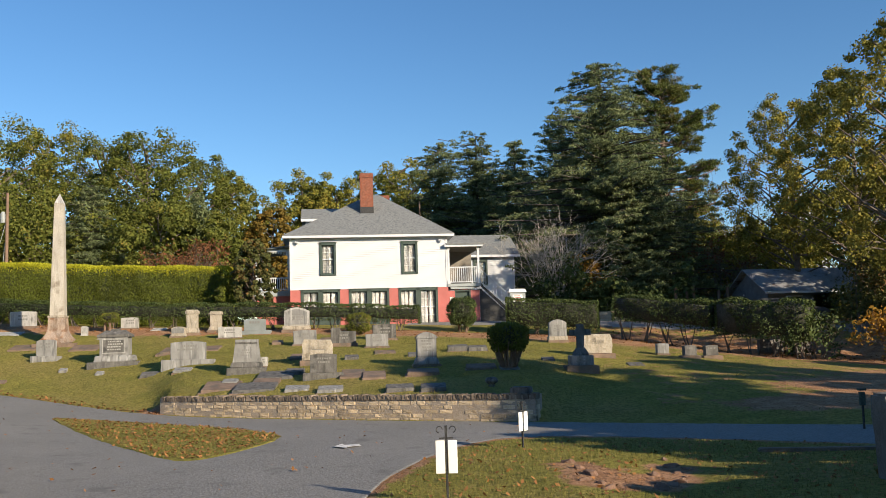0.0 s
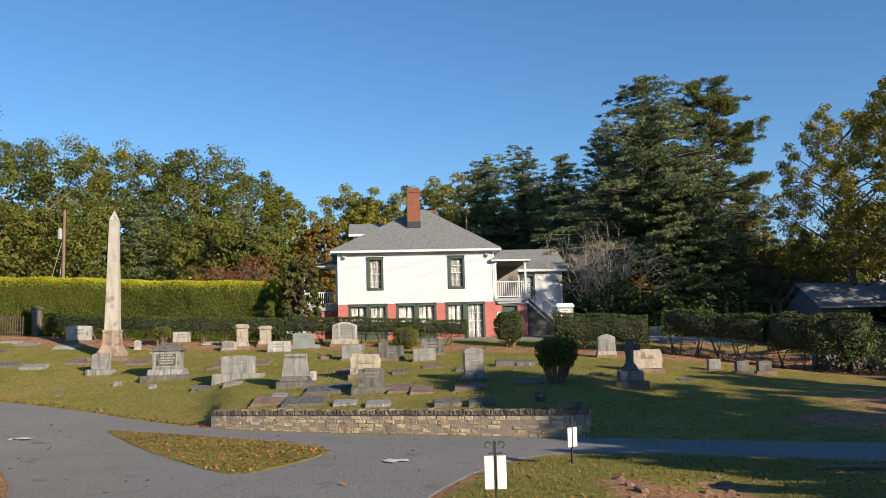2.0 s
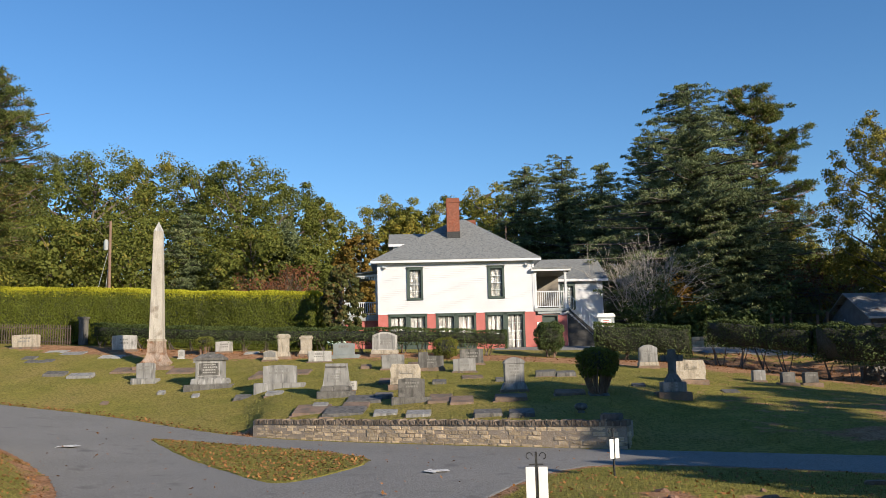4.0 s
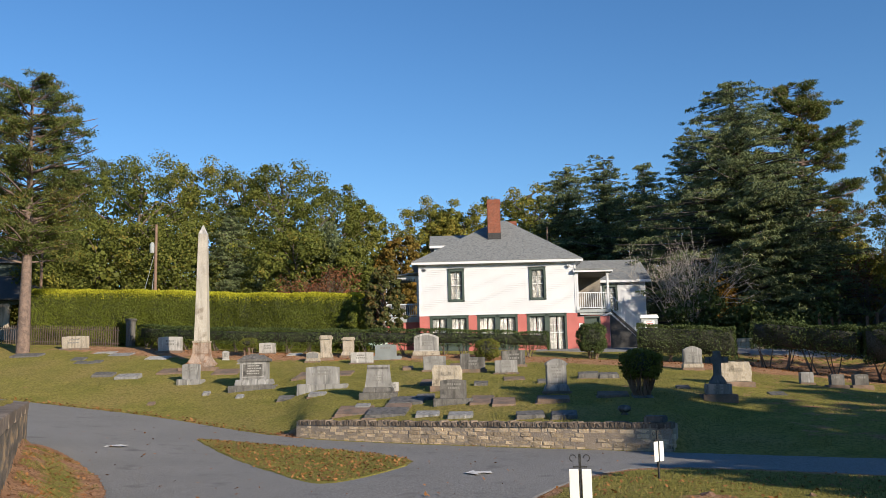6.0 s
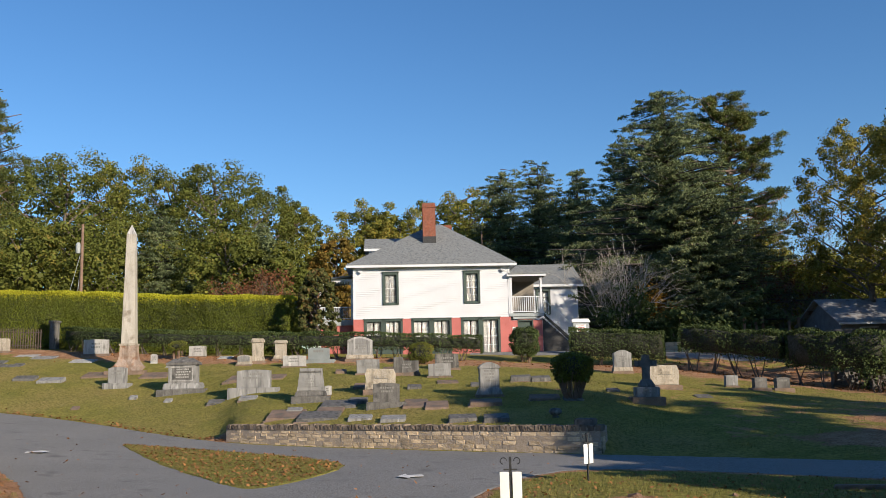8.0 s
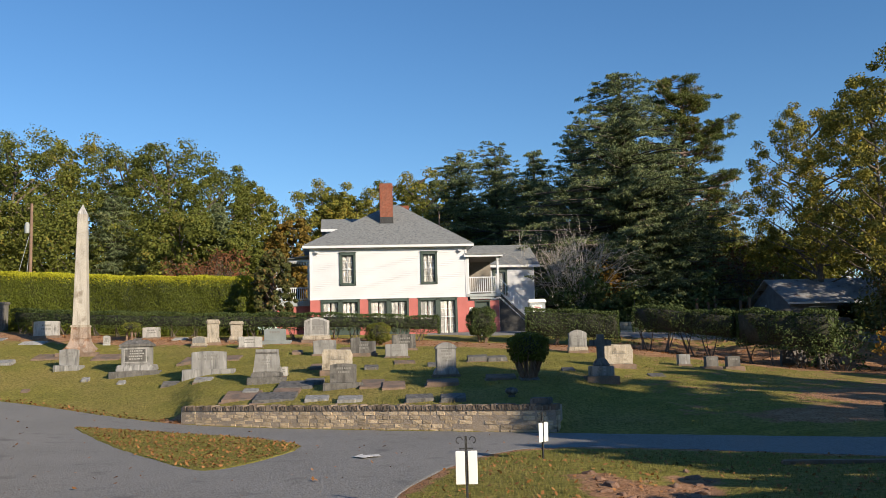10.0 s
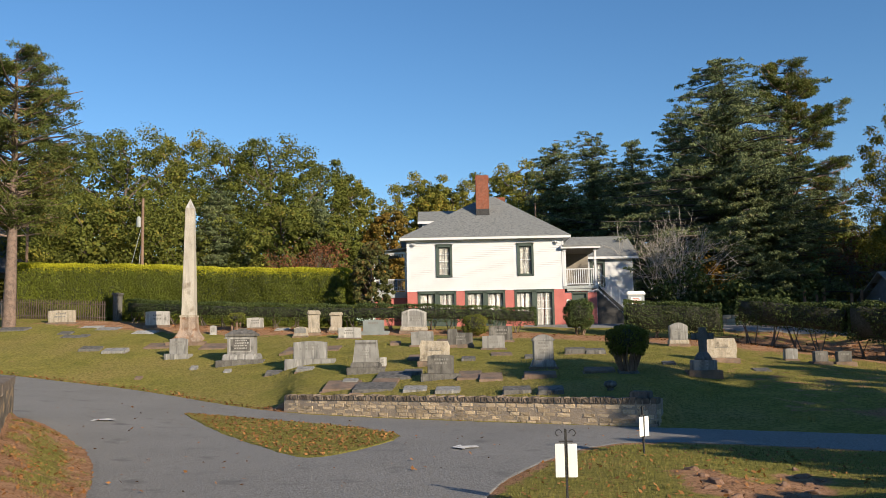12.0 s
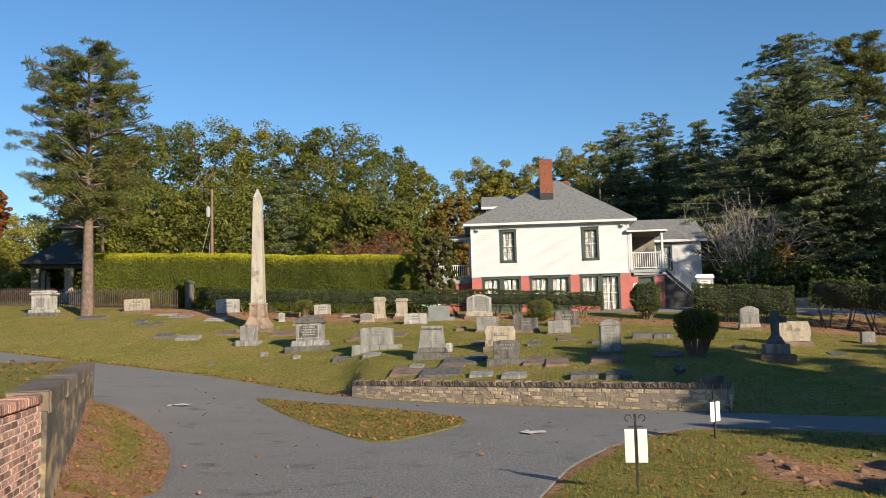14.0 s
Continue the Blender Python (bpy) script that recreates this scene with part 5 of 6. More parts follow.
slab(-0.33, 27.25, 0.83, 0.70, 0.21, DARKSTONE, "dark low block grave marker")
slab(-0.71, 30.59, 1.17, 0.70, 0.21, REDBASE, "dark low block grave marker")
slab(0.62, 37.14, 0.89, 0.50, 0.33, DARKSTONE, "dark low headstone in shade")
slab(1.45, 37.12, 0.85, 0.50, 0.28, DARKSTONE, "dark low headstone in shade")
slab(1.35, 31.52, 1.12, 0.90, 0.12, REDBASE, "clay-stained ledger slab")
slab(2.32, 31.01, 0.70, 0.80, 0.12, DARKSTONE, "dark ledger slab")
slab(-18.03, 36.29, 0.34, 0.30, 0.12, REDBASE, "small square corner stone")
slab(-16.10, 37.62, 0.35, 0.30, 0.15, GRANITE, "small square corner stone")
slab(-14.20, 36.66, 0.34, 0.30, 0.15, GRANITE, "small square corner stone")
slab(3.98, 33.66, 0.51, 0.40, 0.13, DARKSTONE, "small dark footstone")
slab(7.23, 33.26, 0.62, 0.70, 0.06, DARKSTONE, "flat dark grave marker")
slab(-7.56, 40.56, 0.53, 0.40, 0.21, REDBASE, "small clay-stained footstone")
slab(-5.66, 35.86, 1.16, 0.90, 0.19, REDBASE, "clay-stained coping slab")
slab(-14.80, 46.04, 0.79, 0.60, 0.09, MARBLE, "flat pale grave marker")
slab(-13.66, 45.82, 0.66, 0.60, 0.09, MARBLE, "flat pale grave marker")
slab(-16.78, 43.92, 0.75, 0.80, 0.09, MARBLE, "flat pale ledger stone")
slab(-16.79, 41.39, 1.37, 1.20, 0.14, REDBASE, "clay-stained ledger slab beside the obelisk")
slab(-19.64, 41.72, 1.67, 1.20, 0.11, REDBASE, "clay-stained ledger slab beside the obelisk")
slab(-3.66, 35.41, 0.59, 0.50, 0.18, DARKSTONE, "dark footstone")
slab(-5.45, 32.45, 0.71, 0.60, 0.21, DARKSTONE, "dark footstone")
slab(-26.56, 44.92, 0.76, 0.60, 0.09, DARKSTONE, "small flat grave marker")
slab(-25.09, 44.15, 0.56, 0.60, 0.09, DARKSTONE, "small flat grave marker")
slab(-26.01, 46.39, 1.29, 1.00, 0.06, MARBLE, "flat white ledger stone")
slab(-30.30, 45.83, 1.82, 0.80, 0.13, DARKSTONE, "row of low dark grave markers")
slab(-5.47, 41.60, 0.64, 0.60, 0.11, REDBASE, "flat clay-stained marker")
slab(-2.40, 36.87, 0.94, 0.80, 0.09, REDBASE, "flat clay-stained marker")
slab(-1.20, 35.68, 0.45, 0.50, 0.18, DARKSTONE, "small dark footstone")


broadleaf(-44.9, 70.0, 12.6, 8.6, L_OAK, 20, label="tall broadleaf tree with green foliage")
broadleaf(-44.2, 76.1, 16.2, 13.4, L_OAK, 21, label="tall dark oak in the tree line")
broadleaf(-38.3, 74.8, 17.0, 14.3, L_OAK, 22, label="broad dark oak in the tree line")
broadleaf(-36.8, 82.1, 17.9, 12.1, L_OLIVE, 23, label="olive-tinged broadleaf tree in the tree line")
broadleaf(-30.6, 80.4, 16.8, 12.4, L_OAK, 24, label="broad dark oak in the tree line")
broadleaf(-25.3, 75.9, 16.5, 13.0, L_OAK, 25, label="tallest dark oak in the tree line")
broadleaf(-22.0, 81.1, 15.4, 11.7, L_OAK, 26, label="dark broadleaf tree in the tree line")
broadleaf(-20.8, 87.6, 14.8, 6.7, L_OLIVE, 27, label="olive broadleaf tree in the tree line")
broadleaf(-31.6, 68.0, 9.8, 14.1, L_OAK, 28, label="green understory tree before the tree line")
broadleaf(-36.4, 64.5, 9.3, 13.5, L_OAK, 29, label="green understory tree before the tree line")
broadleaf(-21.9, 68.6, 9.2, 11.1, L_OAK, 30, label="low green tree behind the clipped hedge")
broadleaf(-18.9, 71.6, 9.1, 7.3, L_OAK, 31, label="low green tree behind the clipped hedge")
broadleaf(-39.7, 62.5, 8.1, 9.9, L_OAK, 32, label="low green tree behind the clipped hedge")
broadleaf(-15.2, 80.0, 10.6, 5.6, L_AMBER, 60, label="orange-gold autumn tree behind the house")
broadleaf(-13.9, 88.9, 15.1, 10.0, L_OLIVE, 61, label="green and gold tree behind the house")
broadleaf(-10.2, 87.4, 14.4, 8.9, L_OLIVE, 62, label="olive tree behind the house")
broadleaf(-7.6, 94.7, 16.8, 8.5, L_OAK, 63, label="tall thin-crowned tree behind the house", clumps=60)
broadleaf(-4.1, 91.9, 16.9, 11.3, L_OLIVE, 64, label="open olive-crowned tree behind the house", clumps=70)
broadleaf(-2.3, 85.0, 12.3, 13.3, L_OLIVE, 65, label="olive tree behind the house")
broadleaf(-3.4, 96.9, 17.5, 9.7, L_OAK, 66, label="tall green tree behind the house")
broadleaf(-13.5, 96.1, 15.8, 7.6, L_OAK, 67, label="green tree behind the house")
broadleaf(6.4, 94.8, 16.8, 12.6, L_OAK, 68, label="green tree behind the house")
broadleaf(22.8, 81.9, 11.3, 9.9, L_OLIVE, 69, label="olive tree under the pine")
broadleaf(23.2, 57.5, 15.0, 9.8, L_YELLOW, 70, label="open yellow-green tree with spreading limbs", low=0.27, bark=BARK, clumps=200, count=150, leaf=0.135, spread=0.062, inner=0, bough=0.005)
broadleaf(22.4, 46.9, 13.8, 9.4, L_YELLOW, 71, label="open yellowing tree with pale spreading limbs", low=0.27, bark=BARK, clumps=200, count=150, leaf=0.135, spread=0.062, inner=0, bough=0.005)
broadleaf(22.1, 40.3, 16.6, 9.4, L_YELLOW, 72, label="tall yellowing tree with spreading limbs", low=0.27, clumps=200, count=150, leaf=0.135, spread=0.062, inner=0, bough=0.005)
broadleaf(31.1, 68.3, 10.0, 14.8, L_OAK, 73, label="dark tree in the shade behind the shed")
broadleaf(24.1, 67.9, 7.2, 9.0, L_OLIVE, 74, label="rusty olive understory tree")
broadleaf(20.5, 72.1, 7.8, 8.4, L_OAK, 75, label="dark understory tree beside the drive")
broadleaf(29.5, 52.2, 12.2, 11.4, L_OAK, 76, label="dark tree beyond the shed")
broadleaf(31.3, 51.2, 15.3, 11.2, L_OAK, 77, label="dark tree beyond the shed")
broadleaf(-57.3, 75.9, 8.1, 15.7, L_OLIVE, 78, label="yellowing tree behind the pavilion")
broadleaf(-58.5, 68.4, 6.6, 14.4, L_OLIVE, 79, label="yellowing tree beyond the pavilion")
broadleaf(-37.9, 46.9, 8.3, 2.5, L_RUST, 80, low=0.6, count=120, inner=0, label="rusty autumn tree beside the pavilion")
broadleaf(-48.2, 76.0, 7.2, 9.1, L_OLIVE, 81, label="yellowing tree behind the pine")
cedar(0.1, 80.0, 16.9, 13.5, L_CEDAR, 100, "dark conifer behind the house")
cedar(3.7, 83.9, 18.3, 14.7, L_CEDAR, 101, "tall dark conifer behind the house")
cedar(7.0, 79.7, 16.7, 13.9, L_CEDAR, 102, "dark conifer beside the great cedar")
cedar(12.65, 66.7, 20.2, 21.5, L_CEDAR, 103, "huge blue-green cedar with drooping boughs", dense=1.5, leaf=0.27, count=40)
cedar(10.5, 73.2, 18.2, 12.2, L_CEDAR, 104, "dark cedar crowding the great cedar", dense=1.0)
cedar(-26.6, 66.9, 10.4, 6.6, L_CEDAR, 105, "pointed dark juniper before the tree line", leaf=0.28)
cedar(-19.3, 70.4, 10.2, 3.2, L_CEDAR, 106, "pointed green juniper before the tree line")
cedar(14.5, 62.3, 11.6, 9.8, L_CEDAR, 107, "spreading lower cedar beside the great cedar", dense=1.1, leaf=0.28, count=36)
pine(18.6, 71.6, 21.4, 10.6, 131, "tall pine with open crown beyond the cedar", low=0.3, clumps=560, count=150, leaf=0.24)
pine(-31.25, 47.2, 16.9, 9.2, 132, "tall lone pine with bare trunk on the lawn", low=0.38, clumps=560, count=115, leaf=0.21)
twiggy(7.6, 60.5, 8.4, 6.4, 140, PALEBARK, "leafless pale shrub tangled beside the house", stems=9, depth=4, r=0.055)
twiggy(-18.3, 93.2, 16.8, 3.6, 141, PALEBARK, "thin leafless tree behind the house", stems=3)
twiggy(22.9, 68.3, 14.1, 2.9, 142, BARK, "thin nearly leafless tree in the gap", stems=3, sprigs=L_RED)
twiggy(19.9, 62.9, 7.2, 4.8, 143, BARK, "bare brown thicket tree", stems=6, sprigs=L_RED)
twiggy(22.1, 60.1, 5.6, 4.6, 144, BARK, "bare brown thicket tree by the shed", stems=6)
twiggy(-18.5, 63.4, 6.5, 5.0, 145, BARK, "bare brown shrub behind the clipped hedge", stems=8, name="bare_shrub", sprigs=L_RED)
broadleaf(-10.4, 48.8, 5.1, 2.2, L_MAG, 150, low=0.26, leaf=0.15, clumps=90, count=150, inner=0, spread=0.11, name="magnolia_tree", label="small bronze-green magnolia beside the house porch")
thicket(9.4, 59.3, 5.9, 3.0, 3.9, L_HOLLY, 160, "dark evergreen undergrowth at the foot of the cedar")
thicket(13.8, 58.4, 6.5, 3.0, 3.8, L_HOLLY, 161, "dark evergreen undergrowth behind the drive")
thicket(18.2, 63.4, 6.1, 3.0, 3.6, L_OAK, 162, "green undergrowth behind the drive")
thicket(25.1, 65.3, 6.7, 3.0, 3.9, L_OLIVE, 163, "olive undergrowth behind the shed")
thicket(28.9, 59.4, 8.4, 3.0, 3.0, L_OAK, 164, "dark undergrowth beyond the shed")
thicket(23.6, 45.4, 6.0, 3.0, 4.4, L_MAG, 175, "brownish tangled undergrowth under the yellowing trees", clumps=90, count=110, leaf=0.16)
thicket(26.4, 52.8, 5.0, 2.0, 3.8, L_OLIVE, 176, "olive undergrowth crowding the shed", clumps=60, count=110, leaf=0.16)
thicket(10.6, 61.1, 1.6, 1.5, 5.1, L_GOLD, 165, "orange-leaved vine at the edge of the cedar")
thicket(22.2, 71.6, 6.6, 3.0, 5.4, L_OAK, 166, "dark undergrowth beyond the drive")
thicket(-34.9, 58.4, 10.3, 3.0, 5.2, L_OLIVE, 167, "yellow-green undergrowth behind the clipped hedge")
thicket(-26.8, 62.5, 10.8, 3.0, 5.7, L_OLIVE, 168, "yellow-green undergrowth behind the clipped hedge")
thicket(-16.6, 66.0, 6.0, 3.0, 6.3, L_RED, 169, "rusty undergrowth behind the clipped hedge")
thicket(-10.0, 84.4, 13.0, 3.0, 8.5, L_OAK, 170, "dark undergrowth behind the house")
thicket(2.9, 79.9, 13.2, 3.0, 8.8, L_OAK, 171, "dark undergrowth behind the house")
thicket(-52.6, 66.8, 14.6, 3.0, 4.2, L_OAK, 172, "dark undergrowth beyond the pavilion", clumps=90)
thicket(-45.5, 61.5, 10.0, 3.0, 3.6, L_OAK, 173, "dark undergrowth beside the pavilion", clumps=80)
thicket(-56.0, 72.0, 16.0, 3.0, 6.5, L_OLIVE, 174, "yellow-green undergrowth behind the pavilion", clumps=110)


# ---- unseen tall trees added beside and behind the eye to shade lane and lawn ----
for k, (x, y, h, w) in enumerate(((20.0, 9.9, 11.2, 4.2), (24.0, 6.4, 12.8, 4.6), (25.0, 8.9, 14.0, 7.0), (28.5, 8.4, 16.4, 7.4), (30.0, 4.8, 17.5, 6.5), (31.0, 14.5, 12.6, 7.0), (36.5, 19.5, 11.0, 7.0), (38.5, 27.5, 11.0, 7.0), (27.5, 19.5, 8.5, 5.0), (31.5, 33.5, 9.5, 6.0), (37.0, 38.5, 9.0, 6.5))):
    broadleaf(x, y, h, w, L_OAK, 301 + k, label="unseen tall oak added beside the lane for its shade", clumps=95, count=95, leaf=0.36, inner=12)
# unseen ring, added to block sky light and deepen the shade
for k, (x, y, h, w) in enumerate(((-26, -12, 16, 15), (-11, -17, 17, 15), (4, -23, 18, 15), (17, -31, 18, 14), (-36, 8, 15, 13))):
    broadleaf(x, y, h, w, L_OAK, 340 + k, label="unseen spreading oak added behind the eye to block sky light", clumps=70, count=70, leaf=0.5, inner=20)
# low unseen crowns, added to shade the near verge and the lane
for k, (x, y, h, w) in enumerate(((13.8, 7.2, 4.4, 4.2), (16.6, 8.4, 7.4, 4.6), (11.0, 7.4, 3.5, 4.0), (9.4, 8.8, 3.0, 3.2), (13.4, 11.4, 5.0, 4.2), (16.0, 12.6, 7.0, 4.6), (12.6, 14.6, 3.4, 3.2))):
    broadleaf(x, y, h, w, L_OAK, 320 + k, label="unseen young oak added beside the lane for its shade", clumps=75, count=90, leaf=0.26, inner=8)


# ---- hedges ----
# core: a darker green puts this hedge's inner shade into colour
clipped("tall_hedge", [(-34.3, 52.6), (-26, 52.6), (-19, 51.6), (-12.15, 51.0)], 3.35, 2.4, L_HEDGE, 1, "tall flat-topped clipped yellow-green conifer hedge", leaf=0.11, per=760, wave=0.045, upright=1.6, slim=0.36, growth=L_TOP, core=mat("green_inner_shade", (0.06, 0.075, 0.014), 1.0, 0.6, 4, 20, 0.0))
LOWX = np.arange(-25.2, -0.4, 1.6)
clipped("low_hedge", [(x, float(hedge_y(x)) + 0.2 + 1.1 * float(step(-21.0, -26.6, x))) for x in LOWX], 1.32, 0.9, L_HOLLY, 2, "long low clipped dark evergreen hedge with bare stems below", leaf=0.085, per=420, lift=0.45)
clipped("low_hedge", [(3.4, 46.4), (5.6, 46.0), (8.0, 45.5)], 1.85, 1.1, L_HOLLY, 3, "clipped dark evergreen hedge beside the drive", leaf=0.085, per=420, lift=0.3)
clipped("low_hedge", [(8.9, 45.2), (11.2, 43.6), (12.9, 42.3)], 2.3, 1.2, L_HOLLY, 4, "clipped evergreen hedge raised on bare stems", leaf=0.09, per=380, lift=0.95, wave=0.1)
clipped("low_hedge", [(13.2, 42.1), (14.8, 40.8), (16.4, 39.6)], 2.5, 1.5, L_HOLLY, 5, "dark overgrown hedge raised on bare stems", leaf=0.1, per=340, lift=0.8, wave=0.16)
shrub(1.03, 46.9, 1.85, 1.55, L_HOLLY, 6, "rounded clipped evergreen bush before the house", 0.085, 0.3, per=2600)
shrub(-4.2, 44.2, 1.05, 1.25, L_OAK, 7, "small rounded clipped shrub among the graves", 0.07, 0.05, per=3200)
shrub(2.3, 31.4, 1.62, 1.55, L_OAK, 8, "flared clipped shrub on reddish stems", 0.09, 0.6, flare=0.25, per=2200)
shrub(-17.2, 45.9, 1.0, 0.9, L_OAK, 9, "small leafy shrub on thin stems", 0.08, 0.5)


# ---- low stone wall along the lane ----
def lane_wall():
    w = thing("stone_wall", -9.5, float(road_far(-9.5)), 0, 0, "low mortared stone retaining wall with upright coping stones", "wall", kind="structure")
    ox, oy = -9.5, float(road_far(-9.5))
    rng = random.Random(5)
    xs = np.linspace(-9.5, 2.55, 60)
    core = bmesh.new()
    for a, b in zip(xs, xs[1:]):
        m = (a + b) / 2
        y = float(road_far(m)) + 0.22
        ang = math.atan2(float(road_far(b) - road_far(a)), b - a)
        L = (b - a) / math.cos(ang) + 0.01
        top = 0.62 + 0.11 * (m + 9.5) / 12
        k = box(bmesh.new(), 0, 0.13, -0.3, L, 0.62, top + 0.3)
        bmesh.ops.transform(k, verts=k.verts, matrix=pose(m - ox, y - oy, 0, 0, 0, math.degrees(ang)))
        tmp = bpy.data.meshes.new("t")
        k.to_mesh(tmp)
        k.free()
        core.from_mesh(tmp)
        bpy.data.meshes.remove(tmp)
    part("mortar_core", core, MORTAR, w)
    shapes = []
    for i in range(8):
        bm = roughen(B(0, 0, 0, 1, 1, 1, 0.08), 0.06, 1, 2.5, i)
        me = bpy.data.meshes.new("stone")
        bm.to_mesh(me)
        bm.free()
        me.materials.append(WALLSTONE)
        shapes.append(me)
    caps = []
    for me in shapes:
        c = me.copy()
        c.name = "coping_stone"
        c.materials[0] = CAPSTONE
        caps.append(c)
    def lay(shape_list, name, s, length, z, hgt, depth, yoff):
        x = s
        y = float(road_far(x))
        ang = math.atan2(float(road_far(x + 0.1) - road_far(x - 0.1)), 0.2)
        ob = child(name, rng.choice(shape_list), None, w)
        ob.location = (x - ox, y - oy + yoff, z)
        ob.rotation_euler.z = ang
        ob.scale = (length, depth, hgt)
    for row in range(5):
        x = -9.5 + rng.uniform(0, 0.2)
        while x < 2.5:
            L = rng.uniform(0.2, 0.52)
            top = 0.62 + 0.11 * (x + 9.5) / 12
            base = -0.05 if x > -7 else float(road_z(x)) - 0.02
            hh = (top - 0.14 - base) / 5
            if base + row * hh > float(road_z(x)) - 0.12 and x + L < 2.6:
                lay(shapes, "stone", x + L * 0.43, L * 0.86 / 0.9 - 0.01, base + row * hh + 0.005, hh * rng.uniform(0.9, 1.04), 0.2, 0.13 + rng.uniform(-0.015, 0.01))
            x += L * 0.86
    for row in range(5):
        for q in range(2):
            lay(shapes, "stone", 2.5, 0.2, -0.05 + row * 0.128, 0.124, 0.3, 0.24 + 0.31 * q)
    x = -9.45
    while x < 2.5:
        L = rng.uniform(0.13, 0.22)
        top = 0.62 + 0.11 * (x + 9.5) / 12
        lay(caps, "coping_stone", x + L / 2, L - 0.025, top - 0.12, rng.uniform(0.14, 0.19), 0.42, 0.22)
        x += L * 0.93


lane_wall()
part("end_block", roughen(B(0, 0, 0, 0.55, 0.42, 0.2, 0.03), 0.015, 2), DARKSTONE, thing("coping_block", 2.15, float(road_far(2.15)) + 0.45, 0.74, -24, "dark flat stone block on the end of the wall", "stone block"))
urn = thing("stone_ball", 1.46, 27.6, gz(1.46, 27.6), 0, "grey stone ball on a small foot", "stone ball")
part("ball", lathe(bmesh.new(), [(0.11, -0.05), (0.11, 0.03), (0.08, 0.06), (0.16, 0.1), (0.21, 0.18), (0.16, 0.26), (0.05, 0.29)], 20), DARKSTONE, urn, smooth=True)


# ---- brick and stone wall on the near bank ----
def bank_wall():
    bx, by = BANK[0]
    turn = math.degrees(math.atan2(BANK[1][1], BANK[1][0]))
    w = thing("bank_wall", bx, by, 0, turn, "blackened stucco retaining wall with heavy stone coping", "wall", kind="structure")
    L = BANK[2]
    # local x runs along the wall away from the bricks, local -y faces the lane
    part("stucco", roughen(B(L / 2, 0.15, -0.4, L, 0.34, 2.05, 0.0, ), 0.02, 6, 1.2), STUCCO, w)
    part("return_stucco", B(L - 0.17, 2.2, -0.4, 0.34, 4.0, 1.95), STUCCO, w)
    bmc = B(0, 0, 0, 1, 1, 1, 0.04)
    roughen(bmc, 0.02, 1, 2)
    me = bpy.data.meshes.new("coping_stone")
    bmc.to_mesh(me)
    bmc.free()
    me.materials.append(CAPSTONE)
    x = 0.1
    while x < L:
        l = random.uniform(2.2, 3.6)
        l = min(l, L - x + 0.08)
        ob = child("coping_stone", me, None, w)
        ob.location, ob.scale = (x + l / 2, 0.17, 1.62 - 0.012 * x + random.uniform(-0.01, 0.01)), (l - 0.015, 0.44, 0.24)
        x += l
    # brick length, towards the eye
    b = thing("brick_wall", bx, by, 0, turn - 8, "red and brown brick retaining wall with pale mortar joints", "wall", kind="structure")
    part("mortar_core", B(-2.1, 0.16, -0.4, 4.2, 0.26, 2.1), PALEMORTAR, b)
    me = bpy.data.meshes.new("brick")
    bm = B(0, 0, 0, 0.194, 0.1, 0.053, 0.006)
    bm.to_mesh(me)
    bm.free()
    me.materials.append(BRICK)
    for r in range(17):
        for i in range(16):
            x = -0.12 - i * 0.21 - (0.105 if r % 2 else 0)
            ob = child("brick", me, None, b)
            ob.location = (x + random.uniform(-0.003, 0.003), 0.07 + random.uniform(-0.004, 0.004), 0.59 + r * 0.068)
    for i in range(50):
        ob = child("coping_brick", me, None, b)
        ob.matrix_local = pose(-0.05 - i * 0.069, 0.14 + random.uniform(-0.004, 0.004), 1.752 + random.uniform(-0.003, 0.003), 0, 0, 90) @ Matrix.Diagonal((1.35, 0.57, 1.7, 1))


bank_wall()


# ---- iron fence ----
def fence():
    f = thing("iron_fence", -27.05, 51.0, gz(-27.05, 51.0), 0, "rusty dark iron picket fence before the tall hedge", "fence")
    me = bpy.data.meshes.new("picket")
    bm = box(B(0, 0, 0, 0.036, 0.036, 1.12), 0, 0, 1.12, 0.04, 0.04, 0.1, 0, (0.1, 0.1))
    bm.to_mesh(me)
    bm.free()
    me.materials.append(RUSTIRON)
    n = 120
    for i in range(n):
        x = -26.95 - i * 0.17
        y = float(hedge_y(x)) + 0.9
        ob = child("picket", me, None, f)
        ob.location = (x + 27.05, y - 51.0, gz(x, y) - f.location.z)
    for k in (0.2, 0.98):
        pts = []
        for i in range(25):
            x = -26.85 - i * 0.85
            y = float(hedge_y(x)) + 0.9
            pts.append((x + 27.05, y - 51.0, gz(x, y) - f.location.z + k, 0.022))
        child("rail", mesh_np("rail", *tubes([pts], 4)), RUSTIRON, f)
    p = thing("fence_pillar", -26.65, 51.0, gz(-26.65, 51.0), 0, "dark stone fence pillar with a cap", "pillar")
    part("pillar_shaft", B(0, 0, -0.2, 0.42, 0.42, 1.75, 0.02), DARKSTONE, p)
    part("pillar_cap", B(0, 0, 1.55, 0.56, 0.56, 0.14, 0.03), DARKSTONE, p)


fence()


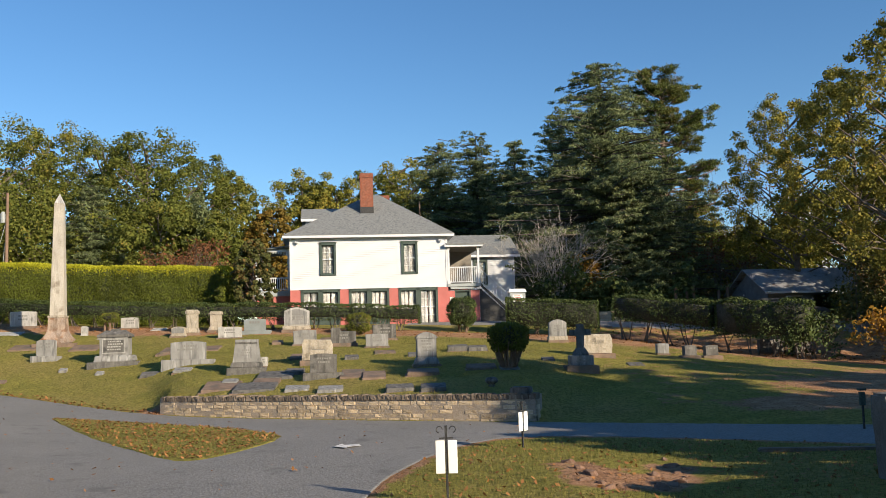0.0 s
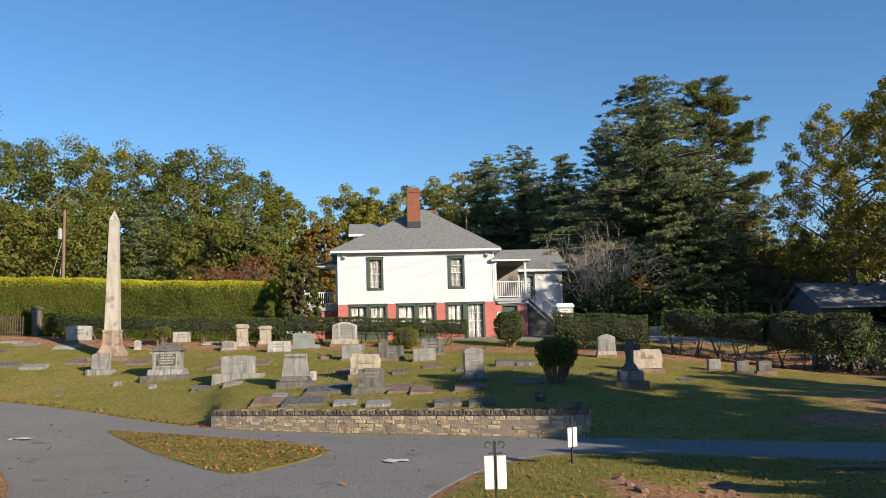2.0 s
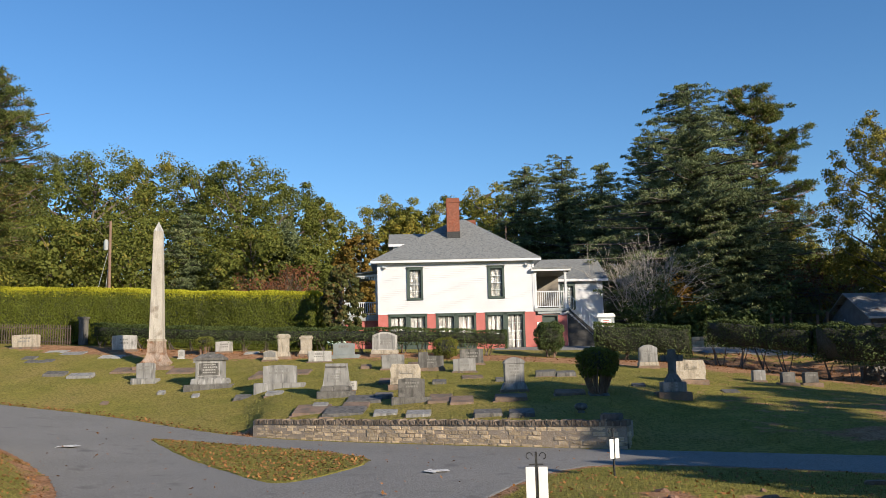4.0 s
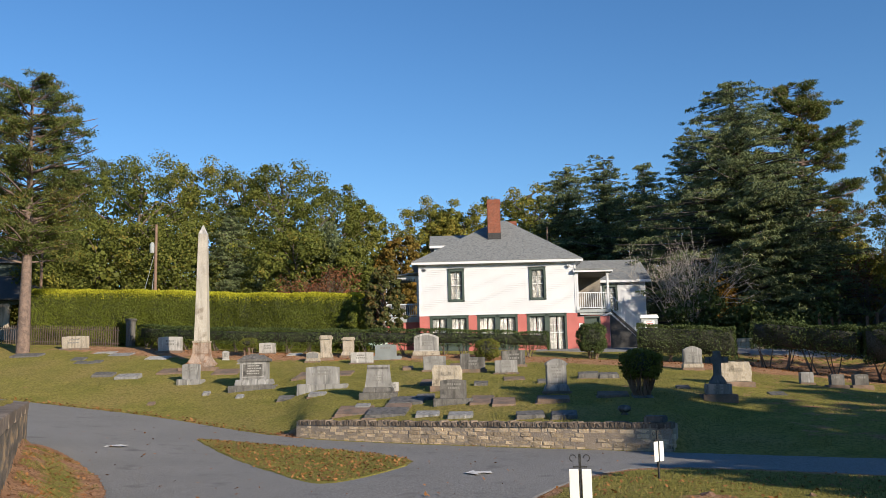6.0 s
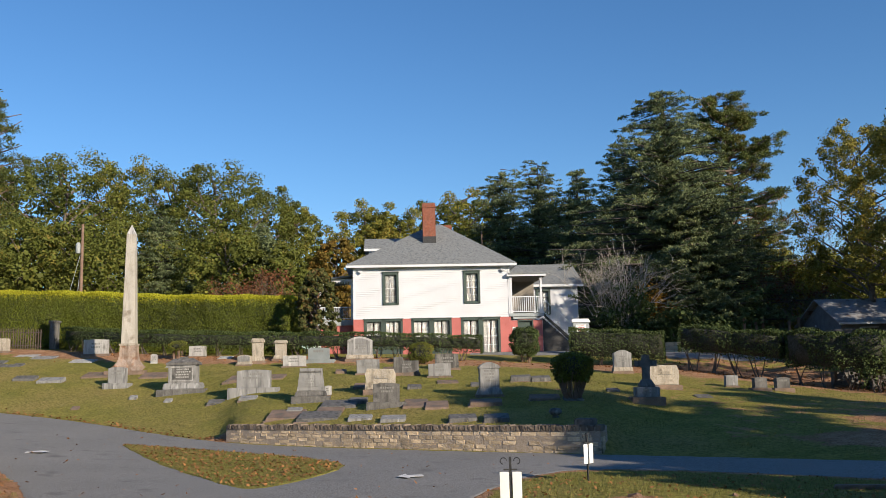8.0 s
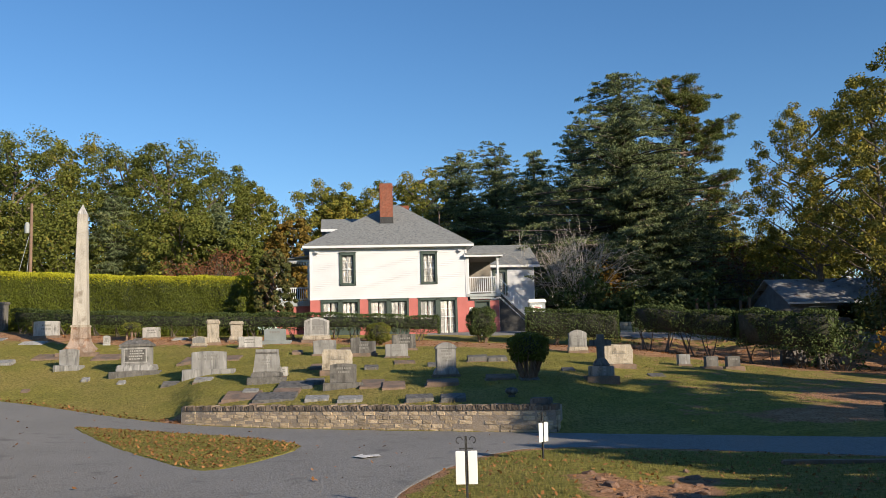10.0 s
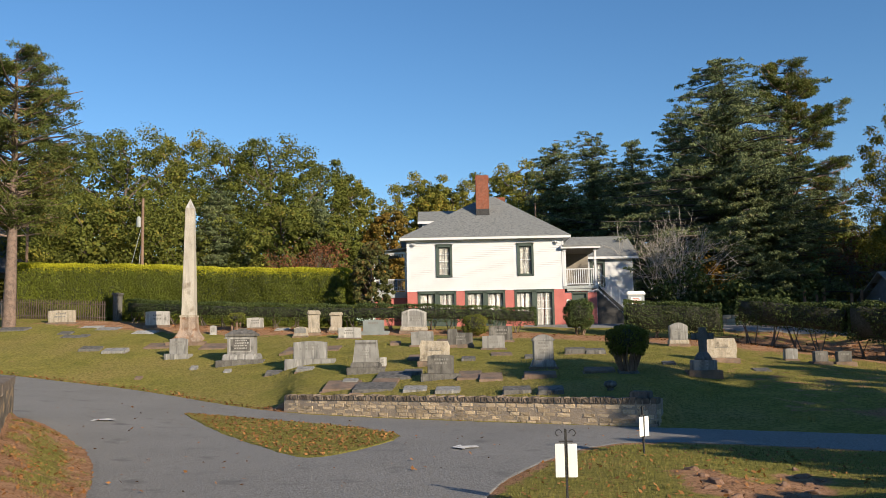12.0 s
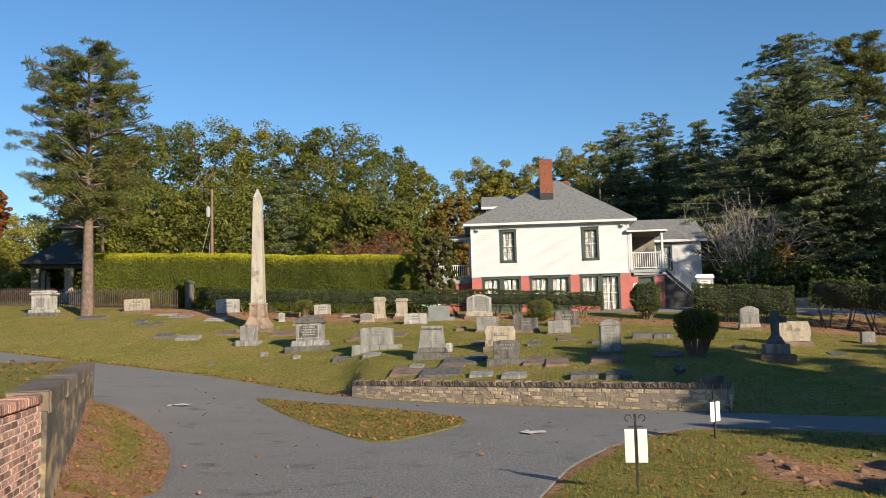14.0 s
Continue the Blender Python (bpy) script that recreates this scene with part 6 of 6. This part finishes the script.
# ---- pavilion ----
def pavilion():
    x, y = -39.8, 58.5
    z = gz(x, y) - 0.2
    p = thing("pavilion", x, y, z, 26, "open stone pavilion with dark roof and louvred cupola", "pavilion")
    part("floor_slab", B(0, 0, -0.5, 5.4, 5.4, 0.6), TANSTONE, p)
    for i in (-1, 1):
        for j in (-1, 0, 1):
            for q in ((i * 2.2, j * 2.2), (j * 2.2, i * 2.2)):
                if abs(q[0]) == abs(q[1]) and q != (i * 2.2, j * 2.2):
                    continue
                part("column", box(B(q[0], q[1], 0.1, 0.55, 0.55, 2.5, 0.03), q[0], q[1], 2.3, 0.68, 0.68, 0.22, 0.03), TANSTONE, p)
    for q in ((0, -2.2), (0, 2.2), (-2.2, 0), (2.2, 0)):
        part("parapet", B(q[0], q[1], 0.1, 4.0 if q[0] == 0 else 0.3, 0.3 if q[0] == 0 else 4.0, 0.85), TANSTONE, p)
    part("beam", box(box(box(B(0, -2.3, 2.5, 5.2, 0.3, 0.28), 0, 2.3, 2.5, 5.2, 0.3, 0.28), -2.3, 0, 2.5, 0.3, 4.3, 0.28), 2.3, 0, 2.5, 0.3, 4.3, 0.28), GREEN, p)
    roofm = mat("dark_slate_roof", (0.03, 0.032, 0.036), 0.85, 0.7, 3, 20, 0.4)
    part("roof", box(B(0, 0, 2.78, 6.5, 6.5, 0.12), 0, 0, 2.9, 6.4, 6.4, 1.75, 0, (0.25, 0.25)), roofm, p)
    c = part("cupola", B(0, 0, 4.6, 1.5, 1.5, 0.95), GREEN, p, "dark green louvred cupola")
    for k in range(6):
        part("louvre", box(B(0, -0.77, 4.7 + k * 0.13, 1.2, 0.06, 0.05), -0.77, 0, 4.7 + k * 0.13, 0.06, 1.2, 0.05), GREEN, c)
    part("cupola_roof", B(0, 0, 5.55, 2.2, 2.2, 0.95, 0, (0.05, 0.05)), roofm, p)


pavilion()


# ---- shed ----
def shed():
    x, y = 20.2, 54.8
    z = gz(x, y) - 0.4
    s = thing("shed", x, y, z, 7, "low grey clapboard shed with sagging metal roof", "shed")
    grey = mat("grey_weathered_boards", (0.14, 0.155, 0.18), 0.9, 0.7, 2, 25, 0.3)
    tin = mat("dull_metal_roofing", (0.30, 0.31, 0.33), 0.5, 0.6, 1.5, 15, 0.2, metal=0.4, stain=(0.14, 0.10, 0.08), stain_at=0.58)
    part("front_wall", siding(bmesh.new(), 0, 9.0, 0, 2.3, ((1.2, 2.2, 0.9, 1.9), (3.0, 5.4, 0.0, 2.0)), 0, 0.16), grey, s, kind="stuff")
    bm = prism(bmesh.new(), [(0, 0), (5.0, 0), (5.0, 2.3), (2.5, 3.6), (0, 2.3)], 0, 0.12)
    bmesh.ops.rotate(bm, verts=bm.verts, cent=(0, 0, 0), matrix=Matrix(((0, 1, 0), (1, 0, 0), (0, 0, 1))))
    part("gable_wall", bm, grey, s)
    part("back_wall", box(B(4.5, 5.0, 0, 9, 0.12, 2.3), 9, 2.5, 0, 0.12, 5, 2.3), grey, s)
    quad_roof("roof_front", ((-0.4, -0.5, 2.2), (9.4, -0.5, 2.2), (9.4, 2.5, 3.8), (-0.4, 2.5, 3.8)), s, 0.07, tin)
    quad_roof("roof_back", ((-0.4, 5.5, 2.2), (-0.4, 2.5, 3.8), (9.4, 2.5, 3.8), (9.4, 5.5, 2.2)), s, 0.07, tin)
    part("bargeboard", box(B(4.5, -0.5, 2.08, 9.8, 0.05, 0.12), -0.38, 2.5, 2.08, 0.04, 0.1, 0.1), WHITE, s)
    w = thing("window", 0, 0, 0)
    w.parent = s
    part("frame", box(box(B(1.7, -0.02, 0.86, 1.1, 0.08, 0.07), 1.7, -0.02, 1.87, 1.1, 0.08, 0.07), 1.7, -0.02, 0.9, 0.05, 0.08, 1.0), WHITE, w)
    part("pane", B(1.7, 0.06, 0.9, 1.0, 0.01, 1.0), DARKIN, w)


shed()
wb = thing("distant_building", 44.0, 106.0, gz(40.5, 106), -20, "white flat-roofed building far behind the trees", "building")
part("wall", B(0, 0, -1, 4.5, 5, 14.6), WHITE, wb)
part("roof", B(0, 0, 13.6, 5.0, 5.6, 0.4), WHITE, wb)
for i in range(3):
    part("window", B(-1.5 + i * 1.5, -2.52, 11.4, 0.9, 0.08, 1.6), DARKIN, wb)
eb = thing("stone_block", -22.3, 28.4, gz(-22.3, 28.4), 20, "grey rough stone block by the lane", "stone block")
part("block", roughen(B(0, 0, -0.3, 0.9, 0.5, 0.85, 0.04), 0.03, 3), DARKSTONE, eb)
for x, y, h in ((15.2, 57.5, 2.2), (16.0, 57.8, 2.0), (16.5, 58.0, 2.4), (18.3, 58.5, 2.1), (19.0, 58.8, 2.3)):
    part("post", B(0, 0, -0.3, 0.16, 0.16, h + 0.3, 0.02), POLEWOOD, thing("fence_post", x, y, gz(x, y), 0, "weathered upright timber post behind the drive", "post", "timber posts"))


def parked_car(x, y, turn):
    c = thing("parked_car", x, y, gz(x, y) + 0.02, turn, "dark parked car in shade beside the shed", "car")
    paint = mat("dark_car_paint", (0.02, 0.022, 0.028), 0.3, 0.9, 2, 30, 0.0, spec=0.5)
    prof = [(-2.1, 0.35), (2.1, 0.35), (2.15, 0.7), (1.9, 0.9), (1.1, 0.98), (0.5, 1.42), (-1.3, 1.45), (-1.9, 1.0), (-2.15, 0.9)]
    part("body", prism(bmesh.new(), prof, -0.85, 0.85, 0.06), paint, c)
    for wx in (-1.35, 1.35):
        for wy in (-0.8, 0.8):
            t = part("wheel", lathe(bmesh.new(), [(0.2, -0.1), (0.31, -0.1), (0.33, 0), (0.31, 0.1), (0.2, 0.1)], 24), IRON, c)
            t.matrix_local = pose(wx, wy, 0.33, 90, 0, 0)
            bm = lathe(bmesh.new(), [(0.2, 0.1), (0.2, 0.115), (0.17, 0.115), (0.17, 0.1)], 24)
            for k in range(5):
                a = k * 1.2566
                box(bm, 0.1 * math.cos(a), 0.1 * math.sin(a), 0.095, 0.06, 0.06, 0.025)
            lathe(bm, [(0.06, 0.09), (0.06, 0.125)], 12)
            part("rim", bm, SIGNWHITE, t, "pale spoked alloy rim")


parked_car(17.9, 46.6, -6)
twiggy(19.6, 38.6, 2.6, 2.0, 401, BARK, "small dark shrub with bright yellow leaves", name="yellow_shrub", sprigs=L_GOLD, stems=6, r=0.03)
twiggy(16.9, 40.4, 2.5, 2.2, 402, BARK, "dark twiggy shrub beside the hedge", name="twiggy_shrub", sprigs=L_HOLLY, stems=6, r=0.03)
rw = thing("retaining_wall", 9.6, 51.6, gz(9.6, 51.6), 4, "low tan block retaining wall beside the drive", "wall")
for i in range(3):
    for j in range(4):
        part("block", B(-0.75 + j * 0.5 + (i % 2) * 0.2, 0, -0.05 + i * 0.22, 0.48, 0.3, 0.21, 0.015), WALLSTONE, rw)


# ---- road signs, poles, kiosk ----
def sign(x, y, top, bottom, turn, label, plates, total):
    z = gz(x, y)
    s = thing("road_sign", x, y, z, turn, label, "sign", "small lane signs")
    part("post", B(0, 0, -0.3, 0.035, 0.035, total + 0.3, 0.004), IRON, s)
    for x0 in plates:
        bm = B(x0, -0.03, bottom, 0.135 if len(plates) > 1 else 0.3, 0.012, top - bottom, 0.005)
        part("plate", bm, SIGNWHITE, s, "white enamelled sign plate")
    part("bracket", B(0, -0.01, top + 0.02, 0.2, 0.02, 0.02), IRON, s)
    part("clamp", B(0, -0.01, bottom - 0.02, 0.03, 0.05, 0.05), IRON, s)
    for k in (-1, 1):
        t = np.linspace(0, 4.6, 16)
        pts = np.stack([k * (0.05 + 0.045 + 0.045 * np.cos(math.pi - t)), t * 0, total - 0.06 + 0.045 * np.sin(t), np.full(16, 0.008)], 1)
        child("scroll", mesh_np("scroll", *tubes([pts], 6)), IRON, s, "curled iron finial")


sign(0.0, 13.0, 0.91, 0.44, 0, "white lane sign on a black iron post with scroll top", (-0.09, 0.09), 1.12)
sign(1.62, 19.0, 0.76, 0.36, 48, "turned white lane sign on a black iron post", (-0.09, 0.09), 0.98)


def utility_pole(x, y, h, r, label, arm=True, guy=True):
    z = gz(x, y)
    p = thing("utility_pole", x, y, z, 0, label, "utility pole")
    part("pole", lathe(bmesh.new(), [(r, -0.3), (r * 0.7, h)], 12), POLEWOOD, p)
    if arm:
        part("transformer", lathe(bmesh.new(), [(0.14, h * 0.76), (0.15, h * 0.78), (0.15, h * 0.83), (0.07, h * 0.85)], 12, -0.24, -0.05), GREYPAINT, p, "small grey lamp housing")
    if guy:
        child("guy_wire", mesh_np("guy_wire", *tubes([[(0, 0, h * 0.8, 0.02), (-1.6, 0, 0.2, 0.02)], [(0, 0, h * 0.75, 0.02), (-0.5, 0, 0.2, 0.02)]], 4)), GREYPAINT, p)


utility_pole(-26.5, 53.8, 7.75, 0.12, "brown timber utility pole with guy wires behind the hedge")
utility_pole(-1.68, 75.0, 10.3, 0.09, "grey utility pole behind the house", False, False)
utility_pole(-34.55, 53.9, 6.3, 0.11, "grey lamp pole behind the pavilion", False, False)
lamp = thing("street_lamp", -34.7, 53.8, 0, 0, "small grey lamp head on a curved arm from the pole", "street lamp")
t = np.linspace(0, 1, 10)
child("lamp_arm", mesh_np("lamp_arm", *tubes([np.stack([0.12 - 1.25 * t, -0.15 * t, 9.9 + 0.9 * np.sin(t * 1.9), np.full(10, 0.03)], 1)], 6)), GREYPAINT, lamp)
part("lamp_head", lathe(bmesh.new(), [(0.05, 10.85), (0.13, 10.75), (0.2, 10.6), (0.16, 10.55)], 12, -1.25, -0.15), GREYPAINT, lamp)
t = np.linspace(0, 1, 20)
wire = thing("overhead_wire", -1.68, 75.0, 0, 0, "thin dark overhead wire sagging behind the house", "wire")
child("strand", mesh_np("strand", *tubes([np.stack([t * 12, t * -9, 13.3 - 3.3 * t - 4 * t * (1 - t) * 0.5, np.full(20, 0.018)], 1)], 4)), IRON, wire)


def kiosk():
    x, y = 4.22, 49.8
    k = thing("notice_box", x, y, gz(x, y), 5, "grey notice cabinet with pale pitched top and red-lettered poster", "notice cabinet")
    top = 4.75 - gz(x, y)
    part("cabinet", B(0, 0, 0, 0.9, 0.5, top, 0.02), GREYPAINT, k)
    part("lid", B(0, 0, top, 1.05, 0.65, 0.2, 0.02, (0.85, 0.6)), SIGNWHITE, k)
    po = part("poster", B(0, -0.26, top - 0.55, 0.55, 0.012, 0.42), SIGNWHITE, k)
    bm = bmesh.new()
    for i in range(4):
        box(bm, -0.03 + 0.04 * (i % 2), -0.27, top - 0.22 - i * 0.09, 0.34, 0.008, 0.04)
    part("poster_print", bm, REDBRICK, po)


kiosk()


# ---- rocks, stump, kerb ----
def boulder(s, rng):
    """A field stone broken along a dozen planes, its edges a little worn."""
    bm = bmesh.new()
    bmesh.ops.create_icosphere(bm, subdivisions=4, radius=1)
    planes = []
    for _ in range(13):
        n = Vector((rng.gauss(0, 1), rng.gauss(0, 1), rng.gauss(0, 1))).normalized()
        planes.append((n, rng.uniform(0.62, 0.95)))
    off = Vector((rng.uniform(0, 50), rng.uniform(0, 50), 0))
    fx, fy, fz = s * rng.uniform(1.0, 1.3), s * rng.uniform(0.75, 1.0), s * rng.uniform(0.6, 0.85)
    for v in bm.verts:
        q = v.co.copy()
        r = 1.05
        for n, d in planes:
            k = n.dot(q)
            if k > 0.05:
                r = min(r, d / k)
        r *= 1 + 0.06 * noise.noise(q * 3 + off) + 0.03 * noise.noise(q * 9 + off)
        v.co = Vector((q.x * r * fx, q.y * r * fy, q.z * r * fz))
    return bm


def rocks():
    rng = random.Random(9)
    for x, y, s in ((2.22, 16.30, 0.19), (2.30, 15.63, 0.15), (2.40, 15.01, 0.20), (2.22, 14.53, 0.14), (2.42, 14.30, 0.13), (2.47, 13.88, 0.18), (3.98, 16.06, 0.20), (4.20, 15.70, 0.14), (3.85, 14.86, 0.16), (3.36, 14.16, 0.22), (3.63, 14.55, 0.17), (3.54, 15.40, 0.13), (4.02, 16.62, 0.13), (3.38, 14.67, 0.12), (3.97, 15.50, 0.12), (4.00, 15.18, 0.09), (3.37, 15.03, 0.08)):
        r = thing("rock", x, y, gz(x, y) - s * 0.15, rng.uniform(0, 360), "brown field rock half bedded in red clay", "rock", "bedded rocks")
        part("rock_body", boulder(s * 0.8, rng), ROCK, r)


rocks()
st = thing("stone_post", 6.7, 13.4, gz(6.7, 13.4), 10, "dark rough-topped stone post in shade", "stone post")
bm = B(0, 0, -0.3, 0.42, 0.4, 1.55, 0.04, (1.15, 1.1))
part("post_body", roughen(bm, 0.035, 4, 3), DARKSTONE, st)
kb = thing("stone_kerb", 7.2, 17.2, gz(7.2, 17.2), -6, "low dark stone kerb at the lane's edge", "kerb")
part("kerb_block", roughen(B(0, 0, -0.1, 2.4, 0.2, 0.17, 0.02), 0.015, 3), REDBASE, kb)
lp = thing("garden_light", 9.6, 20.6, gz(9.6, 20.6), 0, "small dark post lamp at the lane's far edge", "lamp post")
part("post", B(0, 0, -0.2, 0.04, 0.04, 0.95), IRON, lp)
part("lamp_head", box(B(0, 0, 0.55, 0.12, 0.1, 0.3, 0.01), 0, 0, 0.88, 0.16, 0.14, 0.05), GREEN, lp)


# ---- painted arrows and fallen leaves ----
def arrow(x, y, turn, s):
    a = thing("lane_arrow", x, y, gz(x, y) + 0.041, turn, "worn white painted arrow on the asphalt", "road marking", kind="structure")
    bm = bmesh.new()
    pts = [(-0.5, 0), (-0.1, 0.7), (-0.1, 0.28), (0.45, 0.28), (0.45, -0.28), (-0.1, -0.28), (-0.1, -0.7)]
    lo, hi = [bm.verts.new((p[0] * s, p[1] * s, 0)) for p in pts], [bm.verts.new((p[0] * s, p[1] * s, 0.004)) for p in pts]
    bm.faces.new(hi)
    for i in range(7):
        bm.faces.new((lo[i], lo[(i + 1) % 7], hi[(i + 1) % 7], hi[i]))
    part("paint", bm, WORNPAINT, a)


arrow(-2.2, 20.1, 14, 0.62)
arrow(-13.2, 24.5, -10, 0.66)


def litter(name, label, count, region, seed, size=0.075, lift=0.02):
    rng = np.random.default_rng(seed)
    p = np.array([q for q in region(rng, count)])
    z = ground_z(p[:, 0], p[:, 1]) + lift
    n = len(p)
    a = rng.uniform(0, 6.283, n)
    s = size * rng.uniform(0.5, 1.4, n)
    tilt = rng.normal(size=(n, 2)) * 0.35
    u = np.stack([np.cos(a), np.sin(a), tilt[:, 0]], 1) * s[:, None]
    v = np.stack([-np.sin(a), np.cos(a), tilt[:, 1]], 1) * s[:, None] * 0.6
    c = np.stack([p[:, 0], p[:, 1], z], 1)
    V = np.stack([c - u, c + v, c + u + [0, 0, 0.01], c - v], 1).reshape(-1, 3)
    me = mesh_np(name, V, np.arange(len(V)).reshape(-1, 4))
    me.materials.append(L_FALLEN)
    tagged(new(name, me), label, "fallen leaves", kind="stuff")


def scatter(x0, x1, y0, y1, keep):
    def region(rng, count):
        out = []
        while len(out) < count:
            x, y = rng.uniform(x0, x1), rng.uniform(y0, y1)
            if rng.random() < keep(x, y):
                out.append((x, y))
        return out
    return region


def on_island(x, y):
    lo, hi = np.interp(x, ISLE_X, ISLE_LOW), np.interp(x, ISLE_X, ISLE_HIGH)
    return 1.0 if lo + 0.1 < y < hi - 0.1 else 0.0


litter("island_leaves", "brown fallen leaves on the grass island", 2000, scatter(-12, -4.2, 18.6, 28, on_island), 1, 0.04, 0.055)
litter("verge_leaves", "brown fallen leaves on the near verge", 1400, scatter(-1.2, 8, 9, 20, lambda x, y: 1.0 if y < float(near_edge(np.array([x]))[0]) - 0.1 else 0), 2, 0.042)
litter("lane_leaves", "brown fallen leaves scattered on the asphalt", 190, scatter(-16, 3, 11, 30, lambda x, y: 1.0 if float(near_edge(np.array([x]))[0]) < y < float(road_far(x)) - 0.3 else 0), 3, 0.04, 0.05)
litter("gutter_leaves", "brown fallen leaves gathered along the lane's far edge", 500, scatter(-30, -9.6, 29, 40, lambda x, y: math.exp(-((y - float(road_far(x))) / 0.25) ** 2)), 4, 0.06, 0.05)
litter("bank_leaves", "brown fallen leaves on the strip below the wall", 800, scatter(-13, -5, 8, 21, lambda x, y: 1.0 if 0.1 < (x + 5.9) * 0.851 + (y - 8.1) * 0.525 < 1.5 and y < float(near_edge(np.array([x]))[0]) else 0), 5, 0.036, 0.03)
litter("hedge_leaves", "brown fallen leaves under the hedge", 1500, scatter(-24, 18, 36, 50, lambda x, y: math.exp(-((y - float(hedge_y(x)) + 0.6) / 1.2) ** 2)), 6, 0.06, 0.03)

litter("upper_bank_leaves", "brown fallen leaves on the raised bank", 500, scatter(-18, -6, 8, 22, lambda x, y: 1.0 if -6 < (x + 5.9) * 0.851 + (y - 8.1) * 0.525 < -0.5 else 0), 7, 0.05, 0.03)


# ---- grass blades where the turf is nearest ----
GRASS = leaf_mat("turf_blades", (0.155, 0.155, 0.042), (0.31, 0.24, 0.09), 0.4, 0.2)


def turf(name, label, count, region, seed, height=0.05, lift=0.0):
    rng = np.random.default_rng(seed)
    p = np.array(region(rng, count))
    n = len(p)
    z = ground_z(p[:, 0], p[:, 1]) + lift - 0.01
    a = rng.uniform(0, 6.283, n)
    hgt = height * rng.uniform(0.4, 1.3, n)
    c = np.stack([p[:, 0], p[:, 1], z], 1)
    u = np.stack([np.cos(a), np.sin(a), a * 0], 1) * 0.006
    tip = c + np.stack([rng.normal(size=n) * 0.02, rng.normal(size=n) * 0.02, hgt], 1)
    V = np.stack([c - u, c + u, tip + u * 0.3, tip - u * 0.3], 1).reshape(-1, 3)
    me = mesh_np(name, V, np.arange(len(V)).reshape(-1, 4))
    me.materials.append(GRASS)
    tagged(new(name, me), label, "grass", kind="stuff")


def on_verge(x, y):
    if y > float(near_edge(np.array([x]))[0]) - 0.05:
        return 0.0
    return max(0.0, 1 - 1.4 * float(clay_share(np.array([x]), np.array([y]))[0]))


turf("verge_grass", "short autumn grass on the near verge", 26000, scatter(-1.3, 9, 9.5, 21, on_verge), 11)
turf("island_grass", "short autumn grass on the traffic island", 9000, scatter(-12, -4.2, 18.6, 28, on_island), 12, 0.04, 0.035)
turf("strip_grass", "short grass on the strip below the wall", 7000, scatter(-13, -5, 8, 21, lambda x, y: 1.0 if 0.1 < (x + 5.9) * 0.851 + (y - 8.1) * 0.525 < 1.6 and y < float(near_edge(np.array([x]))[0]) and noise.noise(Vector((x * 0.9, y * 0.9, 0))) > 0.02 else 0), 13, 0.036)

def on_lawn(rng, count):
    x, y = rng.uniform(-24, 14, count), rng.uniform(19, 44, count)
    keep = (y > road_far(x) + 0.9) & (y < hedge_y(x) - 1.2) & (rng.random(count) > clay_share(x, y) * 1.2)
    keep &= np.sin(x * 1.9 + np.sin(y * 1.3)) * np.sin(y * 2.3 + np.sin(x * 0.9)) > rng.uniform(-1, 0.7, count)
    return np.stack([x, y], 1)[keep]


turf("lawn_grass", "short uneven autumn turf between the graves", 150000, on_lawn, 14, 0.06, 0.02)
litter("drive_leaves", "brown fallen leaves on the bare earth beside the drive", 2500, scatter(7, 24, 36, 54, lambda x, y: 1.0 if float(hedge_y(x)) - 1 < y else 0), 8, 0.07, 0.03)
